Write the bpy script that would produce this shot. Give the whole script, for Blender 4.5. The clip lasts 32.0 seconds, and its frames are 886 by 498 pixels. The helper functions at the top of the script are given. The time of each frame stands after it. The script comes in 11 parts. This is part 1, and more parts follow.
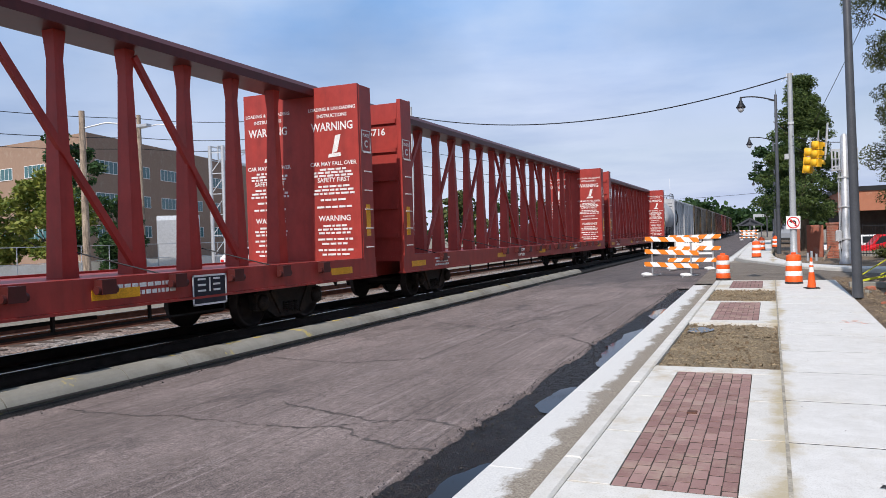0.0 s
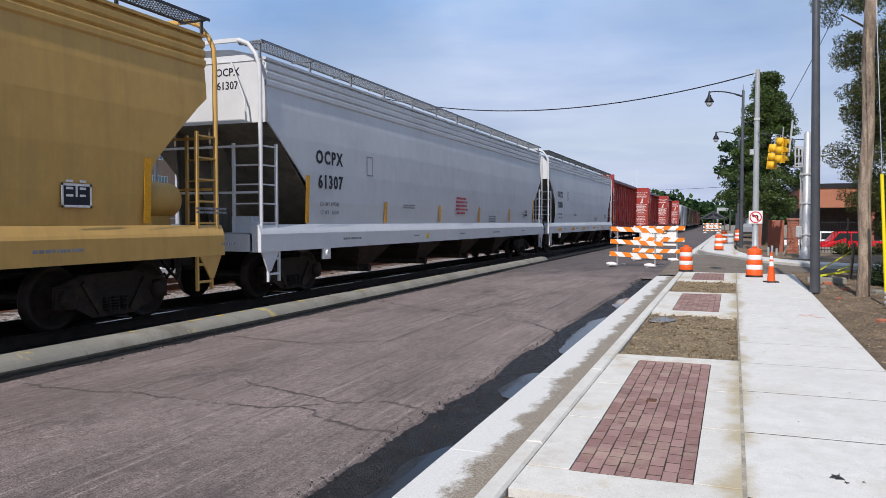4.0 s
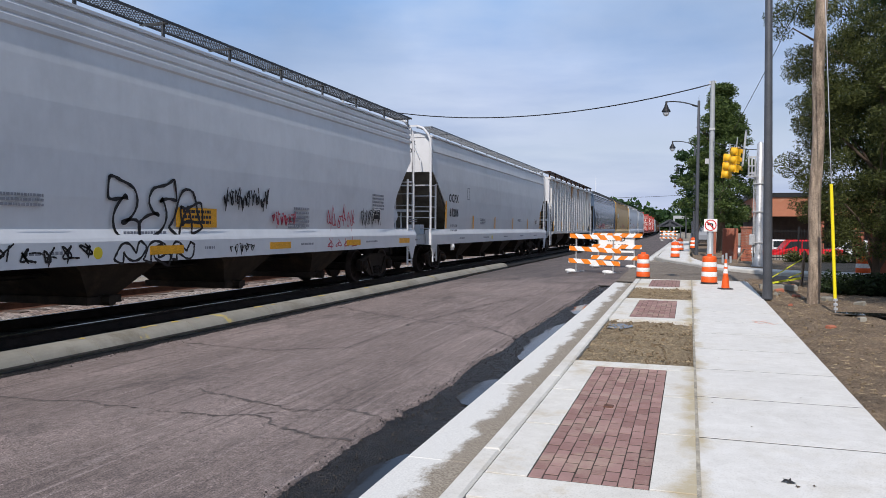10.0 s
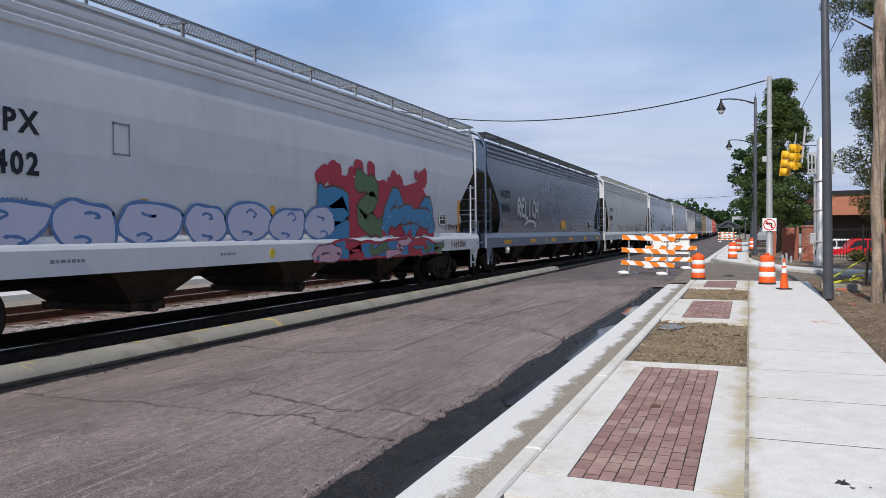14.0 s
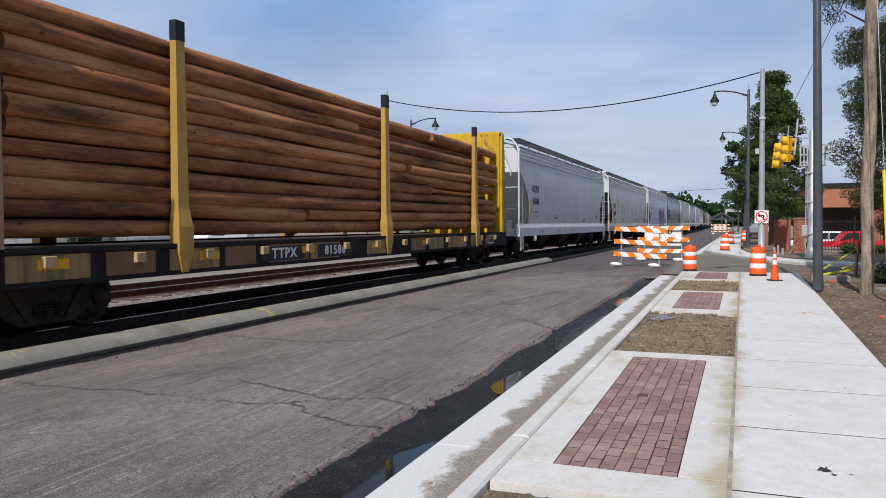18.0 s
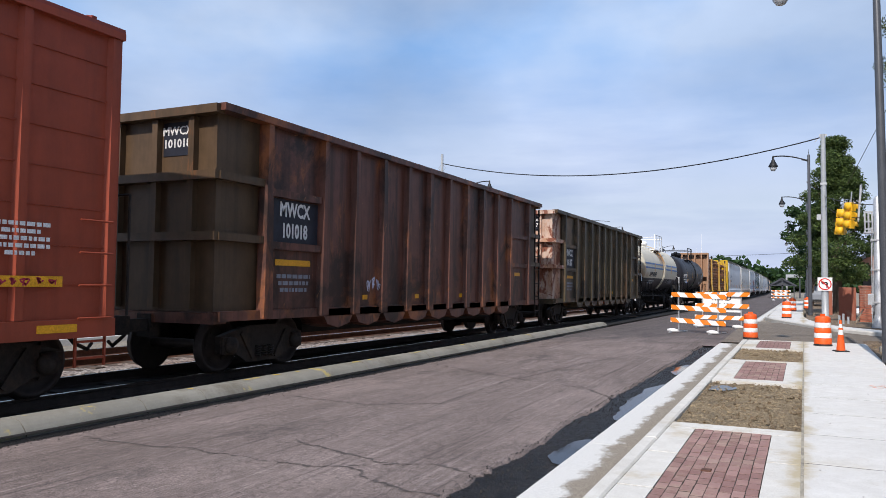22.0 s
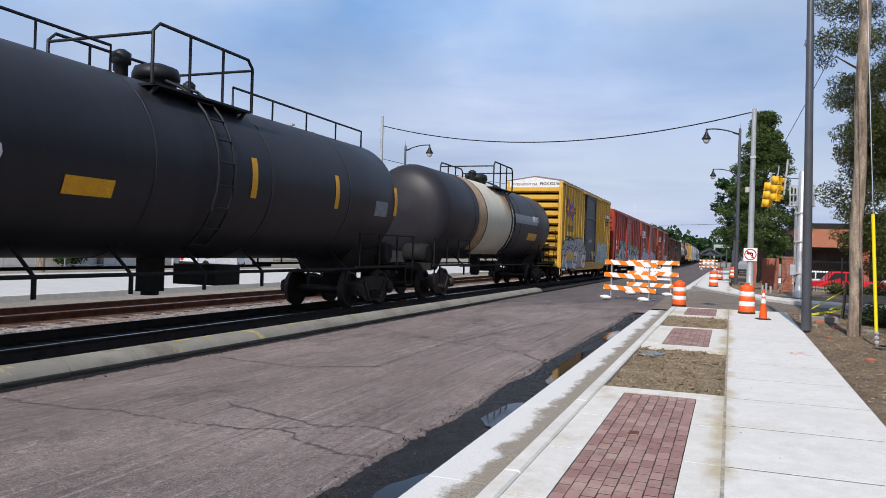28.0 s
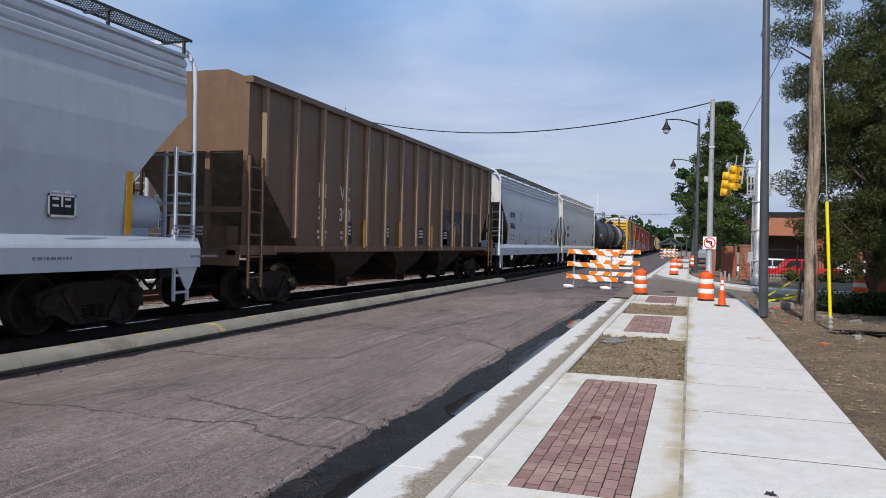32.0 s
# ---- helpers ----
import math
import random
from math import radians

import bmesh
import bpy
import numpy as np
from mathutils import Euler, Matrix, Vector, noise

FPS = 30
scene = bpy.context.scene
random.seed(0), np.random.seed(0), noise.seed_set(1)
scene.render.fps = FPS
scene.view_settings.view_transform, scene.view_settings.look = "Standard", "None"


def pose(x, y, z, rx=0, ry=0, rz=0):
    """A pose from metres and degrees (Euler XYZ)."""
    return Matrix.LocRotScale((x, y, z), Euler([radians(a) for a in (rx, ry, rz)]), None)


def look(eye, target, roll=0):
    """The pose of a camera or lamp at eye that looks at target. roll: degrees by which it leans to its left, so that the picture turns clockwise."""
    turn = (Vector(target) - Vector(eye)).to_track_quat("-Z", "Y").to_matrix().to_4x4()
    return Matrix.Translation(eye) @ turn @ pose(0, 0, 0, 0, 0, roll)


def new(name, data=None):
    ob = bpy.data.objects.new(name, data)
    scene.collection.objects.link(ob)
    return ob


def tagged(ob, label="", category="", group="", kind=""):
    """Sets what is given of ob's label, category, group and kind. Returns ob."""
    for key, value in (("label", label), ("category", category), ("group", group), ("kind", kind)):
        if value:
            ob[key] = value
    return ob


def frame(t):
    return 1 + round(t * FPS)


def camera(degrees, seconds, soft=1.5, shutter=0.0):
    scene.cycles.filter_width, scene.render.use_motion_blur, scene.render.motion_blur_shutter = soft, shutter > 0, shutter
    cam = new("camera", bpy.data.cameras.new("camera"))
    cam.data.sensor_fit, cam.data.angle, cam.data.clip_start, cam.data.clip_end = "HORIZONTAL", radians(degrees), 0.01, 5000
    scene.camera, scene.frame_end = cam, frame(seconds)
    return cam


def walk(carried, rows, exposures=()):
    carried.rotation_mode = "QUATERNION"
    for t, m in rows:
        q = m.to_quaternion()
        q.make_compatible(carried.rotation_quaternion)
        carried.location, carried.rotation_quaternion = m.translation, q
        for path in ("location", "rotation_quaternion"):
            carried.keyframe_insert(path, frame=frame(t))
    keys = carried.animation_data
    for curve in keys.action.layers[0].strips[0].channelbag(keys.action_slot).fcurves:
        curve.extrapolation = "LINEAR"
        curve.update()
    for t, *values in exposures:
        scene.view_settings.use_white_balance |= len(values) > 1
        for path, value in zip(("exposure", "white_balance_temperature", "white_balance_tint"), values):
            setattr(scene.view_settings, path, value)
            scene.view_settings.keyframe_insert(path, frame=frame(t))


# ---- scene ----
cam = camera(60.4, 32.0, soft=0.8)
PATH = [
    (0, (0.919, -0.794, 1.79), (0.127, 1.042, 1.761), -1.8),
    (0.5, (0.934, -0.817, 1.792), (0.139, 1.018, 1.761), -1.5),
    (1, (0.947, -0.823, 1.79), (0.19, 1.028, 1.754), -1.9),
    (1.5, (0.948, -0.84, 1.805), (0.201, 1.015, 1.769), -1.3),
    (2, (0.944, -0.824, 1.784), (0.203, 1.033, 1.741), -0.7),
    (2.5, (0.936, -0.826, 1.791), (0.201, 1.033, 1.734), -0.4),
    (3, (0.93, -0.819, 1.784), (0.189, 1.037, 1.703), 0.3),
    (3.5, (0.917, -0.809, 1.791), (0.189, 1.052, 1.713), 0.2),
    (5.5, (0.902, -0.726, 1.758), (0.232, 1.157, 1.698), -0.5),
    (6, (0.905, -0.722, 1.757), (0.243, 1.164, 1.698), -1.2),
    (6.5, (0.921, -0.755, 1.764), (0.299, 1.144, 1.691), -1.2),
    (7, (0.903, -0.728, 1.741), (0.258, 1.163, 1.671), -0.1),
    (7.5, (0.922, -0.748, 1.766), (0.247, 1.133, 1.693), -0.1),
    (8, (0.917, -0.764, 1.761), (0.191, 1.099, 1.74), -0.9),
    (8.5, (0.916, -0.799, 1.809), (0.114, 1.033, 1.846), 0.4),
    (9, (0.895, -0.821, 1.795), (0.095, 1.01, 1.87), 0.7),
    (9.5, (0.918, -0.785, 1.765), (0.138, 1.057, 1.766), 0.2),
    (10, (0.911, -0.75, 1.784), (0.296, 1.152, 1.728), 0.4),
    (10.5, (0.912, -0.76, 1.779), (0.337, 1.155, 1.755), 1.1),
    (11, (0.906, -0.78, 1.759), (0.33, 1.135, 1.741), 0.2),
    (11.5, (0.955, -0.716, 1.756), (0.296, 1.172, 1.716), -0.1),
    (12, (1.027, -0.699, 1.743), (0.339, 1.177, 1.658), -0.3),
    (12.5, (1.01, -0.675, 1.712), (0.201, 1.152, 1.627), 1.4),
    (13, (1.004, -0.656, 1.724), (0.247, 1.195, 1.666), 0.6),
    (13.5, (1.019, -0.674, 1.723), (0.266, 1.179, 1.685), -0.6),
    (15.5, (1.015, -0.679, 1.718), (0.314, 1.193, 1.651), 0.7),
    (16, (1.03, -0.68, 1.723), (0.35, 1.199, 1.648), 0.7),
    (16.5, (1.068, -0.711, 1.708), (0.355, 1.155, 1.607), -1.8),
    (17, (1.067, -0.706, 1.727), (0.377, 1.167, 1.595), -0.5),
    (17.5, (1.059, -0.678, 1.714), (0.361, 1.195, 1.651), -0.4),
    (18, (1.068, -0.684, 1.703), (0.335, 1.176, 1.639), -0.3),
    (18.5, (1.055, -0.677, 1.714), (0.339, 1.189, 1.643), 0.1),
    (19, (1.033, -0.649, 1.704), (0.348, 1.229, 1.635), 0.3),
    (19.5, (1.059, -0.683, 1.707), (0.357, 1.188, 1.631), 0.2),
    (20, (1.041, -0.642, 1.712), (0.314, 1.221, 1.67), -0.4),
    (20.5, (1.045, -0.696, 1.729), (0.283, 1.153, 1.756), -1.4),
    (21, (1.034, -0.785, 1.754), (0.186, 1.025, 1.816), -0.6),
    (21.5, (1.027, -0.838, 1.766), (0.173, 0.969, 1.857), 0.4),
    (22, (1.037, -0.818, 1.76), (0.18, 0.986, 1.855), 0.6),
    (22.5, (1.039, -0.798, 1.762), (0.217, 1.022, 1.856), 0.3),
    (23, (1.019, -0.775, 1.759), (0.198, 1.046, 1.858), 0.3),
    (23.5, (1.044, -0.809, 1.745), (0.235, 1.018, 1.847), 0.8),
    (24, (1.039, -0.87, 1.774), (0.156, 0.922, 1.88), 0.8),
    (24.5, (1.033, -0.889, 1.779), (0.154, 0.903, 1.907), 1.2),
    (25, (1.045, -0.915, 1.774), (0.159, 0.875, 1.887), 1.0),
    (25.5, (1.03, -0.884, 1.768), (0.134, 0.901, 1.876), 1.1),
    (26, (1.015, -0.867, 1.771), (0.126, 0.922, 1.88), 1.0),
    (26.5, (1.041, -0.883, 1.766), (0.159, 0.909, 1.874), 0.7),
    (28.5, (1.009, -0.732, 1.745), (0.365, 1.161, 1.719), 1.9),
    (29, (1.027, -0.733, 1.736), (0.412, 1.17, 1.702), 1.6),
    (29.5, (1.024, -0.724, 1.743), (0.408, 1.178, 1.711), 1.4),
    (30, (1.014, -0.715, 1.73), (0.41, 1.191, 1.692), 1.8),
    (30.5, (1.01, -0.728, 1.736), (0.42, 1.183, 1.702), 2.0),
    (31, (1.025, -0.742, 1.735), (0.41, 1.161, 1.741), 0.6),
    (31.5, (1.011, -0.693, 1.727), (0.405, 1.213, 1.731), 1.0),
    (32, (1.027, -0.716, 1.725), (0.408, 1.186, 1.709), 1.2),
]
walk(cam, [(t, look(eye, target, roll)) for t, eye, target, roll in PATH], [(t, e - 0.05, 6200, 15) for t, e in ((0, 0.13), (1, 0.11), (3, 0.07), (6, 0.03), (9, 0.04), (11, 0.03), (13, 0.06), (15.5, -0.08), (17, -0.08), (18, -0.05), (20, 0.10), (22, 0.17), (26, 0.17), (28.5, 0.05), (29, 0.04), (31, -0.05), (32, -0.08))])

# ---- world, sun ----
world = bpy.data.worlds.new("world")
scene.world = world
world.use_nodes = True
SUN = Vector((0.03, -1.05, 1.0)).normalized()
wn, wl = world.node_tree.nodes, world.node_tree.links
wn.clear()
w_out = wn.new("ShaderNodeOutputWorld")
w_bg = wn.new("ShaderNodeBackground")
w_sky = wn.new("ShaderNodeTexSky")
w_sky.sky_type, w_sky.sun_disc = "NISHITA", False
w_sky.sun_elevation = math.asin(SUN.z)
w_sky.sun_rotation = math.atan2(SUN.x, SUN.y)
w_sky.air_density, w_sky.dust_density, w_sky.ozone_density = 1.0, 1.0, 1.0
w_geo = wn.new("ShaderNodeTexCoord")
w_map = wn.new("ShaderNodeMapping")
w_map.inputs["Scale"].default_value = (1.0, 1.0, 2.0)
w_n1 = wn.new("ShaderNodeTexNoise")
w_n1.inputs["Scale"].default_value, w_n1.inputs["Detail"].default_value, w_n1.inputs["Roughness"].default_value = 1.9, 8, 0.5
w_ramp = wn.new("ShaderNodeValToRGB")
w_ramp.color_ramp.elements[0].position, w_ramp.color_ramp.elements[1].position = 0.34, 0.66
w_n2 = wn.new("ShaderNodeTexNoise")
w_n2.inputs["Scale"].default_value, w_n2.inputs["Detail"].default_value = 2.6, 6
w_cloud = wn.new("ShaderNodeValToRGB")
w_cloud.color_ramp.elements[0].color, w_cloud.color_ramp.elements[1].color = (3.5, 6.6, 11.3, 1), (7.9, 9.7, 12.0, 1)
w_cloud.color_ramp.elements[0].position, w_cloud.color_ramp.elements[1].position = 0.35, 0.6
w_mix = wn.new("ShaderNodeMix")
w_mix.data_type = "RGBA"
w_fac = wn.new("ShaderNodeMath")
w_fac.operation, w_fac.inputs[1].default_value, w_fac.inputs[2].default_value = "MULTIPLY_ADD", 0.5, 0.32
wl.new(w_geo.outputs["Generated"], w_map.inputs["Vector"])
wl.new(w_map.outputs[0], w_n1.inputs["Vector"])
wl.new(w_map.outputs[0], w_n2.inputs["Vector"])
wl.new(w_n1.outputs["Fac"], w_ramp.inputs["Fac"])
wl.new(w_n2.outputs["Fac"], w_cloud.inputs["Fac"])
wl.new(w_ramp.outputs["Color"], w_fac.inputs[0])
# haze: the cloud layer closes towards the horizon
w_sep = wn.new("ShaderNodeSeparateXYZ")
w_low = wn.new("ShaderNodeMapRange")
w_low.inputs["From Min"].default_value, w_low.inputs["From Max"].default_value = 0.24, 0.0
w_max = wn.new("ShaderNodeMath")
w_max.operation = "MAXIMUM"
wl.new(w_geo.outputs["Generated"], w_sep.inputs[0])
wl.new(w_sep.outputs["Z"], w_low.inputs["Value"])
wl.new(w_low.outputs[0], w_max.inputs[0])
wl.new(w_fac.outputs[0], w_max.inputs[1])
wl.new(w_max.outputs[0], w_mix.inputs["Factor"])
wl.new(w_sky.outputs["Color"], w_mix.inputs["A"])
# lavender haze with long grey streaks low over the horizon
w_map2 = wn.new("ShaderNodeMapping")
w_map2.inputs["Scale"].default_value = (1.0, 1.0, 6.0)
w_n3 = wn.new("ShaderNodeTexNoise")
w_n3.inputs["Scale"].default_value, w_n3.inputs["Detail"].default_value, w_n3.inputs["Roughness"].default_value = 2.3, 7, 0.55
w_haze = wn.new("ShaderNodeValToRGB")
w_haze.color_ramp.elements[0].color, w_haze.color_ramp.elements[1].color = (6.2, 7.3, 9.9, 1), (8.9, 9.8, 11.6, 1)
w_haze.color_ramp.elements[0].position, w_haze.color_ramp.elements[1].position = 0.38, 0.56
w_band = wn.new("ShaderNodeMapRange")
w_band.inputs["From Min"].default_value, w_band.inputs["From Max"].default_value = 0.30, 0.12
w_both = wn.new("ShaderNodeMix")
w_both.data_type = "RGBA"
wl.new(w_geo.outputs["Generated"], w_map2.inputs["Vector"])
wl.new(w_map2.outputs[0], w_n3.inputs["Vector"])
wl.new(w_n3.outputs["Fac"], w_haze.inputs["Fac"])
wl.new(w_sep.outputs["Z"], w_band.inputs["Value"])
wl.new(w_band.outputs[0], w_both.inputs["Factor"])
wl.new(w_cloud.outputs["Color"], w_both.inputs["A"])
wl.new(w_haze.outputs["Color"], w_both.inputs["B"])
wl.new(w_both.outputs["Result"], w_mix.inputs["B"])
wl.new(w_mix.outputs["Result"], w_bg.inputs["Color"])
w_bg.inputs["Strength"].default_value = 0.078
wl.new(w_bg.outputs[0], w_out.inputs[0])
sun_data = bpy.data.lights.new("sun", "SUN")
sun_data.energy, sun_data.angle, sun_data.color = 4.2, radians(0.6), (1.0, 0.93, 0.82)
sun_ob = new("sun", sun_data)
sun_ob.matrix_world = look(SUN * 50, (0, 0, 0))

# ---- plan ----
RAIL_Z = 0.24          # top of rail
TRACK_X = -8.85        # centre of the near track
TRACK2_X = -12.75      # centre of the second track
SLOPE = 0.0122         # the pavement climbs away from the start


def rise(y):
    """Height of the pavement at y."""
    return SLOPE * max(min(y, 30.0), -12.0)


def road_z(x, y):
    """Height of the carriageway."""
    f = min(max((x + 6.96) / 5.7, 0.0), 1.0)
    return -0.035 * (1 - f) + (rise(y) - 0.15) * f + 0.03 * math.sin(math.pi * f)


def track_x(y):
    """How far the track bends to the left in the distance."""
    return -max(y - 60.0, 0.0) ** 2 / (2 * 8500.0)


# ---- mesh helpers ----
class Shape:
    """Collects vertices and faces of one mesh."""

    def __init__(self):
        self.v, self.f, self.smooth = [], [], []

    def add(self, verts, faces, smooth=False):
        n = len(self.v)
        self.v += [tuple(p) for p in verts]
        self.f += [tuple(i + n for i in f) for f in faces]
        self.smooth += [smooth] * len(faces)
        return self

    def box(self, x0, x1, y0, y1, z0, z1, m=None):
        vs = [Vector((x, y, z)) for z in (z0, z1) for y in (y0, y1) for x in (x0, x1)]
        if m:
            vs = [m @ p for p in vs]
        return self.add(vs, [(0, 2, 3, 1), (4, 5, 7, 6), (0, 1, 5, 4), (2, 6, 7, 3), (0, 4, 6, 2), (1, 3, 7, 5)])

    def bevel_box(self, x0, x1, y0, y1, z0, z1, b, m=None):
        """A box with its upper edges cut at b."""
        a = [(x0, y0, z0), (x1, y0, z0), (x1, y1, z0), (x0, y1, z0)]
        c = [(x0, y0, z1 - b), (x1, y0, z1 - b), (x1, y1, z1 - b), (x0, y1, z1 - b)]
        d = [(x0 + b, y0 + b, z1), (x1 - b, y0 + b, z1), (x1 - b, y1 - b, z1), (x0 + b, y1 - b, z1)]
        vs = [Vector(p) for p in a + c + d]
        if m:
            vs = [m @ p for p in vs]
        fs = [(3, 2, 1, 0), (8, 9, 10, 11)]
        for k in (0, 4):
            fs += [(k + i, k + (i + 1) % 4, k + 4 + (i + 1) % 4, k + 4 + i) for i in range(4)]
        return self.add(vs, fs)

    def beam(self, a, b, w, h=None, up=(0, 0, 1)):
        """A square bar from a to b."""
        a, b = Vector(a), Vector(b)
        h = h or w
        d = (b - a).normalized()
        s = d.cross(Vector(up))
        if s.length < 1e-4:
            s = d.cross(Vector((1, 0, 0)))
        s.normalize()
        u = s.cross(d)
        vs = [p + s * sx * w / 2 + u * su * h / 2 for p in (a, b) for sx, su in ((-1, -1), (1, -1), (1, 1), (-1, 1))]
        return self.add(vs, [(3, 2, 1, 0), (4, 5, 6, 7), (0, 1, 5, 4), (1, 2, 6, 5), (2, 3, 7, 6), (3, 0, 4, 7)])

    def rod(self, pts, r, n=8, r1=None, caps=True):
        """A round bar along points; r to r1."""
        pts = [Vector(p) for p in pts]
        r1 = r if r1 is None else r1
        rings = []
        side = None
        for i, p in enumerate(pts):
            d = (pts[min(i + 1, len(pts) - 1)] - pts[max(i - 1, 0)]).normalized()
            if side is None:
                side = d.cross(Vector((0, 0, 1)) if abs(d.z) < 0.9 else Vector((1, 0, 0))).normalized()
            side = (side - d * side.dot(d)).normalized()
            up = side.cross(d)
            q = r + (r1 - r) * i / max(len(pts) - 1, 1)
            rings.append([p + side * math.cos(2 * math.pi * k / n) * q + up * math.sin(2 * math.pi * k / n) * q for k in range(n)])
        vs = [p for ring in rings for p in ring]
        fs = [(i * n + k, i * n + (k + 1) % n, (i + 1) * n + (k + 1) % n, (i + 1) * n + k) for i in range(len(pts) - 1) for k in range(n)]
        self.add(vs, fs, True)
        if caps:
            self.add(rings[0], [tuple(range(n))]).add(rings[-1], [tuple(reversed(range(n)))])
        return self

    def lathe(self, prof, n=20, m=None, caps=True):
        """Rings of (radius, height) about the z axis."""
        vs, fs = [], []
        for r, z in prof:
            vs += [Vector((r * math.cos(2 * math.pi * k / n), r * math.sin(2 * math.pi * k / n), z)) for k in range(n)]
        for i in range(len(prof) - 1):
            fs += [(i * n + k, i * n + (k + 1) % n, (i + 1) * n + (k + 1) % n, (i + 1) * n + k) for k in range(n)]
        if m:
            vs = [m @ p for p in vs]
        self.add(vs, fs, True)
        if caps:
            self.add(vs[:n], [tuple(reversed(range(n)))]).add(vs[-n:], [tuple(range(n))])
        return self

    def loft(self, rings, closed=True, caps=True, smooth=False):
        n = len(rings[0])
        vs = [p for r in rings for p in r]
        fs = []
        for i in range(len(rings) - 1):
            for k in range(n if closed else n - 1):
                fs.append((i * n + k, i * n + (k + 1) % n, (i + 1) * n + (k + 1) % n, (i + 1) * n + k))
        self.add(vs, fs, smooth)
        if caps:
            self.add(rings[0], [tuple(reversed(range(n)))]).add(rings[-1], [tuple(range(n))])
        return self

    def poly(self, pts, thick=(0, 0, 0)):
        """A flat outline, with thickness along a vector."""
        n, t = len(pts), Vector(thick)
        a = [Vector(p) for p in pts]
        if t.length < 1e-6:
            return self.add(a, [tuple(range(n))])
        b = [p + t for p in a]
        return self.add(a + b, [tuple(reversed(range(n))), tuple(range(n, 2 * n))] + [(i, (i + 1) % n, n + (i + 1) % n, n + i) for i in range(n)])

    def mesh(self, name):
        me = bpy.data.meshes.new(name)
        me.from_pydata(self.v, [], self.f)
        me.polygons.foreach_set("use_smooth", self.smooth)
        me.update()
        b = bmesh.new()
        b.from_mesh(me)
        bmesh.ops.recalc_face_normals(b, faces=b.faces)
        b.to_mesh(me)
        b.free()
        return me


def part(name, shape, material, parent=None, label="", at=None):
    """Links a shape (or a mesh) as one object under its thing."""
    me = shape.mesh(name) if isinstance(shape, Shape) else shape
    if material and not me.materials:
        me.materials.append(material)
    ob = new(name, me)
    if parent:
        ob.parent = parent
    if at is not None:
        ob.matrix_basis = at
    if label:
        tagged(ob, label)
    return ob


def thing(name, label, category, at=None, group="", kind=""):
    ob = new(name)
    ob.empty_display_size = 0.1
    tagged(ob, label, category, group, kind)
    if at is not None:
        ob.matrix_world = at
    return ob


def solid(name, shape, material, label, category, at=None, group="", kind=""):
    ob = part(name, shape, material)
    tagged(ob, label, category, group, kind)
    if at is not None:
        ob.matrix_world = at
    return ob


def word(text, size, material, parent, m, name="lettering", stretch=1.0, thick=0.002, bold=0.018, spread=1.0):
    """Lettering as a mesh; it reads along +x of m, up along +y."""
    cu = bpy.data.curves.new(name, "FONT")
    cu.body, cu.size, cu.extrude, cu.resolution_u = text, size, thick, 2
    cu.align_x, cu.align_y = "CENTER", "CENTER"
    cu.offset, cu.space_character = size * bold, spread
    ob = bpy.data.objects.new(name, cu)
    me = bpy.data.meshes.new_from_object(ob)
    me.name = name
    bpy.data.objects.remove(ob)
    me.transform(Matrix.Diagonal((stretch, 1, 1, 1)))
    me.materials.clear()
    return part(name, me, material, parent, at=m)


# ---- materials ----
def nodes_of(name):
    m = bpy.data.materials.new(name)
    m.use_nodes = True
    t = m.node_tree
    t.nodes["Principled BSDF"].inputs["Specular IOR Level"].default_value = 0.3
    return m, t.nodes, t.links, t.nodes["Principled BSDF"]


def tex(n, l, kind, scale, coord, stretch=None, **kw):
    x = n.new(kind)
    x.inputs["Scale"].default_value = scale
    for key, value in kw.items():
        x.inputs[key].default_value = value
    src = coord
    if stretch:
        mp = n.new("ShaderNodeMapping")
        mp.inputs["Scale"].default_value = stretch
        l.new(coord, mp.inputs["Vector"])
        src = mp.outputs[0]
    l.new(src, x.inputs["Vector"])
    return x


def ramp(n, l, src, lo, hi):
    r = n.new("ShaderNodeMapRange")
    r.inputs["From Min"].default_value, r.inputs["From Max"].default_value = lo, hi
    l.new(src, r.inputs["Value"])
    return r.outputs[0]


def blend(n, l, fac, a, b, mode="MIX"):
    x = n.new("ShaderNodeMix")
    x.data_type, x.blend_type = "RGBA", mode
    for key, value in (("Factor", fac), ("A", a), ("B", b)):
        if isinstance(value, (tuple, list)):
            x.inputs[key].default_value = (*value[:3], 1)
        elif isinstance(value, (int, float)):
            x.inputs[key].default_value = value
        else:
            l.new(value, x.inputs[key])
    return x.outputs["Result"]


def times(n, l, a, k):
    x = n.new("ShaderNodeMath")
    x.operation = "MULTIPLY"
    l.new(a, x.inputs[0])
    if isinstance(k, (int, float)):
        x.inputs[1].default_value = k
    else:
        l.new(k, x.inputs[1])
    return x.outputs[0]


def bump(n, l, bsdf, height, strength, distance=0.01):
    b = n.new("ShaderNodeBump")
    b.inputs["Strength"].default_value, b.inputs["Distance"].default_value = strength, distance
    l.new(height, b.inputs["Height"])
    l.new(b.outputs[0], bsdf.inputs["Normal"])


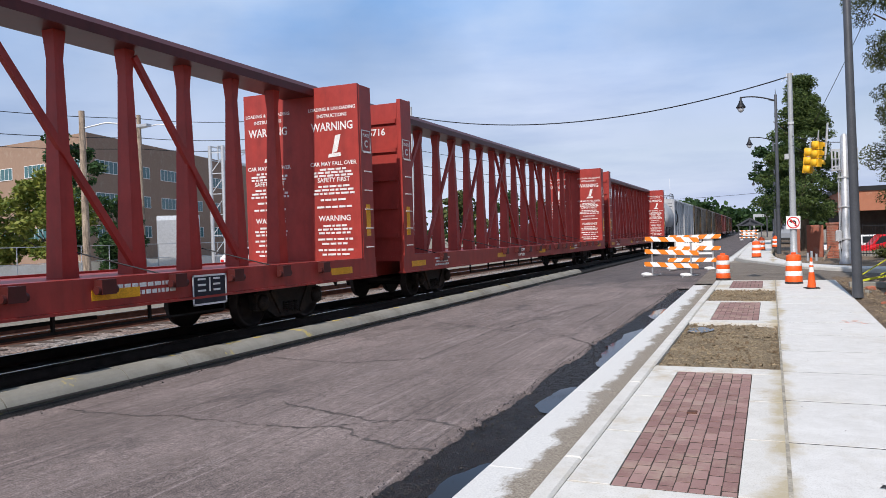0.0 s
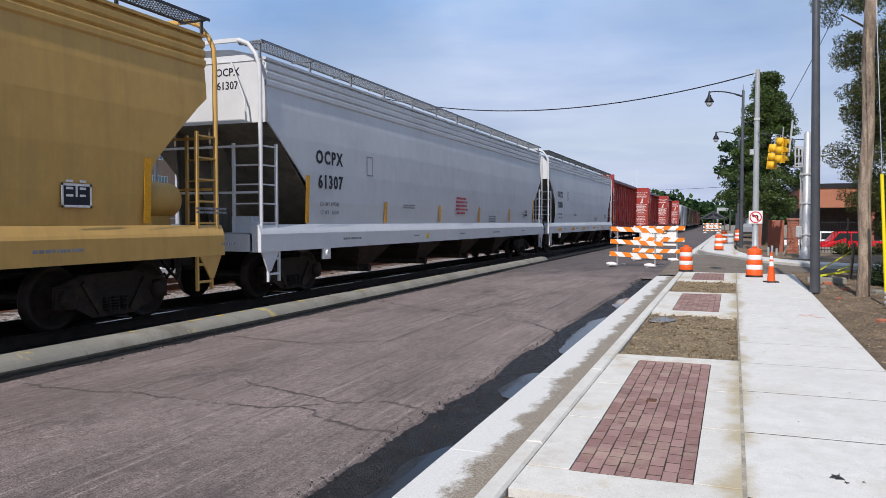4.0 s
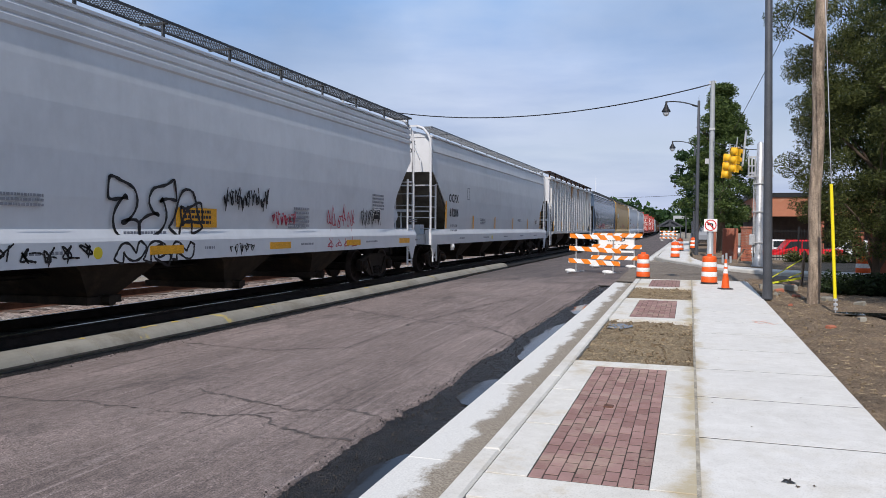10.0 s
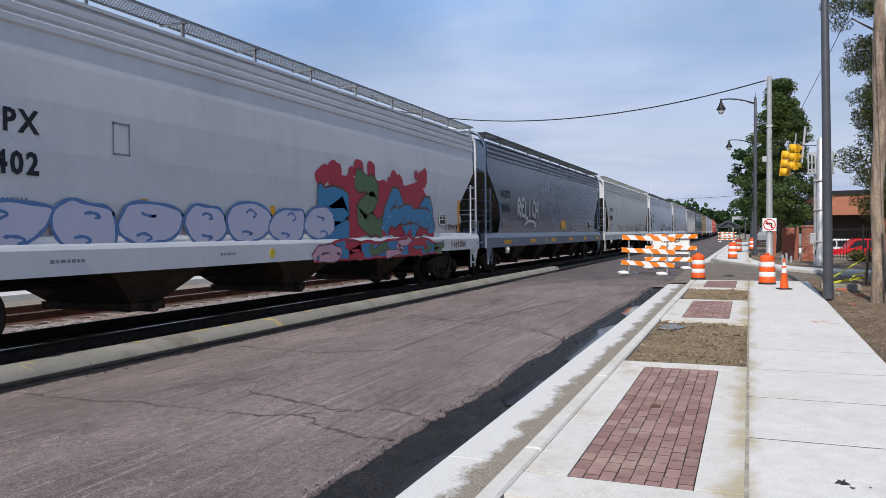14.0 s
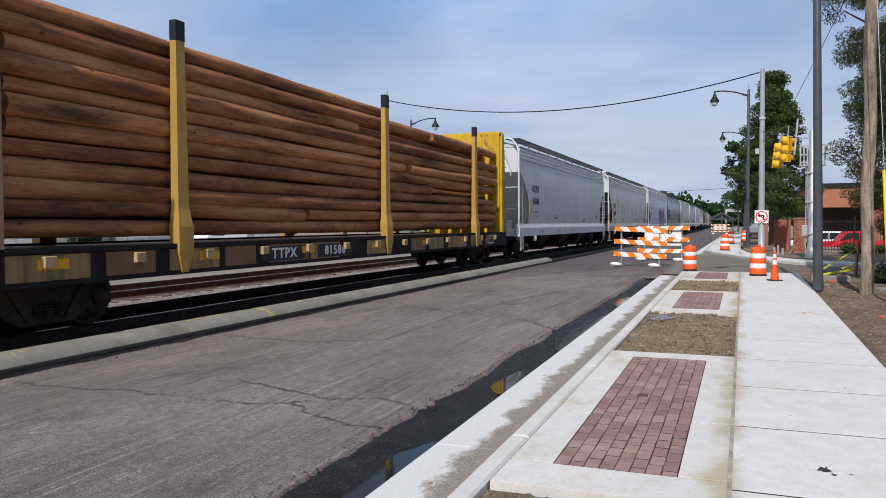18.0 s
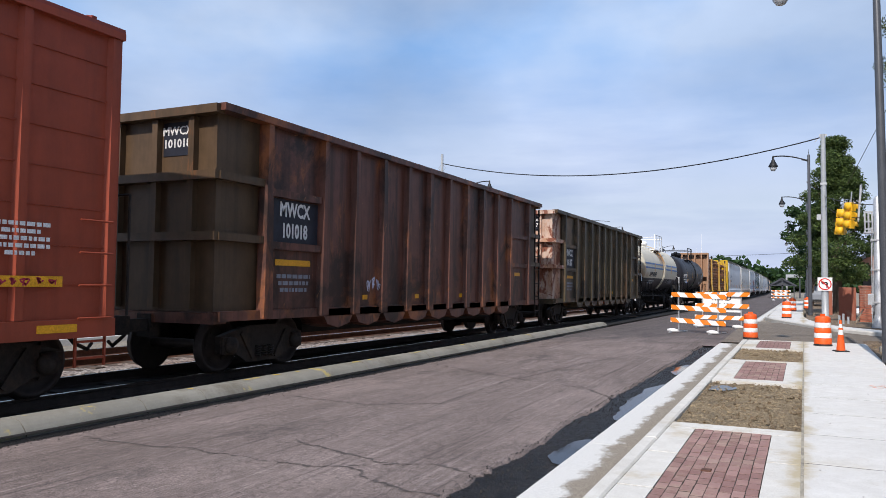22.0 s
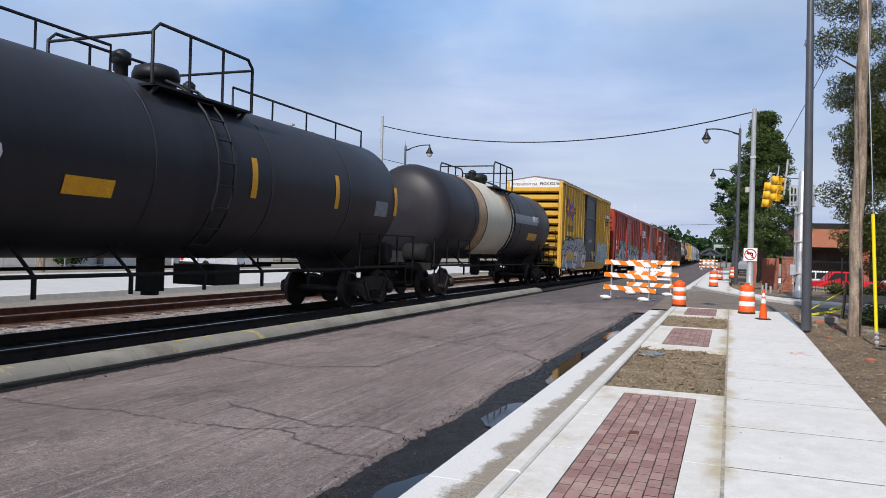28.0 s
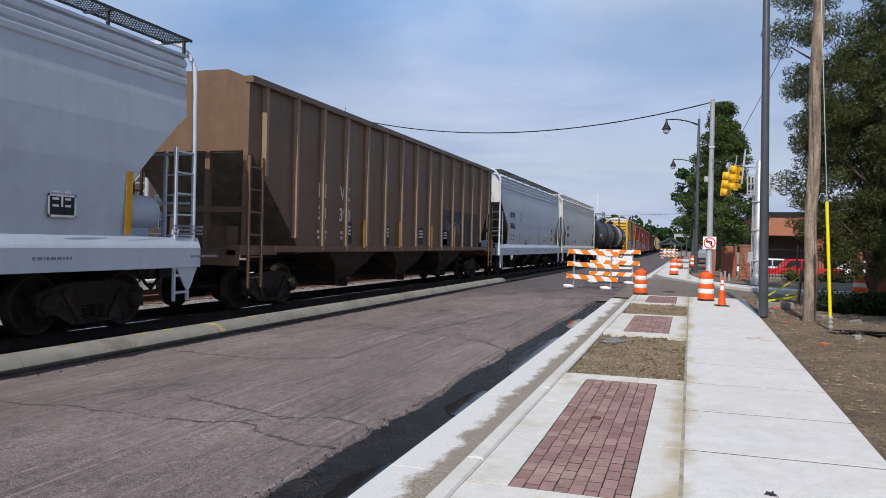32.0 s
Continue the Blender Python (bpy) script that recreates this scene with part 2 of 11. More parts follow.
def surface(name, colour, rough=0.6, metal=0.0, vary=0.25, scale=3.0, grain=60.0, relief=0.15, world_space=False, second=None, amount=0.35, distance=0.004, spread=None):
    """A plain surface with blotches of a second colour and fine grain."""
    m, n, l, p = nodes_of(name)
    tc = n.new("ShaderNodeTexCoord")
    if world_space:
        geo = n.new("ShaderNodeNewGeometry")
        co = geo.outputs["Position"]
    else:
        co = tc.outputs["Object"]
    a = tex(n, l, "ShaderNodeTexNoise", scale, co, spread, Detail=5.0, Roughness=0.6)
    b = tex(n, l, "ShaderNodeTexNoise", grain, co, Detail=3.0)
    dark = tuple(c * (1 - vary) for c in colour)
    lite = tuple(min(c * (1 + vary), 1) for c in colour)
    c1 = blend(n, l, ramp(n, l, a.outputs["Fac"], 0.3, 0.7), dark, lite)
    c2 = blend(n, l, ramp(n, l, b.outputs["Fac"], 0.3, 0.7), tuple(0.75 for _ in range(3)), (1.15, 1.15, 1.15))
    c = blend(n, l, 1.0, c1, c2, "MULTIPLY")
    if second:
        d = tex(n, l, "ShaderNodeTexNoise", scale * 0.6, co, spread, Detail=6.0, Roughness=0.7)
        c = blend(n, l, times(n, l, ramp(n, l, d.outputs["Fac"], 0.5, 0.68), amount), c, second)
    l.new(c, p.inputs["Base Color"])
    p.inputs["Roughness"].default_value, p.inputs["Metallic"].default_value = rough, metal
    if relief:
        bump(n, l, p, b.outputs["Fac"], relief, distance)
    return m


def car_paint(name, colour, dirt=(0.12, 0.10, 0.08), grime=0.35, rust=0.0, rough=0.45, streak=0.5, patches=()):
    """Railway paint: chalked, with dirt streaks running down and some rust."""
    m, n, l, p = nodes_of(name)
    tc = n.new("ShaderNodeTexCoord")
    co = tc.outputs["Object"]
    rnd = n.new("ShaderNodeObjectInfo")
    a = tex(n, l, "ShaderNodeTexNoise", 0.5, co, Detail=5.0, Roughness=0.65)
    s = tex(n, l, "ShaderNodeTexNoise", 1.0, co, (3.0, 5.0, 0.25), Detail=6.0, Roughness=0.65)
    g = tex(n, l, "ShaderNodeTexNoise", 40.0, co, Detail=2.0)
    base = blend(n, l, ramp(n, l, a.outputs["Fac"], 0.3, 0.7), tuple(c * 0.86 for c in colour), tuple(min(1, c * 1.08) for c in colour))
    c = blend(n, l, times(n, l, ramp(n, l, s.outputs["Fac"], 0.45, 0.8), grime * streak * 2), base, dirt)
    c = blend(n, l, times(n, l, ramp(n, l, a.outputs["Fac"], 0.5, 0.85), grime), c, dirt)
    for k, (tone, lo, hi, size) in enumerate(patches):
        q = tex(n, l, "ShaderNodeTexNoise", size, co, (1.0 + 0.3 * k, 1.0, 0.55 + 0.2 * k), Detail=9.0, Roughness=0.68, Distortion=0.4 + 0.5 * k)
        c = blend(n, l, times(n, l, ramp(n, l, q.outputs["Fac"], lo, hi), 0.92), c, tone)
    if rust:
        r = tex(n, l, "ShaderNodeTexNoise", 1.1, co, (1.5, 1.5, 0.35), Detail=8.0, Roughness=0.75)
        c = blend(n, l, times(n, l, ramp(n, l, r.outputs["Fac"], 0.66 - rust * 0.18, 0.74 - rust * 0.12), 0.9), c, (0.23, 0.09, 0.03))
    l.new(c, p.inputs["Base Color"])
    p.inputs["Roughness"].default_value = rough
    if rough < 0.4:
        p.inputs["Specular IOR Level"].default_value = 0.6
    w = tex(n, l, "ShaderNodeTexNoise", 3.2, co, (1.0, 1.0, 0.7), Detail=8.0, Roughness=0.72)
    c = blend(n, l, 1.0, c, blend(n, l, ramp(n, l, w.outputs["Fac"], 0.28, 0.72), (1 - 0.55 * grime,) * 3, (1 + 0.22 * grime,) * 3), "MULTIPLY")
    l.new(c, p.inputs["Base Color"])
    bump(n, l, p, a.outputs["Fac"], 0.12, 0.02)
    return m


def log_mat():
    """Peeled pine poles: each its own red-brown, pale scuffs and dark bark strips along the grain, knots."""
    m, n, l, p = nodes_of("peeled_log")
    co = n.new("ShaderNodeTexCoord").outputs["Object"]
    rnd = n.new("ShaderNodeObjectInfo").outputs["Random"]
    a = tex(n, l, "ShaderNodeTexNoise", 2.2, co, (1, 0.14, 1), Detail=8.0, Roughness=0.72)
    b = tex(n, l, "ShaderNodeTexNoise", 1.0, co, (30, 2.2, 30), Detail=6.0, Roughness=0.7)
    k = tex(n, l, "ShaderNodeTexVoronoi", 3.2, co, (1, 0.55, 1))
    c = blend(n, l, rnd, (0.28, 0.098, 0.036), (0.56, 0.235, 0.085))
    c = blend(n, l, times(n, l, ramp(n, l, a.outputs["Fac"], 0.50, 0.72), 0.75), c, (0.60, 0.34, 0.15))
    c = blend(n, l, times(n, l, ramp(n, l, a.outputs["Fac"], 0.52, 0.34), 0.9), c, (0.045, 0.020, 0.012))
    c = blend(n, l, times(n, l, ramp(n, l, b.outputs["Fac"], 0.52, 0.66), 0.5), c, (0.10, 0.04, 0.02))
    c = blend(n, l, times(n, l, ramp(n, l, k.outputs["Distance"], 0.10, 0.05), 0.9), c, (0.04, 0.02, 0.012))
    l.new(c, p.inputs["Base Color"])
    p.inputs["Roughness"].default_value = 0.8
    bump(n, l, p, b.outputs["Fac"], 0.6, 0.01)
    return m


def asphalt_mat():
    """Milled old asphalt: grooves along the road, coarse stone, scratches, pale and dark wear."""
    m, n, l, p = nodes_of("milled_asphalt")
    geo = n.new("ShaderNodeNewGeometry")
    co = geo.outputs["Position"]
    stone = tex(n, l, "ShaderNodeTexVoronoi", 48.0, co)
    blot = tex(n, l, "ShaderNodeTexNoise", 0.45, co, (1.6, 0.7, 1.0), Detail=6.0, Roughness=0.65)
    groove = tex(n, l, "ShaderNodeTexNoise", 1.0, co, (48.0, 2.2, 1.0), Detail=5.0, Roughness=0.75)
    groove2 = tex(n, l, "ShaderNodeTexNoise", 1.0, co, (5.5, 0.16, 1.0), Detail=7.0, Roughness=0.75)
    cross = tex(n, l, "ShaderNodeTexNoise", 1.0, co, (2.0, 26.0, 1.0), Detail=4.0, Roughness=0.7)
    fine = tex(n, l, "ShaderNodeTexNoise", 75.0, co, Detail=3.0, Roughness=0.7)
    mid = tex(n, l, "ShaderNodeTexNoise", 14.0, co, Detail=8.0, Roughness=0.82)
    c = blend(n, l, ramp(n, l, blot.outputs["Fac"], 0.3, 0.7), (0.118, 0.096, 0.088), (0.236, 0.194, 0.180))
    c = blend(n, l, times(n, l, ramp(n, l, groove.outputs["Fac"], 0.52, 0.70), 0.40), c, (0.36, 0.32, 0.305))
    c = blend(n, l, times(n, l, ramp(n, l, groove.outputs["Fac"], 0.46, 0.30), 0.42), c, (0.06, 0.05, 0.05))
    c = blend(n, l, times(n, l, ramp(n, l, groove2.outputs["Fac"], 0.57, 0.64), 0.5), c, (0.075, 0.064, 0.062))
    c = blend(n, l, times(n, l, ramp(n, l, groove2.outputs["Fac"], 0.40, 0.30), 0.4), c, (0.31, 0.275, 0.265))
    scrape = tex(n, l, "ShaderNodeTexNoise", 1.0, co, (17.0, 0.22, 1.0), Detail=3.0, Roughness=0.6)
    c = blend(n, l, times(n, l, ramp(n, l, scrape.outputs["Fac"], 0.60, 0.66), 0.5), c, (0.072, 0.060, 0.057))
    c = blend(n, l, times(n, l, ramp(n, l, scrape.outputs["Fac"], 0.39, 0.33), 0.45), c, (0.36, 0.31, 0.295))
    c = blend(n, l, times(n, l, ramp(n, l, cross.outputs["Fac"], 0.56, 0.72), 0.22), c, (0.07, 0.06, 0.06))
    c = blend(n, l, 1.0, c, blend(n, l, ramp(n, l, mid.outputs["Fac"], 0.32, 0.68), (0.62, 0.61, 0.61), (1.30, 1.29, 1.28)), "MULTIPLY")
    c = blend(n, l, 1.0, c, blend(n, l, ramp(n, l, fine.outputs["Fac"], 0.3, 0.7), (0.30, 0.30, 0.30), (1.95, 1.90, 1.87)), "MULTIPLY")
    c = blend(n, l, times(n, l, ramp(n, l, stone.outputs["Distance"], 0.36, 0.05), 0.5), c, (0.05, 0.044, 0.044))
    # dark damp tar in worn patches, paler polished ones, and fresh black tar beyond the work zone
    damp = tex(n, l, "ShaderNodeTexNoise", 0.9, co, (1.0, 0.55, 1.0), Detail=9.0, Roughness=0.72)
    c = blend(n, l, times(n, l, ramp(n, l, damp.outputs["Fac"], 0.54, 0.66), 0.6), c, (0.062, 0.052, 0.05))
    c = blend(n, l, times(n, l, ramp(n, l, damp.outputs["Fac"], 0.42, 0.30), 0.45), c, (0.30, 0.262, 0.25))
    sep = n.new("ShaderNodeSeparateXYZ")
    l.new(co, sep.inputs[0])
    far = n.new("ShaderNodeMath")
    far.operation = "MULTIPLY_ADD"
    far.inputs[1].default_value = 9.0
    l.new(damp.outputs["Fac"], far.inputs[0])
    l.new(sep.outputs["Y"], far.inputs[2])
    c = blend(n, l, times(n, l, ramp(n, l, far.outputs[0], 27.0, 30.5), 0.6), c, (0.055, 0.052, 0.055))
    l.new(c, p.inputs["Base Color"])
    p.inputs["Roughness"].default_value = 0.95
    add = n.new("ShaderNodeMath")
    add.operation = "ADD"
    l.new(times(n, l, groove.outputs["Fac"], 0.6), add.inputs[0])
    l.new(mid.outputs["Fac"], add.inputs[1])
    bump(n, l, p, add.outputs[0], 1.0, 0.012)
    return m


def concrete_mat(name, colour, stain=(0.42, 0.36, 0.24), amount=0.25, vary=0.07, rough=0.85, seam=False):
    m, n, l, p = nodes_of(name)
    geo = n.new("ShaderNodeNewGeometry")
    co = geo.outputs["Position"]
    rnd = n.new("ShaderNodeObjectInfo")
    a = tex(n, l, "ShaderNodeTexNoise", 0.9, co, Detail=6.0, Roughness=0.6)
    b = tex(n, l, "ShaderNodeTexNoise", 90.0, co, Detail=3.0)
    d = tex(n, l, "ShaderNodeTexNoise", 0.75, co, Detail=7.0, Roughness=0.72)
    broom = tex(n, l, "ShaderNodeTexNoise", 1.0, co, (3.0, 160.0, 1.0), Detail=2.0)
    c = blend(n, l, ramp(n, l, a.outputs["Fac"], 0.3, 0.7), tuple(v * (1 - vary) for v in colour), tuple(v * (1 + vary * 0.6) for v in colour))
    c = blend(n, l, ramp(n, l, rnd.outputs["Random"], 0.0, 1.0), c, blend(n, l, 0.12, c, (0.45, 0.44, 0.42)))
    c = blend(n, l, times(n, l, ramp(n, l, d.outputs["Fac"], 0.53, 0.66), amount), c, stain)
    c = blend(n, l, times(n, l, ramp(n, l, b.outputs["Fac"], 0.5, 0.72), 0.42), c, (0.34, 0.32, 0.28))
    e = tex(n, l, "ShaderNodeTexNoise", 5.0, co, Detail=9.0, Roughness=0.75)
    c = blend(n, l, 1.0, c, blend(n, l, ramp(n, l, e.outputs["Fac"], 0.3, 0.7), (0.88, 0.865, 0.84), (1.08, 1.075, 1.065)), "MULTIPLY")
    if seam:
        # mud washed along the seam between the panels and the walk
        sep = n.new("ShaderNodeSeparateXYZ")
        l.new(co, sep.inputs[0])
        off = n.new("ShaderNodeMath")
        off.operation = "SUBTRACT"
        off.inputs[1].default_value = 0.98
        l.new(sep.outputs["X"], off.inputs[0])
        dist = n.new("ShaderNodeMath")
        dist.operation = "ABSOLUTE"
        l.new(off.outputs[0], dist.inputs[0])
        w = tex(n, l, "ShaderNodeTexNoise", 1.25, co, Detail=8.0, Roughness=0.7)
        sub = n.new("ShaderNodeMath")
        sub.operation = "MULTIPLY_ADD"
        sub.inputs[1].default_value = -0.95
        l.new(w.outputs["Fac"], sub.inputs[0])
        l.new(dist.outputs[0], sub.inputs[2])
        c = blend(n, l, times(n, l, ramp(n, l, sub.outputs[0], -0.33, -0.48), 0.85), c, (0.40, 0.33, 0.20))
    l.new(c, p.inputs["Base Color"])
    p.inputs["Roughness"].default_value = rough
    bump(n, l, p, broom.outputs["Fac"], 0.12, 0.004)
    return m


def gutter_mat():
    """Concrete pan with silt washed along its inner side and wet patches."""
    m, n, l, p = nodes_of("gutter_concrete")
    geo = n.new("ShaderNodeNewGeometry")
    co = geo.outputs["Position"]
    sep = n.new("ShaderNodeSeparateXYZ")
    l.new(co, sep.inputs[0])
    a = tex(n, l, "ShaderNodeTexNoise", 2.4, co, (1.0, 0.6, 1.0), Detail=9.0, Roughness=0.78)
    b = tex(n, l, "ShaderNodeTexNoise", 70.0, co, Detail=3.0)
    base = blend(n, l, ramp(n, l, b.outputs["Fac"], 0.3, 0.7), (0.54, 0.53, 0.50), (0.67, 0.66, 0.62))
    silt = n.new("ShaderNodeMath")
    silt.operation = "ADD"
    l.new(ramp(n, l, sep.outputs["X"], -1.26, -0.62), silt.inputs[0])
    l.new(times(n, l, a.outputs["Fac"], 1.25), silt.inputs[1])
    f = ramp(n, l, silt.outputs[0], 1.08, 1.24)
    mud = blend(n, l, ramp(n, l, b.outputs["Fac"], 0.35, 0.65), (0.17, 0.14, 0.105), (0.34, 0.30, 0.24))
    l.new(blend(n, l, f, base, mud), p.inputs["Base Color"])
    p.inputs["Roughness"].default_value = 0.8
    bump(n, l, p, b.outputs["Fac"], 0.3, 0.006)
    return m


def soil_mat(name, lo, hi, straw, amount=0.45, scale=1.0):
    m, n, l, p = nodes_of(name)
    geo = n.new("ShaderNodeNewGeometry")
    co = geo.outputs["Position"]
    a = tex(n, l, "ShaderNodeTexNoise", 1.5 * scale, co, Detail=7.0, Roughness=0.7)
    b = tex(n, l, "ShaderNodeTexVoronoi", 26.0 * scale, co)
    s = tex(n, l, "ShaderNodeTexNoise", 1.0, co, (60.0, 14.0, 10.0), Detail=5.0, Roughness=0.7)
    s2 = tex(n, l, "ShaderNodeTexNoise", 1.0, co, (14.0, 55.0, 10.0), Detail=5.0, Roughness=0.7)
    c = blend(n, l, ramp(n, l, a.outputs["Fac"], 0.3, 0.7), lo, hi)
    d = tex(n, l, "ShaderNodeTexNoise", 24.0 * scale, co, Detail=7.0, Roughness=0.8)
    c = blend(n, l, 1.0, c, blend(n, l, ramp(n, l, d.outputs["Fac"], 0.32, 0.68), (0.45, 0.43, 0.40), (1.55, 1.52, 1.45)), "MULTIPLY")
    c = blend(n, l, times(n, l, ramp(n, l, b.outputs["Distance"], 0.0, 0.5), 0.3), c, tuple(v * 0.35 for v in lo))
    c = blend(n, l, times(n, l, ramp(n, l, s.outputs["Fac"], 0.55, 0.68), amount), c, straw)
    c = blend(n, l, times(n, l, ramp(n, l, s2.outputs["Fac"], 0.58, 0.70), amount), c, straw)
    l.new(c, p.inputs["Base Color"])
    p.inputs["Roughness"].default_value = 0.95
    add = n.new("ShaderNodeMath")
    add.operation = "ADD"
    l.new(a.outputs["Fac"], add.inputs[0])
    l.new(d.outputs["Fac"], add.inputs[1])
    bump(n, l, p, add.outputs[0], 1.0, 0.03)
    return m


def ballast_mat(name, lo, hi, tint):
    m, n, l, p = nodes_of(name)
    geo = n.new("ShaderNodeNewGeometry")
    co = geo.outputs["Position"]
    v = tex(n, l, "ShaderNodeTexVoronoi", 19.0, co)
    a = tex(n, l, "ShaderNodeTexNoise", 0.6, co, Detail=5.0)
    c = blend(n, l, v.outputs["Color"], lo, hi)
    c = blend(n, l, times(n, l, ramp(n, l, a.outputs["Fac"], 0.4, 0.65), 0.6), c, tint)
    c = blend(n, l, times(n, l, ramp(n, l, v.outputs["Distance"], 0.35, 0.7), 0.8), c, (0.02, 0.02, 0.02))
    l.new(c, p.inputs["Base Color"])
    p.inputs["Roughness"].default_value = 0.95
    bump(n, l, p, v.outputs["Distance"], -1.0, 0.04)
    return m


def brick_mat(name, lo, hi, scale=1.0):
    m, n, l, p = nodes_of(name)
    geo = n.new("ShaderNodeNewGeometry")
    co = geo.outputs["Position"]
    rnd = n.new("ShaderNodeObjectInfo")
    a = tex(n, l, "ShaderNodeTexNoise", 3.0 * scale, co, Detail=6.0, Roughness=0.7)
    b = tex(n, l, "ShaderNodeTexNoise", 85.0, co, Detail=3.0)
    d = tex(n, l, "ShaderNodeTexNoise", 1.1, co, Detail=6.0, Roughness=0.7)
    c = blend(n, l, rnd.outputs["Random"], lo, hi)
    c = blend(n, l, times(n, l, ramp(n, l, a.outputs["Fac"], 0.4, 0.7), 0.5), c, tuple(v * 0.8 for v in lo))
    c = blend(n, l, times(n, l, ramp(n, l, b.outputs["Fac"], 0.5, 0.75), 0.3), c, (0.36, 0.28, 0.25))
    c = blend(n, l, times(n, l, ramp(n, l, d.outputs["Fac"], 0.55, 0.72), 0.45), c, (0.40, 0.34, 0.27))
    l.new(c, p.inputs["Base Color"])
    p.inputs["Roughness"].default_value = 0.85
    bump(n, l, p, b.outputs["Fac"], 0.35, 0.004)
    return m


def leaf_mat(name, lo, hi):
    m, n, l, p = nodes_of(name)
    geo = n.new("ShaderNodeNewGeometry")
    c = blend(n, l, geo.outputs["Random Per Island"], lo, hi)
    l.new(c, p.inputs["Base Color"])
    p.inputs["Roughness"].default_value = 0.55
    tr = n.new("ShaderNodeBsdfTranslucent")
    l.new(c, tr.inputs["Color"])
    mx = n.new("ShaderNodeMixShader")
    mx.inputs[0].default_value = 0.3
    l.new(p.outputs[0], mx.inputs[1])
    l.new(tr.outputs[0], mx.inputs[2])
    l.new(mx.outputs[0], n["Material Output"].inputs[0])
    return m


def stripes_mat(name, angle, width, a, b):
    """Two-colour slanted stripes of a barricade board (x-z plane)."""
    m, n, l, p = nodes_of(name)
    tc = n.new("ShaderNodeTexCoord")
    sep = n.new("ShaderNodeSeparateXYZ")
    l.new(tc.outputs["Object"], sep.inputs[0])
    add = n.new("ShaderNodeMath")
    add.operation = "MULTIPLY_ADD"
    add.inputs[1].default_value = angle
    l.new(sep.outputs["Z"], add.inputs[0])
    l.new(sep.outputs["X"], add.inputs[2])
    md = n.new("ShaderNodeMath")
    md.operation, md.inputs[1].default_value = "PINGPONG", width
    l.new(add.outputs[0], md.inputs[0])
    g = n.new("ShaderNodeMath")
    g.operation, g.inputs[1].default_value = "GREATER_THAN", width / 2
    l.new(md.outputs[0], g.inputs[0])
    s = tex(n, l, "ShaderNodeTexNoise", 5.0, tc.outputs["Object"], Detail=6.0, Roughness=0.7)
    c = blend(n, l, g.outputs[0], a, b)
    c = blend(n, l, times(n, l, ramp(n, l, s.outputs["Fac"], 0.55, 0.8), 0.4), c, (0.35, 0.31, 0.27))
    l.new(c, p.inputs["Base Color"])
    p.inputs["Roughness"].default_value = 0.5
    return m


def water_mat():
    m, n, l, p = nodes_of("puddle_water")
    geo = n.new("ShaderNodeNewGeometry")
    w = tex(n, l, "ShaderNodeTexNoise", 14.0, geo.outputs["Position"], Detail=3.0)
    p.inputs["Base Color"].default_value = (0.014, 0.013, 0.013, 1)
    p.inputs["IOR"].default_value = 1.33
    p.inputs["Roughness"].default_value = 0.04
    bump(n, l, p, w.outputs["Fac"], 0.06, 0.004)
    return m


def plain(name, colour, rough=0.5, metal=0.0):
    m, n, l, p = nodes_of(name)
    p.inputs["Base Color"].default_value = (*colour, 1)
    p.inputs["Roughness"].default_value, p.inputs["Metallic"].default_value = rough, metal
    return m


M_ASPHALT = asphalt_mat()
M_TAR = surface("crumbly_tar_edge", (0.012, 0.0115, 0.012), 0.42, vary=0.6, scale=6, grain=60, relief=1.0, world_space=True, second=(0.060, 0.054, 0.052), amount=0.4, distance=0.04)
M_SLAB = concrete_mat("new_concrete", (0.66, 0.65, 0.62), (0.50, 0.45, 0.35), amount=0.35, vary=0.05, seam=True)
M_BAND = concrete_mat("stained_concrete", (0.64, 0.625, 0.58), (0.46, 0.37, 0.23), amount=0.8, seam=True)
M_KERB = concrete_mat("kerb_concrete", (0.63, 0.615, 0.57), (0.46, 0.38, 0.25), amount=0.4)
M_OLDKERB = concrete_mat("old_kerb", (0.235, 0.225, 0.19), (0.12, 0.10, 0.07), 0.6, 0.2)
# flakes of old yellow paint on the far kerb
kn, kl = M_OLDKERB.node_tree.nodes, M_OLDKERB.node_tree.links
kp = [q for q in kn if q.type == "BSDF_PRINCIPLED"][0]
kc = kp.inputs["Base Color"].links[0].from_socket
kt = tex(kn, kl, "ShaderNodeTexNoise", 1.3, kn.new("ShaderNodeNewGeometry").outputs["Position"], Detail=8.0, Roughness=0.75)
kl.new(blend(kn, kl, times(kn, kl, ramp(kn, kl, kt.outputs["Fac"], 0.60, 0.66), 0.75), kc, (0.52, 0.40, 0.09)), kp.inputs["Base Color"])
M_GAP = surface("joint_dirt", (0.040, 0.035, 0.030), 0.95, vary=0.3, scale=8, world_space=True)
M_SEAM = surface("sandy_seam", (0.33, 0.30, 0.24), 0.95, vary=0.4, scale=6, world_space=True)
M_GUTTER = gutter_mat()
M_DIRT = soil_mat("mulch_soil", (0.20, 0.155, 0.10), (0.39, 0.31, 0.20), (0.46, 0.38, 0.25), 0.45)
M_BARE = soil_mat("bare_soil", (0.125, 0.092, 0.065), (0.32, 0.24, 0.165), (0.42, 0.34, 0.24), 0.40)
M_GROUND = soil_mat("dusty_ground", (0.24, 0.21, 0.17), (0.34, 0.30, 0.245), (0.44, 0.40, 0.33), 0.3, 0.5)
# oily stone, taken near black so the colour holds the train's shade
M_BALLAST = ballast_mat("shaded_oily_ballast", (0.004, 0.004, 0.004), (0.015, 0.0135, 0.0125), (0.007, 0.006, 0.0055))
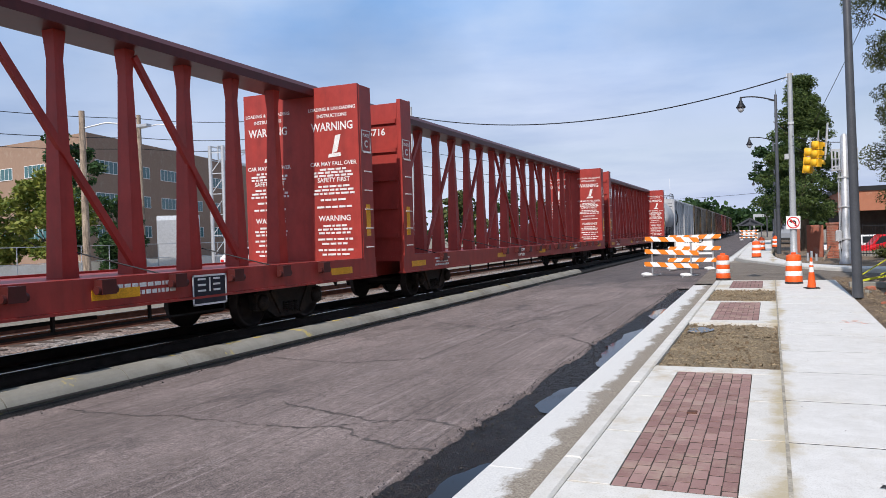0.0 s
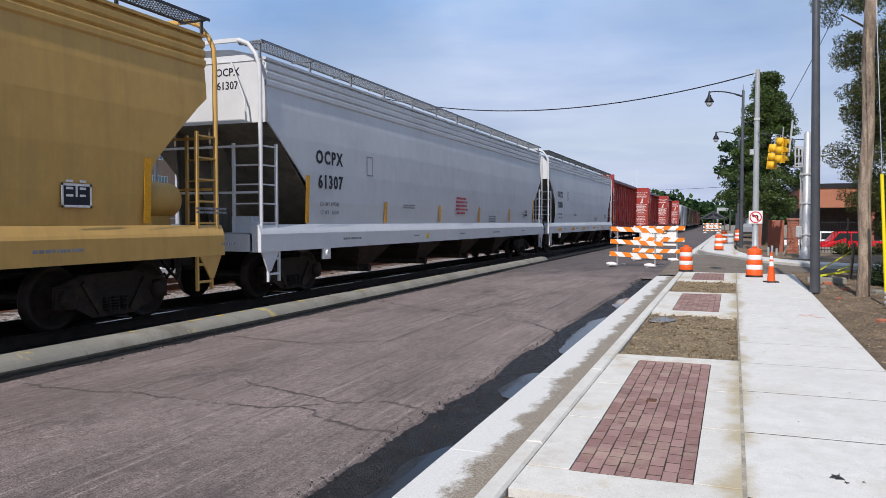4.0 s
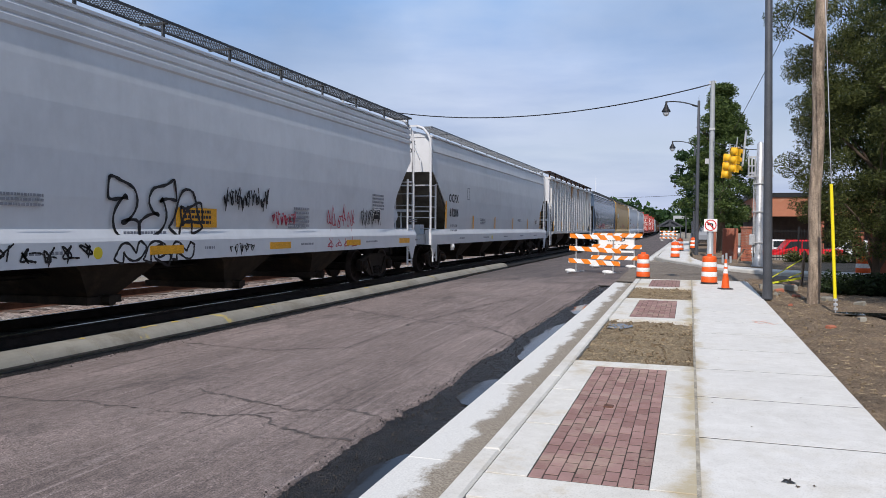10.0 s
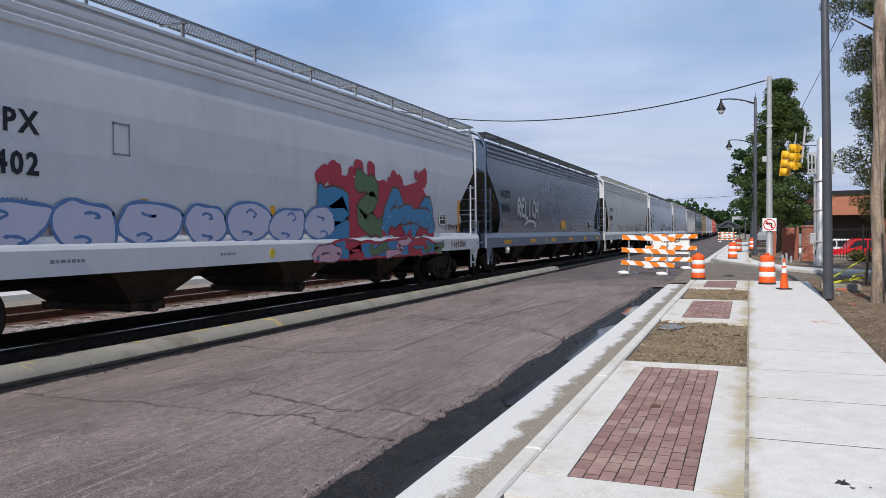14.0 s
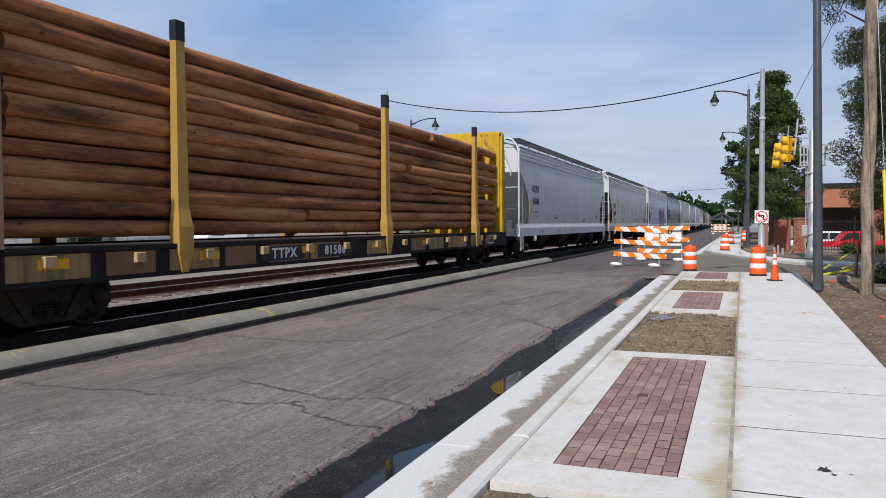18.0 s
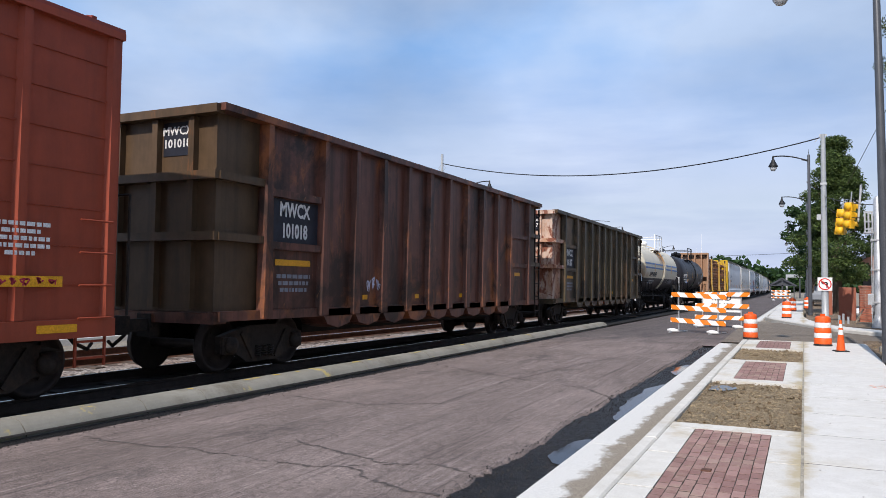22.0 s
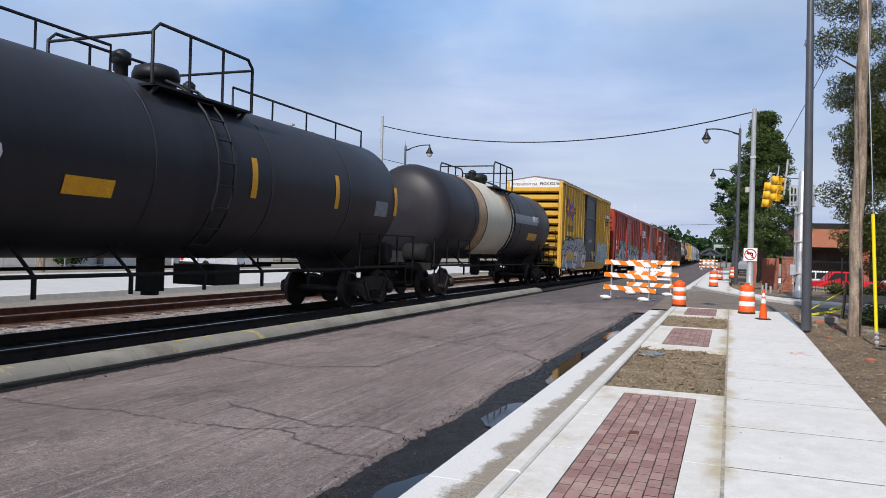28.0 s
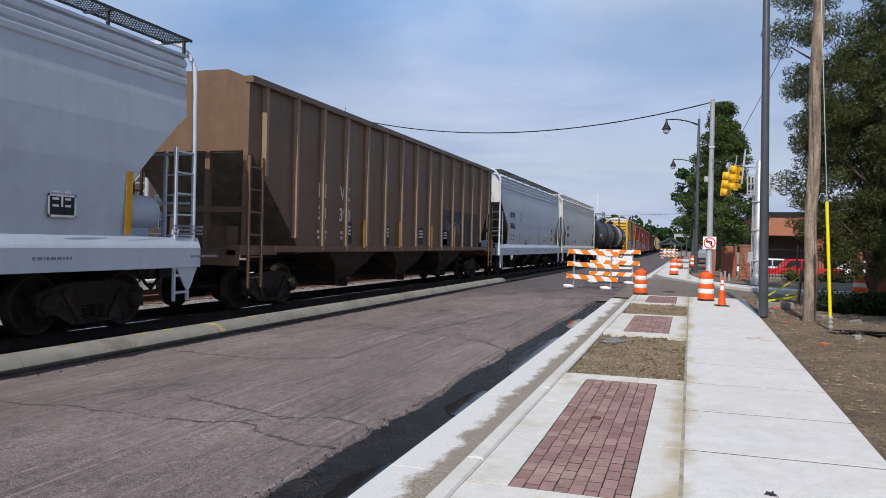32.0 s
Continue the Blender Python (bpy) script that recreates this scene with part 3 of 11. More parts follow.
M_BALLAST2 = ballast_mat("ballast_stone", (0.22, 0.17, 0.14), (0.60, 0.54, 0.48), (0.30, 0.17, 0.11))
M_RAIL = surface("rusty_rail", (0.12, 0.055, 0.035), 0.7, 0.2, vary=0.4, scale=4)
# rail and sleeper copies darkened in colour for shade beneath the cars
M_SHADERAIL = surface("shaded_oily_rail", (0.030, 0.020, 0.016), 0.7, 0.2, vary=0.4, scale=4)
M_SHADETIE = surface("shaded_oily_sleeper", (0.018, 0.015, 0.013), 0.95, vary=0.4, scale=5, relief=0.6)
M_RAILTOP = plain("polished_rail_head", (0.55, 0.55, 0.56), 0.22, 1.0)
M_TIE = surface("old_sleeper", (0.10, 0.075, 0.06), 0.95, vary=0.4, scale=5, relief=0.6)
M_PAVER = brick_mat("clay_paver", (0.22, 0.118, 0.104), (0.35, 0.215, 0.19))
# sand left lying over the pavers
sn, sl = M_PAVER.node_tree.nodes, M_PAVER.node_tree.links
sp = [q for q in sn if q.type == "BSDF_PRINCIPLED"][0]
sc = sp.inputs["Base Color"].links[0].from_socket
st_ = tex(sn, sl, "ShaderNodeTexNoise", 1.6, sn.new("ShaderNodeNewGeometry").outputs["Position"], Detail=9.0, Roughness=0.75)
sl.new(blend(sn, sl, times(sn, sl, ramp(sn, sl, st_.outputs["Fac"], 0.50, 0.70), 0.65), sc, (0.42, 0.34, 0.25)), sp.inputs["Base Color"])
M_BUSH = leaf_mat("shaded_bush_leaves", (0.008, 0.018, 0.006), (0.035, 0.055, 0.016))
M_BRICK = brick_mat("red_brick", (0.25, 0.075, 0.045), (0.42, 0.15, 0.085))
M_ORANGEBRICK = brick_mat("orange_brickwork", (0.34, 0.13, 0.07), (0.40, 0.165, 0.09))
M_MORTAR = surface("mortar", (0.40, 0.36, 0.32), 0.9, vary=0.2, world_space=True)
M_JOINT = surface("joint_sand", (0.050, 0.038, 0.030), 0.95, vary=0.3, scale=8, world_space=True)
M_WATER = water_mat()
M_ORANGE = surface("orange_plastic", (0.82, 0.115, 0.018), 0.45, vary=0.12, scale=4, relief=0.03, second=(0.45, 0.16, 0.06), amount=0.4)
M_REFLECT = surface("white_sheeting", (0.80, 0.80, 0.78), 0.4, vary=0.06, scale=6, relief=0.03, second=(0.5, 0.47, 0.42), amount=0.4)
M_RUBBER = surface("black_rubber", (0.025, 0.024, 0.024), 0.7, vary=0.3)
M_STRIPE = stripes_mat("barricade_stripes", 1.0, 0.30, (0.85, 0.85, 0.83), (0.86, 0.24, 0.02))
M_STRIPE2 = stripes_mat("barricade_stripes_back", -1.0, 0.30, (0.85, 0.85, 0.83), (0.86, 0.24, 0.02))
M_GALV = surface("galvanised_steel", (0.52, 0.53, 0.54), 0.45, 0.5, vary=0.12, scale=6, relief=0.05)
M_POLEGREY = surface("grey_steel_pole", (0.40, 0.42, 0.43), 0.5, 0.2, vary=0.12, scale=2, relief=0.04)
M_DARKPOLE = surface("dark_painted_pole", (0.075, 0.08, 0.09), 0.4, 0.1, vary=0.15, scale=3, relief=0.04)
M_BLACKMETAL = surface("black_iron", (0.018, 0.019, 0.021), 0.5, 0.2, vary=0.2)
M_WOODPOLE = surface("weathered_pole_wood", (0.30, 0.235, 0.175), 0.9, vary=0.55, scale=9, grain=34, relief=1.0, second=(0.075, 0.052, 0.038), amount=0.9, spread=(1, 1, 0.22), distance=0.012)
M_YELLOW = surface("signal_yellow", (0.86, 0.48, 0.02), 0.4, vary=0.08, scale=4, relief=0.02)
M_GUARD = plain("yellow_plastic_guard", (0.80, 0.66, 0.01), 0.4)
M_TAPE = plain("caution_tape", (0.72, 0.74, 0.05), 0.45)
M_WHITE = plain("white_sign_face", (0.82, 0.82, 0.80), 0.45)
M_BLACK = plain("black_print", (0.015, 0.015, 0.016), 0.5)
M_RED = plain("red_print", (0.60, 0.02, 0.02), 0.45)
M_GLASS = plain("dark_glass", (0.02, 0.026, 0.03), 0.06)
M_BUILDBRICK = brick_mat("brown_brickwork", (0.30, 0.20, 0.14), (0.30, 0.20, 0.14))
M_LEAF = leaf_mat("tree_leaves", (0.019, 0.032, 0.010), (0.135, 0.150, 0.042))
M_LEAF2 = leaf_mat("dark_leaves", (0.016, 0.045, 0.015), (0.062, 0.115, 0.034))
M_LEAF4 = leaf_mat("mid_green_leaves", (0.018, 0.042, 0.012), (0.135, 0.190, 0.050))
M_LEAF3 = leaf_mat("yellow_green_leaves", (0.10, 0.15, 0.025), (0.26, 0.27, 0.05))
M_BARK = surface("bark", (0.12, 0.09, 0.065), 0.95, vary=0.4, scale=6, relief=0.9, spread=(1, 1, 0.2), distance=0.02)
M_CARRED = plain("red_car_paint", (0.50, 0.012, 0.018), 0.25)
M_CARWHITE = plain("white_car_paint", (0.72, 0.73, 0.74), 0.25)
M_CARGREY = plain("grey_car_paint", (0.25, 0.27, 0.30), 0.25)

# ---- ground ----
ground = Shape()
gx = [-3000, -600, -150, -60, -40, -30, -18.2, -17.4, -14.5, -10.9, -7.36]
gz = [-1, -1, -0.6, -0.25, -0.1, -0.1, -0.1, -0.02, 0.0, -0.02, -0.1]
gy = [-900, -400, -60, -20, 0, 30, 60, 120, 300, 900, 3500]
ground.add([(x, y, z) for y in gy for x, z in zip(gx, gz)], [(j * len(gx) + i, j * len(gx) + i + 1, (j + 1) * len(gx) + i + 1, (j + 1) * len(gx) + i) for j in range(len(gy) - 1) for i in range(len(gx) - 1)])
rx = [-7.36, -1.0, 2.5, 60, 3000]
rz = [-0.1, -0.35, -0.3, -0.1, -1.0]
ground.add([(x, y, z + rise(y) * min(max((x + 7.36) / 6.4, 0.0), 1.0)) for y in gy for x, z in zip(rx, rz)], [(j * 5 + i, j * 5 + i + 1, (j + 1) * 5 + i + 1, (j + 1) * 5 + i) for j in range(len(gy) - 1) for i in range(4)])
solid("ground", ground, M_GROUND, "dusty pale ground beside the tracks and street", "ground", kind="structure")

ROAD_Y = [-30 + 2.0 * i for i in range(0, 31)] + [34, 40, 50, 65, 90, 130, 200, 330, 600]
ROAD_X = [-7.0 + 0.5 * i for i in range(0, 12)] + [-1.24]


def road_shift(y):
    """The street bends with the track in the distance."""
    return track_x(y)


def tar_line(y):
    """Ragged line where the milled asphalt breaks off beside the gutter."""
    return -1.84 + 0.08 * noise.noise((0.3, y * 0.7, 0)) + 0.03 * noise.noise((0.3, y * 3.1, 2)) + 0.035 * noise.noise((0.3, y * 11.0, 5)) + 0.012 * (y - 5)


road = Shape()
nx = len(ROAD_X)
road.add([(x + road_shift(y), y, road_z(x, y)) for y in ROAD_Y for x in ROAD_X], [(j * nx + i, j * nx + i + 1, (j + 1) * nx + i + 1, (j + 1) * nx + i) for j in range(len(ROAD_Y) - 1) for i in range(nx - 1) if i < nx - 4 or not -12 <= ROAD_Y[j] < 22], True)
edge = ROAD_X[-4]
yy = [-12 + 0.05 * i for i in range(681)]
lip = [[(edge, y), (tar_line(y) - 0.10, y), (tar_line(y) - 0.012, y), (tar_line(y) + 0.004, y), (tar_line(y) + 0.022 + 0.02 * noise.noise((y * 23, 1, 1)), y)] for y in yy]
drop = (0, 0, 0.006, 0.018, 0.040)
road.add([(x, y, road_z(x, y) - d + (0.004 * noise.noise((x * 30, y * 30, 3)) if 0 < k < 4 else 0)) for row in lip for k, ((x, y), d) in enumerate(zip(row, drop))], [(j * 5 + i, j * 5 + i + 1, (j + 1) * 5 + i + 1, (j + 1) * 5 + i) for j in range(len(yy) - 1) for i in range(4)])
solid("road", road, M_ASPHALT, "milled grey asphalt street with cracks and groove marks", "road", kind="structure")
# side street that crosses at the end of the near pavement
side = Shape()
xs = [-1.24, 0.5, 2.6, 5, 9, 20, 60]
ys = [23.4, 25, 27, 29, 31, 33, 35, 36.5]
side.add([(x, y, rise(y) - 0.13 + 0.02 * math.sin((y - 23.4) / 13 * math.pi)) for y in ys for x in xs], [(j * 7 + i, j * 7 + i + 1, (j + 1) * 7 + i + 1, (j + 1) * 7 + i) for j in range(len(ys) - 1) for i in range(6)], True)
solid("side_street", side, soil_mat("dusty_side_street", (0.17, 0.145, 0.12), (0.27, 0.235, 0.20), (0.34, 0.30, 0.26), 0.2, 0.6), "dusty unpaved side street joining the road", "road", kind="structure")
# black wet edge of the carriageway
tar = Shape()
cols = (-0.06, 0.03, 0.12, 0.24, 0.36, 0.48, 0.75)
rows_t = [[min(tar_line(y) + c, -1.235) for c in cols] for y in yy]
tar.add([(x, y, road_z(x, y) - 0.033 + 0.012 * noise.noise((x * 7, y * 5, 4)) + 0.008 * noise.noise((x * 31, y * 31, 6))) for y, row in zip(yy, rows_t) for x in row], [(j * 7 + i, j * 7 + i + 1, (j + 1) * 7 + i + 1, (j + 1) * 7 + i) for j in range(len(yy) - 1) for i in range(6)])
# cracks in the carriageway
M_CRACKEDGE = surface("crumbled_crack_edge", (0.135, 0.113, 0.105), 0.9, vary=0.5, scale=14, grain=80, world_space=True)
M_CRACK = surface("crack_filler", (0.086, 0.073, 0.068), 0.8, vary=0.4, scale=8, world_space=True)
CRACKS = [[(-6.6, 5.45), (-5.97, 5.39), (-5.43, 5.4), (-4.92, 5.5), (-4.16, 5.46), (-3.5, 5.47), (-3.28, 5.53), (-3.03, 5.74), (-2.77, 5.95), (-2.38, 6.18), (-1.92, 6.04)],
          [(-4.25, 6.4), (-3.5, 6.16), (-2.81, 5.98)], [(-3.05, 5.7), (-2.54, 5.33), (-2.14, 5.24), (-1.86, 5.26)],
          [(-6.8, 15.0), (-5.34, 13.77), (-3.73, 12.74), (-2.5, 12.25), (-1.7, 11.34)],
          [(-6.41, 9.15), (-4.83, 8.91), (-3.85, 9.58)], [(-3.93, 12.0), (-3.53, 15.56), (-2.72, 19.34)]]
for i, line in enumerate(CRACKS):
    pts = []
    for (ax, ay), (bx, by) in zip(line, line[1:]):
        n_ = max(2, int(math.hypot(bx - ax, by - ay) / 0.03))
        pts += [(ax + (bx - ax) * q / n_, ay + (by - ay) * q / n_) for q in range(n_)]
    pts.append(line[-1])
    for wide, mat, lift in ((1.9, M_CRACKEDGE, 0.003), (0.7, M_CRACK, 0.005)):
        s = Shape()
        strip = []
        for q, (x, y) in enumerate(pts):
            j = 0.07 * noise.noise((x * 5, y * 5, i)) + 0.045 * noise.noise((x * 17, y * 17, i)) + 0.02 * noise.noise((x * 53, y * 53, i))
            w = wide * max(0.0, 0.009 + 0.014 * noise.noise((x * 3, y * 3, 9)) + 0.024 * noise.noise((x * 29, y * 29, 7)) + 0.012 * noise.noise((x * 83, y * 83, wide)))
            dx, dy = pts[min(q + 1, len(pts) - 1)][0] - pts[max(q - 1, 0)][0], pts[min(q + 1, len(pts) - 1)][1] - pts[max(q - 1, 0)][1]
            g = math.hypot(dx, dy)
            nx_, ny_ = -dy / g, dx / g
            strip += [(x + nx_ * (j - w), y + ny_ * (j - w), road_z(x, y) + lift), (x + nx_ * (j + w), y + ny_ * (j + w), road_z(x, y) + lift)]
        s.add(strip, [(2 * q, 2 * q + 1, 2 * q + 3, 2 * q + 2) for q in range(len(pts) - 1)])
        solid("road_crack", s, mat, "dark open crack running across the asphalt", "crack", kind="structure")
solid("tar_edge", tar, M_TAR, "black wet tar strip along the gutter", "road edge", kind="structure")
# ---- pavement ----
def tilt_box(shape, x0, x1, y0, y1, depth, off=0.0, b=0.0):
    """A slab that follows the climb of the pavement."""
    z0, z1 = rise(y0) + off, rise(y1) + off
    vs = [(x0, y0, z0 - depth), (x1, y0, z0 - depth), (x1, y1, z1 - depth), (x0, y1, z1 - depth)]
    vs += [(x0, y0, z0 - b), (x1, y0, z0 - b), (x1, y1, z1 - b), (x0, y1, z1 - b)]
    vs += [(x0 + b, y0 + b, z0), (x1 - b, y0 + b, z0), (x1 - b, y1 - b, z1), (x0 + b, y1 - b, z1)]
    fs = [(3, 2, 1, 0), (8, 9, 10, 11)]
    for k in (0, 4):
        fs += [(k + i, k + (i + 1) % 4, k + 4 + (i + 1) % 4, k + 4 + i) for i in range(4)]
    return shape.add(vs, fs)


pavement = thing("pavement", "new pale concrete pavement with brick panels and planting pits", "pavement", kind="structure")
base = Shape()
tilt_box(base, -0.62, 2.53, -12, 23.0, 0.3, -0.11)
part("joint_bed", base, M_GAP, pavement)
J = 0.014
slab_lines = [5.84 + 1.53 * k for k in range(-11, 12)] + [23.0]
slab_lines = [v for v in slab_lines if v <= 23.0]
for a, b in zip(slab_lines, slab_lines[1:]):
    s = Shape()
    tilt_box(s, 1.0 + J, 2.53, a + J, b - J, 0.12, 0, 0.0015)
    part("slab", s, M_SLAB, pavement)
def verge_z(x, y):
    return rise(y) - 0.02 + 0.05 * noise.fractal((x * 1.3, y * 1.3, 3), 1.0, 2.0, 4) + 0.03 * noise.noise((x * 9, y * 9, 3)) + 0.015 * noise.noise((x * 23, y * 23, 1))


# bands round the panels: cross strips and side strips
BANDS = [(-6.2, -5.9), (3.95, 4.44), (8.65, 9.0), (13.27, 13.66), (16.8, 17.07), (20.0, 20.35), (22.75, 23.0), (-1.0, -0.6)]
for a, b in BANDS:
    s = Shape()
    tilt_box(s, -0.46 + J, 1.0 - J, a + J, b - J, 0.12, 0, 0.0015)
    part("cross_band", s, M_BAND, pavement)
PANELS = [(4.44, 8.65, -0.14, 0.68), (13.66, 16.8, -0.12, 0.68), (20.35, 22.75, -0.12, 0.68)]
for y0, y1, x0, x1 in PANELS:
    cuts = [y0 + (y1 - y0) * k / max(1, round((y1 - y0) / 1.45)) for k in range(max(1, round((y1 - y0) / 1.45)) + 1)]
    for a, b in zip(cuts, cuts[1:]):
        for xa, xb in ((-0.46 + J, x0 - 0.004), (x1 + 0.004, 1.0 - J)):
            s = Shape()
            tilt_box(s, xa, xb, a + J, b - J, 0.12, 0.0, 0.003)
            part("side_band", s, M_BAND, pavement)
for y0, y1, x0, x1 in PANELS:
    s = Shape()
    tilt_box(s, x0, x1, y0 + 0.004, y1 - 0.004, 0.03, -0.0058)
    part("joint_sand", s, M_JOINT, pavement)
for yv in slab_lines[1:-1]:
    s = Shape()
    tilt_box(s, 1.0 + J, 2.53, yv - J, yv + J, 0.04, -0.003)
    part("joint_filler", s, M_GAP, pavement)
s = Shape()
tilt_box(s, 1.0 - J, 1.0 + J, -12.0, 23.0, 0.04, -0.003)
part("joint_filler", s, M_SEAM, pavement)
PITS = [(-5.9, -1.0), (-0.6, 3.95), (9.0, 13.27), (17.07, 20.0)]
for k, (a, b) in enumerate(PITS):
    s = Shape()
    nxx, nyy = 36, int((b - a) / 0.04)
    vs = []
    for j in range(nyy + 1):
        for i in range(nxx + 1):
            x, yv = -0.46 + 1.46 * i / nxx, a + (b - a) * j / nyy
            e = min(i, nxx - i, j, nyy - j) / 3.0
            vs.append((x, yv, rise(yv) - 0.035 + 0.03 * noise.fractal((x * 3, yv * 3, k), 0.8, 2.0, 5) + 0.022 * noise.noise((x * 16, yv * 16, k)) + 0.012 * noise.noise((x * 37, yv * 37, k)) - 0.02 * max(0, 1 - e)))
    s.add(vs, [(j * (nxx + 1) + i, j * (nxx + 1) + i + 1, (j + 1) * (nxx + 1) + i + 1, (j + 1) * (nxx + 1) + i) for j in range(nyy) for i in range(nxx)], True)
    part("planting_soil", s, M_DIRT, pavement, "bare brown soil with straw in a planting pit")
# standing water in a pit
s = Shape()
s.poly([(-0.22 + 0.20 * math.cos(t) * (1 + 0.25 * math.sin(3 * t + 1)), 12.45 + 0.45 * math.sin(t) * (1 + 0.2 * math.cos(2 * t)), rise(12.35) - 0.016) for t in [2 * math.pi * i / 24 for i in range(24)]])
solid("puddle", s, M_WATER, "small rain puddle in the planting pit", "puddle")
for ya, yb, seed in ((1.6, 5.2, 1.0), (6.9, 8.3, 5.0), (9.6, 13.6, 9.0), (15.0, 17.0, 3.0)):
    s = Shape()
    n = int((yb - ya) / 0.06)
    rows_ = []
    for i in range(n + 1):
        y, f = ya + (yb - ya) * i / n, math.sin(math.pi * i / n) ** 0.4
        rows_ += [(-1.24 - f * (0.26 + 0.10 * noise.noise((seed, y * 1.6, 0)) + 0.05 * noise.noise((seed, y * 6.0, 2))), y, road_z(-1.3, y) - 0.018), (-1.238, y, road_z(-1.3, y) - 0.018)]
    s.add(rows_, [(2 * i, 2 * i + 1, 2 * i + 3, 2 * i + 2) for i in range(n)])
    solid("gutter_puddle", s, M_WATER, "shallow dark puddle lying beside the gutter", "puddle")
# kerb and gutter in lengths
for a, b in zip([-12, -9, -6, -3, 0, 2.1, 5.0, 7.94, 10.9, 13.9, 16.9, 19.9], [-9, -6, -3, 0, 2.1, 5.0, 7.94, 10.9, 13.9, 16.9, 19.9, 23.0]):
    s = Shape()
    tilt_box(s, -0.615, -0.465, a + 0.004, b - 0.004, 0.3, 0.0, 0.02)
    part("kerbstone", s, M_KERB, pavement, "pale cast kerb length")
    s = Shape()
    tilt_box(s, -1.24, -0.62, a + 0.004, b - 0.004, 0.3, -0.135, 0.004)
    part("gutter_pan", s, M_GUTTER, pavement, "concrete gutter pan streaked with silt")
# soil verge beside the pavement
s = Shape()
vx = [2.535 + 0.055 * i for i in range(60)] + [5.9 + 0.4 * i for i in range(11)]
vy = [-12 + 0.06 * i for i in range(610)]
nv = len(vx)
s.add([(x, yv, verge_z(x, yv) if i else rise(yv) - 0.04) for yv in vy for i, x in enumerate(vx)], [(j * nv + i, j * nv + i + 1, (j + 1) * nv + i + 1, (j + 1) * nv + i) for j in range(len(vy) - 1) for i in range(nv - 1)], True)
solid("soil_verge", s, M_BARE, "churned brown soil beside the pavement", "soil", kind="structure")
# left kerb along the track
kerb_l = thing("track_kerb", "worn grey concrete kerb between road and track", "kerb", kind="structure")
lens = [-14, -11, -8, -5, -2, 1.0, 3.1, 5.05, 6.82, 7.95, 10.1, 12.6, 15.4, 18.3, 21.3, 24.3, 27.3, 30.3, 33.3]
for a, b in zip(lens, lens[1:]):
    s = Shape()
    prof = [(-7.32, -0.35), (-6.93, -0.35), (-6.935, -0.07), (-6.955, 0.0), (-6.985, 0.055), (-7.02, 0.10), (-7.06, 0.135), (-7.105, 0.160), (-7.16, 0.178), (-7.29, 0.190), (-7.32, 0.175)]
    s.loft([[(x, yv, z) for x, z in prof] for yv in (a + 0.008, b - 0.008)])
    part("kerb_length", s, M_OLDKERB, kerb_l)

M_OLDYELLOW = surface("worn_yellow_paint", (0.50, 0.36, 0.06), 0.8, vary=0.3, scale=12, world_space=True, second=(0.38, 0.34, 0.26), amount=0.8)
rg = random.Random(44)
for k in range(16):
    y, L_ = rg.uniform(0, 24), rg.uniform(0.08, 0.35)
    s = Shape()
    xa = -7.19 - rg.uniform(0.0, 0.02)
    s.poly([(x, y + f * L_, 0.1815 + (-7.16 - x) * 0.0923) for x, f in ((xa, 0.0), (xa + 0.02, 0.6), (xa - 0.01, 1.0), (xa - 0.05, 0.8), (xa - 0.06, 0.2))])
    part("paint_trace", s, M_OLDYELLOW, kerb_l, "trace of worn yellow kerb paint")

# ---- tracks ----
def track(cx, stone, label, bed_half, far, steel, timber):
    ys_ = [-720, -300, -60, -20, 0, 20, 40, 60, 80, 100, 130, 170, 220, 300, 420, 600]
    t = thing("track", label, "railway track", kind="structure")
    bed = Shape()
    pr = [(-bed_half, -0.05), (-bed_half + 0.35, 0.06), (bed_half - 0.3, 0.06), (bed_half, -0.04 if cx < -10 else 0.03)]
    bed.loft([[(cx + track_x(yv) + x, yv, z) for x, z in pr] for yv in ys_], False, False)
    part("ballast_bed", bed, stone, t)
    for sx in (-0.755, 0.755):
        rail, head = Shape(), Shape()
        rp = [(-0.075, 0.07), (0.075, 0.07), (0.02, 0.10), (0.012, 0.20), (0.036, 0.21), (0.036, 0.238), (-0.036, 0.238), (-0.036, 0.21), (-0.012, 0.20), (-0.02, 0.10)]
        rail.loft([[(cx + sx + track_x(yv) + x, yv, z) for x, z in rp] for yv in ys_], True, True)
        head.loft([[(cx + sx + track_x(yv) + x, yv, z) for x, z in ((-0.03, 0.2405), (0.03, 0.2405))] for yv in ys_], False, False)
        part("rail", rail, steel, t)
        part("rail_head", head, M_RAILTOP, t, "shiny worn top of the rail")
    tie = Shape()
    tie.bevel_box(-1.3, 1.3, -0.11, 0.11, -0.1, 0.075, 0.01)
    me = tie.mesh("sleeper")
    for k in range(-20, 130):
        yv = k * 0.52
        part("sleeper", me, timber, t, at=pose(cx + track_x(yv) + 0.02 * math.sin(k * 7.1), yv, 0.012 * math.sin(k * 3.7), 0, 0, 0.8 * math.sin(k * 5.3)))
    return t


# near track: under-train shade is part of its stone, steel and timber colours
track(TRACK_X, M_BALLAST, "main line track on oily ballast, darkened in colour for the train's shade", 1.95, 600, M_SHADERAIL, M_SHADETIE)
track(TRACK2_X, M_BALLAST2, "second track with rusty rails on pale ballast", 1.95, 600, M_RAIL, M_TIE)

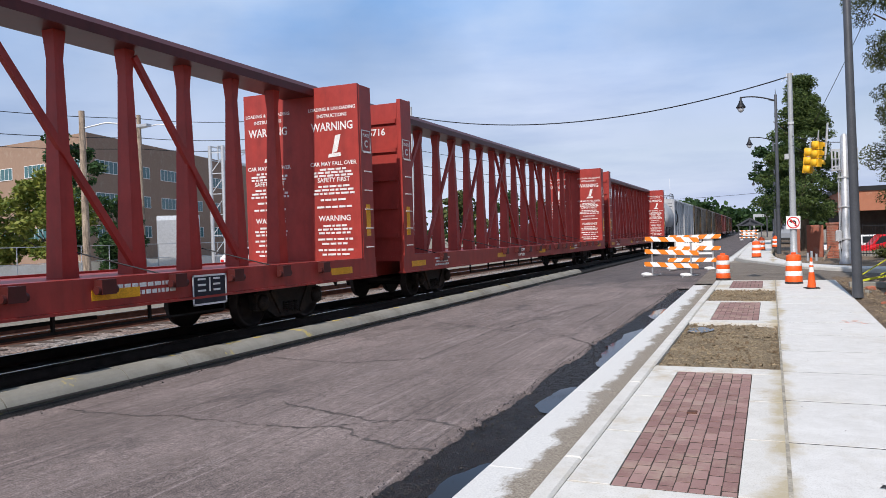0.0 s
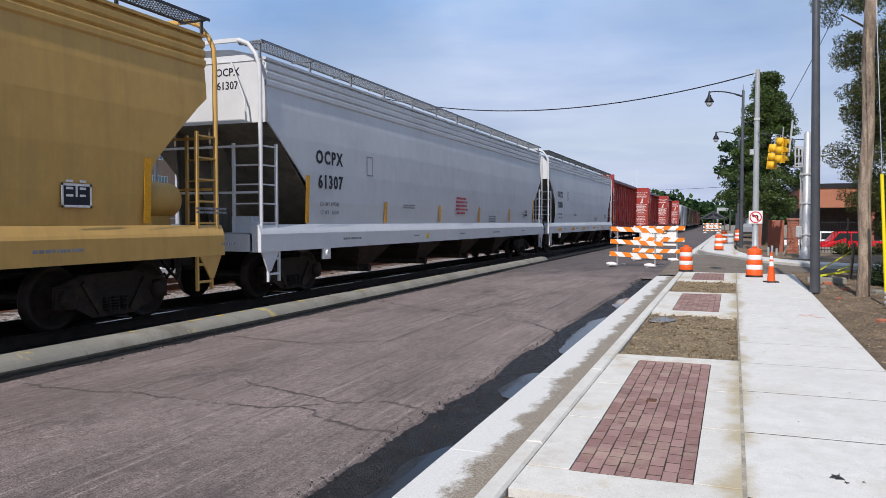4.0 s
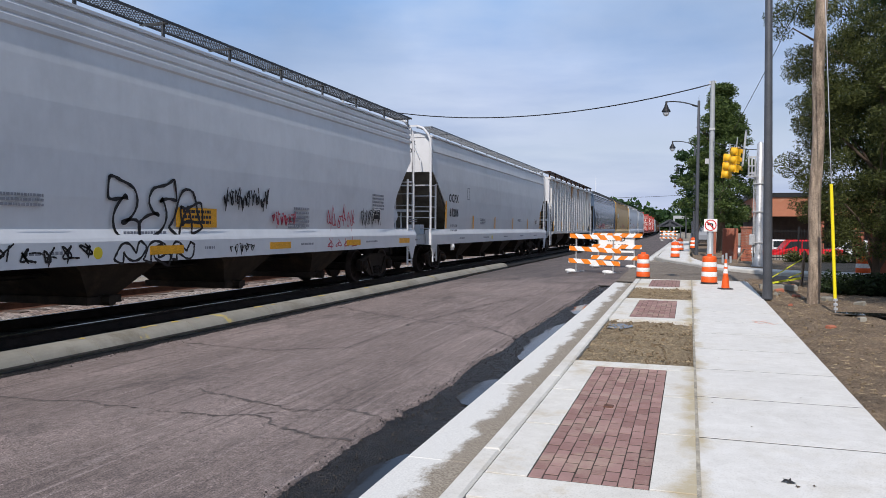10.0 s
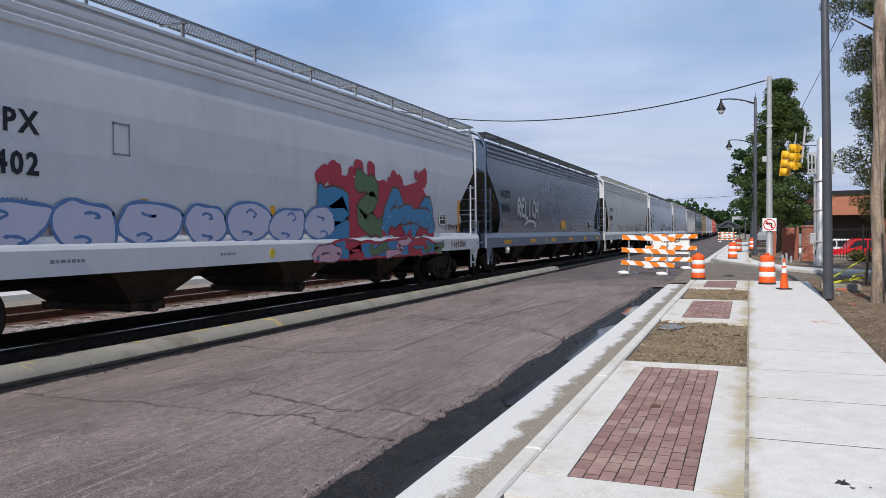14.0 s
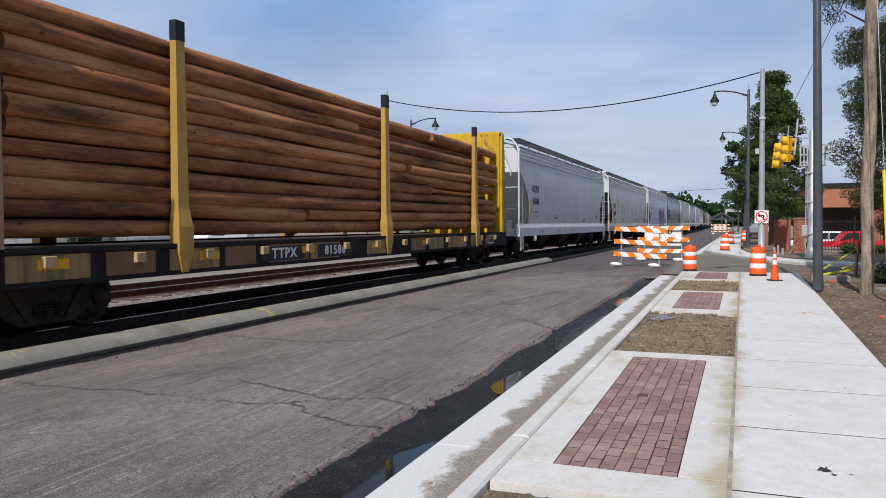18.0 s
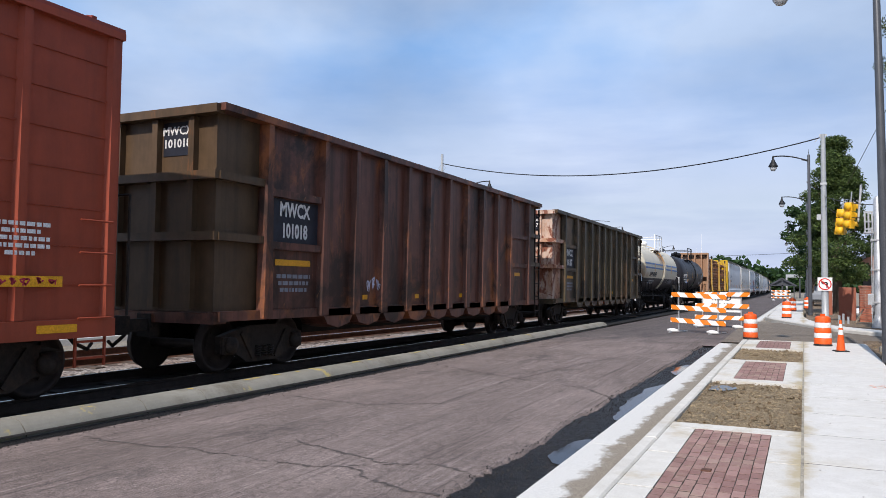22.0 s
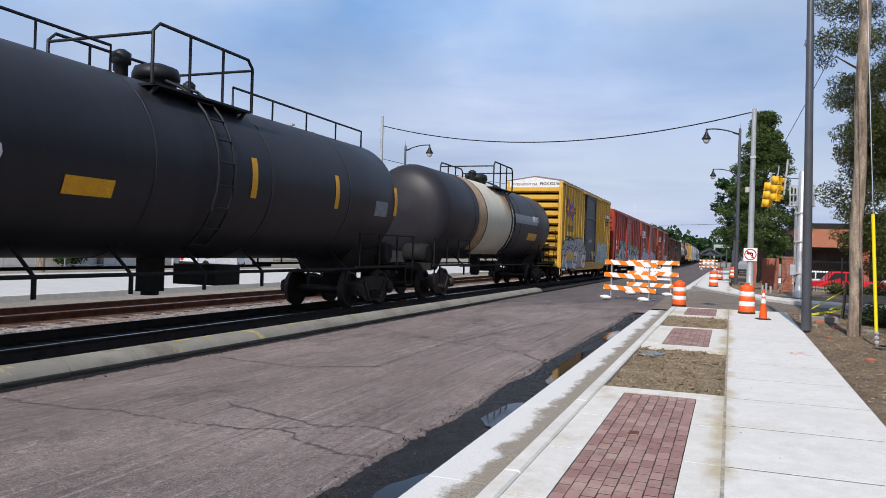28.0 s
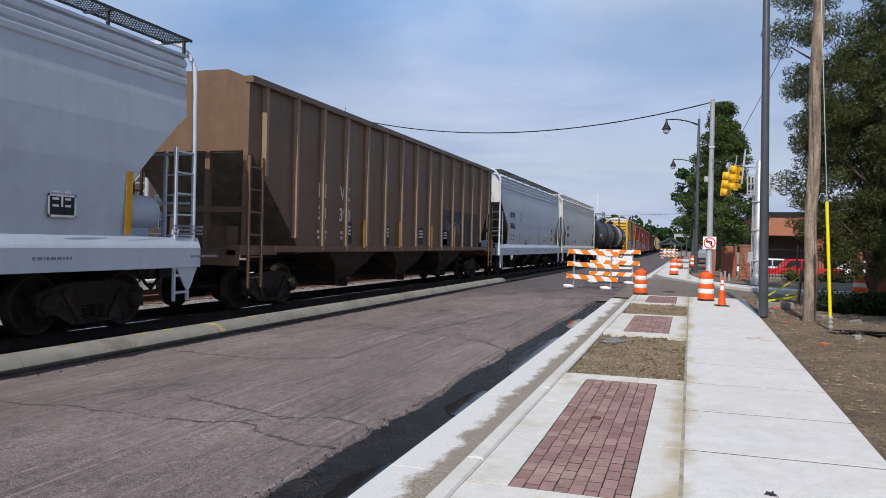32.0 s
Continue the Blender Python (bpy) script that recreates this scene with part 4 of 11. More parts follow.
# ---- railway cars ----
SPIN, CARS = [], []
CACHE = {}
M_TRUCK = surface("grimy_truck_steel", (0.024, 0.019, 0.016), 0.75, 0.1, vary=0.4, scale=5, second=(0.10, 0.06, 0.038), amount=0.45)
M_WHEEL = surface("rusty_wheel_steel", (0.04, 0.03, 0.026), 0.6, 0.3, vary=0.3, scale=6)
M_UNDER = surface("dirty_underframe", (0.011, 0.010, 0.009), 0.85, vary=0.4, scale=4, second=(0.03, 0.024, 0.018), amount=0.5)
M_CHUTE = surface("dusty_chute", (0.030, 0.023, 0.017), 0.85, vary=0.4, scale=3, second=(0.095, 0.06, 0.04), amount=0.5)
M_GRATE = surface("galvanised_walkway", (0.26, 0.27, 0.28), 0.5, 0.4, vary=0.2, scale=5)
M_PALEGRATE = surface("pale_walkway", (0.27, 0.27, 0.25), 0.5, 0.2, vary=0.2, scale=5)
M_DARKGRATE = surface("dark_walkway", (0.07, 0.075, 0.08), 0.6, 0.3, vary=0.2, scale=5)
M_INK = surface("black_stencil", (0.018, 0.02, 0.03), 0.55, vary=0.3, scale=6, relief=0)
M_WHITEINK = surface("white_stencil", (0.72, 0.71, 0.69), 0.6, vary=0.12, scale=6, relief=0)
M_REFY = surface("yellow_reflector", (0.75, 0.36, 0.015), 0.4, vary=0.12, scale=5, relief=0)
M_GREYINK = surface("faint_stencil", (0.24, 0.25, 0.28), 0.6, vary=0.2, scale=6, relief=0)


def side_at(x, y, z, turn=0):
    return Matrix(((0, 0, 1, x), (1, 0, 0, y), (0, 1, 0, z), (0, 0, 0, 1))) @ Matrix.Rotation(radians(turn), 4, "Z")


def end_at(x, y, z):
    return Matrix(((1, 0, 0, x), (0, 0, -1, y), (0, 1, 0, z), (0, 0, 0, 1)))


def truck_meshes():
    if CACHE:
        return CACHE
    fr = Shape()
    prof = [(-1.12, 0.62), (-1.12, 0.34), (-0.95, 0.30), (-0.72, 0.30), (-0.42, 0.14), (0.42, 0.14), (0.72, 0.30), (0.95, 0.30), (1.12, 0.34), (1.12, 0.62), (0.80, 0.70), (0.40, 0.78), (-0.40, 0.78), (-0.80, 0.70)]
    fr.poly([(-0.06, y, z) for y, z in prof], (0.12, 0, 0))
    for sy in (-1, 1):
        fr.box(-0.02, 0.09, sy * 0.95 - 0.15, sy * 0.95 + 0.15, 0.33, 0.60)
        fr.lathe([(0.13, 0), (0.15, 0.03), (0.15, 0.10), (0.08, 0.13), (0.05, 0.15)], 12, Matrix.Translation((0.04, sy * 0.90, 0.46)) @ Matrix.Rotation(math.pi / 2, 4, "Y"))
        fr.beam((0.05, sy * 0.30, 0.2), (0.05, sy * 0.62, 0.66), 0.07, 0.10, (1, 0, 0))
    sp = Shape()
    for sy in (-0.17, 0.0, 0.17):
        pts = [(0.09 + 0.055 * math.cos(a), sy + 0.055 * math.sin(a), 0.22 + 0.20 * a / (2 * math.pi * 5)) for a in [k * math.pi / 4 for k in range(40)]]
        sp.rod(pts, 0.016, 5)
    bo = Shape()
    bo.box(-0.98, 0.98, -0.18, 0.18, 0.46, 0.72).box(-0.35, 0.35, -0.25, 0.25, 0.60, 0.86)
    bo.box(-0.9, 0.9, -0.55, -0.47, 0.30, 0.42).box(-0.9, 0.9, 0.47, 0.55, 0.30, 0.42)
    wh = Shape()
    wp = [(0.09, -0.07), (0.20, -0.06), (0.40, -0.04), (0.455, -0.05), (0.485, -0.05), (0.485, -0.02), (0.455, 0.0), (0.452, 0.085), (0.39, 0.085), (0.38, 0.03), (0.20, 0.0), (0.13, 0.08), (0.09, 0.09)]
    for sx in (-1, 1):
        wh.lathe(wp, 26, Matrix.Translation((sx * 0.755, 0, 0)) @ Matrix.Rotation(sx * math.pi / 2, 4, "Y"))
        for k in range(6):
            a = k * math.pi / 3
            wh.box(0.79 * sx - 0.006, 0.79 * sx + 0.006, 0.26 * math.cos(a) - 0.03, 0.26 * math.cos(a) + 0.03, 0.26 * math.sin(a) - 0.03, 0.26 * math.sin(a) + 0.03)
    wh.rod([(-1.0, 0, 0), (1.0, 0, 0)], 0.085, 12)
    tr = Shape()
    for sx in (-1, 1):
        tr.lathe([(0.4535, 0.012), (0.4535, 0.08)], 26, Matrix.Translation((sx * 0.755, 0, 0)) @ Matrix.Rotation(sx * math.pi / 2, 4, "Y"), caps=False)
    kn = Shape()
    kn.box(-0.09, 0.09, 0, 0.62, 0.72, 0.92).box(-0.16, 0.10, 0.52, 0.72, 0.68, 0.98).box(-0.14, 0.14, -0.12, 0.10, 0.62, 1.0)
    kn.rod([(0.30, 0.0, 0.85), (0.28, 0.25, 0.62), (0.10, 0.62, 0.50), (0.04, 0.75, 0.58)], 0.03, 6)
    CACHE.update(frame=fr.mesh("side_frame"), spring=sp.mesh("spring_nest"), bolster=bo.mesh("truck"), wheel=wh.mesh("wheelset"), tread=tr.mesh("tread"), knuckle=kn.mesh("coupler"))
    return CACHE


def running_gear(car, half, inset, centres=None):
    k = truck_meshes()
    for sy in (-1, 1):
        tr = part("truck", k["bolster"], M_TRUCK, car, at=pose(0, sy * (half - inset), 0))
        for sx in (-1, 1):
            fr = part("side_frame", k["frame"], M_TRUCK, tr, at=pose(sx * 1.0, 0, 0, 0, 0, 0 if sx > 0 else 180))
        part("spring_nest", k["spring"], M_TRUCK, tr, at=pose(0.98, 0, 0))
        for wy in (-0.9, 0.9):
            w = part("wheelset", k["wheel"], M_WHEEL, tr, "rusty steel wheels on their axle", at=pose(0, wy, 0.455))
            SPIN.append((w, wy, car))
        part("coupler", k["knuckle"], M_TRUCK, car, at=pose(0, sy * (half - 0.06), 0, 0, 0, 0 if sy > 0 else 180))


def rung_ladder(s, x, y0, y1, z0, z1, n, post=0.045, bar=0.03):
    """Ladder in the side plane: two posts and n rungs."""
    for y in (y0, y1):
        s.beam((x, y, z0), (x, y, z1), post)
    for i in range(n):
        z = z0 + (z1 - z0) * (i + 0.5) / n
        s.beam((x, y0, z), (x, y1, z), bar)


def bars(parent, material, x, y, z, rows, seed, name="stencil_block"):
    """Stencilled lines too small to read: rows of (width, height)."""
    rg = random.Random(seed)
    s, zz = Shape(), z
    for w, h in rows:
        u = -w / 2
        while u < w / 2:
            k = rg.uniform(0.6, 2.2) * h
            k = min(k, w / 2 - u)
            if k > 0.3 * h:
                s.box(x, x + 0.003, y + u, y + u + k, zz - h / 2, zz + h / 2)
            u += k + h * 0.45
        zz -= h * 1.75
    return tagged(part(name, s, material, parent), kind="stuff")


def ribbon(parent, st, width, x, mat, name, label, taper=True):
    """A flat sprayed line along (y, z) points, thinner at its ends."""
    s = Shape()
    left, right = [], []
    n = len(st)
    for i, (a, b) in enumerate(st):
        p, q = st[max(i - 1, 0)], st[min(i + 1, n - 1)]
        d = Vector((q[0] - p[0], q[1] - p[1])).normalized()
        w = width * 0.5 * (min(1.0, 0.45 + 0.25 * min(i, n - 1 - i)) if taper else 1.0) * (0.88 + 0.2 * math.sin(i * 1.7 + a * 3))
        left.append((x, a - d.y * w, b + d.x * w))
        right.append((x, a + d.y * w, b - d.x * w))
    s.add(left + right, [(i, i + 1, n + i + 1, n + i) for i in range(n - 1)])
    return part(name, s, mat, parent, label)


def smooth(pts, closed=False, times_=2):
    """Rounds a stroke by cutting its corners."""
    for _ in range(times_):
        out = []
        pairs = list(zip(pts, pts[1:] + ([pts[0]] if closed else [])))
        for p, q in pairs:
            out += [(p[0] * 0.75 + q[0] * 0.25, p[1] * 0.75 + q[1] * 0.25), (p[0] * 0.25 + q[0] * 0.75, p[1] * 0.25 + q[1] * 0.75)]
        pts = out if closed else [pts[0]] + out + [pts[-1]]
    return pts + [pts[0], pts[1]] if closed else pts


LETTERS = {"R": [[(0, 0), (.06, 1)], [(.06, 1), (.6, .92), (.62, .6), (.1, .5), (.75, 0)]], "E": [[(.65, .95), (.1, 1), (0, .05), (.7, 0)], [(.05, .52), (.5, .55)]], "L": [[(.1, 1), (0, .04), (.65, 0)]], "I": [[(.25, 1), (.2, 0)]], "C": [[(.7, .85), (.35, 1), (.02, .5), (.3, .02), (.7, .12)]], "H": [[(.05, 1), (0, 0)], [(.62, 1), (.6, 0)], [(.02, .5), (.62, .52)]]}


def sprayed_word(parent, text, y0, y1, z0, z1, x, fill, edge, width):
    """A word sprayed in fat strokes."""
    step = (y1 - y0) / len(text)
    for n_, (mat, f) in enumerate(((edge, 1.5), (fill, 1.0))):
        for i, ch in enumerate(text):
            lift = (z1 - z0) * (0.08 * math.sin(i * 2.3))
            for st in LETTERS[ch]:
                ribbon(parent, smooth([(y0 + step * (i + a * 1.15), z0 + lift + (z1 - z0) * b) for a, b in st], False, 1), width * f, x + 0.003 * n_ + 0.0003 * i, mat, "graffiti_stroke", "", False)


def tag_strokes(parent, seed, y0, y1, z0, z1, x, fill, outline, width=0.12, letters=5, name="graffiti_stroke", label="", bubble=False):
    """Sprayed scrawl: overlapping loops and slashes, or fat closed shapes with an outline."""
    rg = random.Random(seed)
    step, H = (y1 - y0) / letters, z1 - z0
    off = 0.0
    if fill or bubble:
        for i in range(letters):
            c, zb = y0 + step * (i + 0.5), z0 + H * rg.uniform(0, 0.08)
            w, hh = step * rg.uniform(0.56, 0.68), H * rg.uniform(0.86, 1.0)
            lean = rg.uniform(-0.12, 0.16) * hh
            ring = []
            for k in range(9):
                a = 2 * math.pi * k / 9 + rg.uniform(-0.2, 0.2)
                r = rg.uniform(0.78, 1.12)
                cy, cz = math.cos(a), math.sin(a)
                f = 1.0 / max(abs(cy), abs(cz)) ** 0.6
                ring.append((c + w * r * f * cy * 0.84 + lean * cz, zb + hh * 0.5 + hh * 0.46 * r * f * cz * 0.86))
            loop = smooth(ring, True)
            off += 0.0007
            if fill:
                s = Shape()
                s.poly([(x + off, a, b) for a, b in loop[:-2]])
                part(name, s, fill, parent, label)
            ribbon(parent, loop, width if not fill else width * 0.45, x + off + 0.0004, outline, name, label, False)
            for k in range(2):
                a, b = c + rg.uniform(-0.22, 0.22) * w, zb + hh * (0.3 + 0.38 * k)
                bar = smooth([(a - w * 0.2, b), (a, b + hh * rg.uniform(-0.06, 0.1)), (a + w * 0.24, b - hh * 0.04), (a + w * 0.05, b - hh * rg.uniform(0.03, 0.12))])
                ribbon(parent, bar, width * (0.7 if bubble else 0.4), x + off + 0.0005, outline, name, label)
        return
    for i in range(letters):
        c, hh = y0 + step * (i + 0.5), H * rg.uniform(0.6, 1.0)
        zb = z0 + (H - hh) * rg.uniform(0, 1)
        w = step * rg.uniform(0.55, 0.95)
        slant = 0.22 * hh
        n = rg.randint(5, 8)
        pts = []
        for k in range(n):
            side = (-1) ** k * rg.uniform(0.25, 0.75)
            f = k / (n - 1)
            pts.append((c + w * side * rg.uniform(0.5, 1.0) + w * 0.35 * (f - 0.5) + slant * (f - 0.5), zb + hh * min(1.06, max(-0.06, (0.5 + 0.5 * math.cos(k * 2.1 + seed)) * rg.uniform(0.75, 1.25)))))
        off += 0.0005
        ribbon(parent, smooth(pts, False, 3), width * rg.uniform(0.6, 0.9), x + off, outline, name, label)
        if rg.random() < 0.6:
            a = c + rg.uniform(-0.4, 0.4) * w
            ribbon(parent, smooth([(a, zb - 0.05 * hh), (a + slant * 0.4, zb + 0.5 * hh), (a + slant, zb + hh * rg.uniform(0.8, 1.15))]), width * 0.7, x + off + 0.0003, outline, name, label)
        if rg.random() < 0.35:
            a, b = c + rg.uniform(-0.4, 0.2) * w, zb + hh * rg.uniform(0.2, 0.9)
            ribbon(parent, smooth([(a, b), (a + w * 0.5, b + 0.05 * hh), (a + w * 0.9, b - 0.04 * hh)]), width * 0.6, x + off + 0.0004, outline, name, label)


LETTER_FORMS = ((((-.48, 0), (-.1, 1), (.36, .02)), ((-.28, .36), (.48, .46))),
                (((-.44, .04), (-.32, 1), (.22, .06), (.44, 1)),),
                (((-.46, .93), (.42, .84), (-.34, .12), (.5, .02)),),
                (((-.3, 1), (-.42, 0)), ((.48, 1), (-.2, .52), (.5, 0))),
                (((.46, .92), (-.34, .76), (.36, .3), (-.48, .04)),),
                (((-.5, 1), (-.36, .05), (.0, .5), (.34, .05), (.5, 1)),),
                (((-.44, .1), (-.3, .95), (.38, .8), (.44, .12), (-.3, .04)),),
                (((-.42, 0), (-.36, .95), (.42, .82), (-.28, .46), (.5, 0)),))


def wild_mural(parent, seed, y0, y1, z0, z1, x, mass, fills, rim=None, clouds=(), letters=7, stroke=0.3, shine=None, label="", slope=0.0, line=None, outline=1.3, soft=False):
    """Sprayed lettering too tangled to read: bubbles, a ragged dark mass with a thin rim, broad slanted strokes and fine lines."""
    rg = random.Random(seed)
    L, H = y1 - y0, z1 - z0
    step = L / letters
    line = line or mass
    depth = 0.0
    top = lambda u: z1 - slope * u - 0.16 * H * (0.5 + 0.5 * math.sin(9.0 * u * L / 6 + seed))
    for k, mat in enumerate(clouds):
        for q in range(letters * 2):
            u = (q + rg.uniform(0, 1)) / (letters * 2)
            zc = (top(u) - 0.02 * H) if (q + k) % 3 else z0 + 0.10 * H
            for _ in range(3):
                r, a, b = rg.uniform(0.10, 0.20) * H ** 0.5, y0 + L * u + rg.uniform(-0.2, 0.2), zc + rg.uniform(-0.12, 0.14)
                s = Shape()
                depth += 0.00006
                s.poly([(x + depth, a + r * math.cos(v), max(b + r * (0.9 + 0.15 * math.sin(2 * v + a)) * math.sin(v), z0 - 0.04)) for v in [2 * math.pi * w / 16 for w in range(16)]])
                part("mural_bubble", s, mat, parent)
    n = letters * 5
    edge = []
    for q in range(n + 1):
        u = q / n
        fade = min(1.0, 0.35 + 4.5 * min(u, 1 - u))
        edge.append((y0 + L * u + rg.uniform(-0.25, 0.25) * L / n, z0 + rg.uniform(0.0, 0.07) * H, z0 + (top(u) - z0) * fade * rg.uniform(0.86, 1.0)))
    for mat, grow, off in ((rim, 0.075, 0.007), (mass, 0.0, 0.009)):
        if mat:
            s = Shape()
            s.add([(x + off, a, b - grow * 0.6) for a, b, c in edge] + [(x + off, a - 0.04 + rg.uniform(0, 0.05) if grow else a, c + grow * rg.uniform(0.6, 1.3)) for a, b, c in edge], [(i, i + 1, n + 2 + i, n + 1 + i) for i in range(n)])
            part("mural_mass", s, mat, parent, label if mat is mass else "")
    for i in range(letters):
        u = (i + 0.5) / letters
        c, b, hh = y0 + L * u, z0 + 0.08 * H, (top(u) - z0) * 0.84 * (0.7 if i in (0, letters - 1) else 1.0)
        lean, flip = rg.uniform(0.0, 0.35) * step, rg.choice((-1, 1, 1))
        fill = fills[i % len(fills)]
        for j, form in enumerate(rg.choice(LETTER_FORMS)):
            pts = [(c + flip * py * step * rg.uniform(0.95, 1.2) + lean * (pz - 0.5), b + hh * min(max(pz + rg.uniform(-.05, .05), 0), 1.02)) for py, pz in form]
            o = x + 0.011 + 0.0012 * i + 0.0004 * j
            if soft:
                pts = smooth(pts)
            ribbon(parent, pts, stroke * outline, o, line, "mural_outline", "", False)
            ribbon(parent, pts, stroke, o + 0.0002, fill, "mural_stroke", "", False)
            if shine:
                ribbon(parent, [(p - stroke * 0.22, q + stroke * 0.1) for p, q in pts[:2]], stroke * 0.14, o + 0.0003, shine, "mural_line", "")
            p, q = pts[len(pts) // 2]
            ribbon(parent, [(p - stroke * 0.5, q - stroke * 0.5), (p, q - stroke * 0.15), (p + stroke * 0.45, q - stroke * 0.55)], stroke * 0.13, o + 0.0003, line, "mural_line", "")


def hollow_letters(parent, seed, y0, y1, z0, z1, x, mat, letters, gap, width, label=""):
    """Outline lettering sprayed in one thin line round each slanted stroke."""
    rg = random.Random(seed)
    step, H = (y1 - y0) / letters, z1 - z0
    for i in range(letters):
        c, lean, hh = y0 + step * (i + 0.5), rg.uniform(-0.05, 0.3) * step, H * rg.uniform(0.75, 1.0)
        for j, form in enumerate(rg.choice(LETTER_FORMS)):
            pts = smooth([(c + py * step * 0.95 + lean * (pz - 0.5), z0 + hh * (0.06 + 0.88 * pz)) for py, pz in form])
            edge = [[], []]
            for k, p in enumerate(pts):
                a, b = pts[max(k - 1, 0)], pts[min(k + 1, len(pts) - 1)]
                d = Vector((b[0] - a[0], b[1] - a[1])).normalized()
                g = gap * 0.5 * (1 + 0.25 * math.sin(k * 1.1 + i))
                edge[0].append((p[0] - d.y * g, p[1] + d.x * g))
                edge[1].append((p[0] + d.y * g, p[1] - d.x * g))
            ribbon(parent, smooth(edge[0] + edge[1][::-1], True, 1), width, x + 0.0006 * i + 0.0003 * j, mat, "graffiti_stroke", label, False)


def add_stain(m, centre, radii, colour, amount, run=False):
    """Blends a soft-edged rust stain into a paint round a point of the car."""
    n, l = m.node_tree.nodes, m.node_tree.links
    p = [q for q in n if q.type == "BSDF_PRINCIPLED"][0]
    old = p.inputs["Base Color"].links[0].from_socket
    co = n.new("ShaderNodeTexCoord").outputs["Object"]
    mp = n.new("ShaderNodeMapping")
    mp.inputs["Location"].default_value = tuple(-c / r for c, r in zip(centre, radii))
    mp.inputs["Scale"].default_value = tuple(1 / r for r in radii)
    l.new(co, mp.inputs["Vector"])
    d = n.new("ShaderNodeVectorMath")
    d.operation = "LENGTH"
    l.new(mp.outputs[0], d.inputs[0])
    w = tex(n, l, "ShaderNodeTexNoise", 2.5, co, (1.0, 5.0, 0.6) if run else (1.0, 1.6, 0.5), Detail=7.0, Roughness=0.7)
    add = n.new("ShaderNodeMath")
    add.operation = "ADD"
    l.new(d.outputs["Value"], add.inputs[0])
    l.new(times(n, l, w.outputs["Fac"], 1.1), add.inputs[1])
    l.new(blend(n, l, times(n, l, ramp(n, l, add.outputs[0], 1.55, 0.75), amount), old, colour), p.inputs["Base Color"])


def patch(parent, material, y0, y1, z0, z1, x, name="panel_mark", label=""):
    s = Shape()
    s.box(x, x + 0.004, y0, y1, z0, z1)
    return part(name, s, material, parent, label)


def acid_plate(parent, y, z, x, w=0.62):
    """Black consolidated stencil box with white frame."""
    patch(parent, M_INK, y - w / 2, y + w / 2, z - w * 0.3, z + w * 0.3, x, "stencil_box", "black stencil box with white frame")
    s = Shape()
    a, b, t = w / 2, w * 0.3, 0.03
    s.box(x + .003, x + .008, y - a, y + a, z + b - t, z + b).box(x + .003, x + .008, y - a, y + a, z - b, z - b + t)
    s.box(x + .003, x + .008, y - a, y - a + t, z - b, z + b).box(x + .003, x + .008, y + a - t, y + a, z - b, z + b)
    s.box(x + .003, x + .008, y - .02, y + .01, z - b * .1, z + b * .8)
    for k in range(3):
        s.box(x + .003, x + .008, y - a * .7, y - a * .25, z - b * .1 + k * .09, z - b * .1 + k * .09 + .03)
        s.box(x + .003, x + .008, y + a * .2, y + a * .6, z - b * .1 + k * .09, z - b * .1 + k * .09 + .03)
    part("stencil_frame", s, M_WHITEINK, parent)


HOP_PROF = [(1.36, 1.30), (1.49, 1.42), (1.535, 1.9), (1.55, 2.5), (1.545, 3.1), (1.52, 3.6), (1.49, 3.93), (1.52, 3.96), (1.52, 4.04), (1.478, 4.08), (1.513, 4.11), (1.513, 4.19), (1.47, 4.23), (1.505, 4.26), (1.505, 4.34), (1.46, 4.37), (1.42, 4.46), (0.75, 4.62), (0.0, 4.66)]
ROUND_END = [(1.42, 1.56), (1.60, 1.68), (1.85, 1.76), (2.05, 1.76), (2.25, 1.68), (2.48, 1.50), (2.72, 1.24), (3.0, 0.92), (3.25, 0.62), (3.45, 0.35), (9, 0.35)]
STRAIGHT_END = [(1.42, 1.80), (2.22, 1.80), (3.30, 0.35), (9, 0.35)]


def between(pts, z):
    """Value of a line of (z, value) points at z."""
    for (za, a), (zb, b) in zip(pts, pts[1:]):
        if z <= zb:
            return a + (b - a) * max(z - za, 0.0) / (zb - za)
    return pts[-1][1]


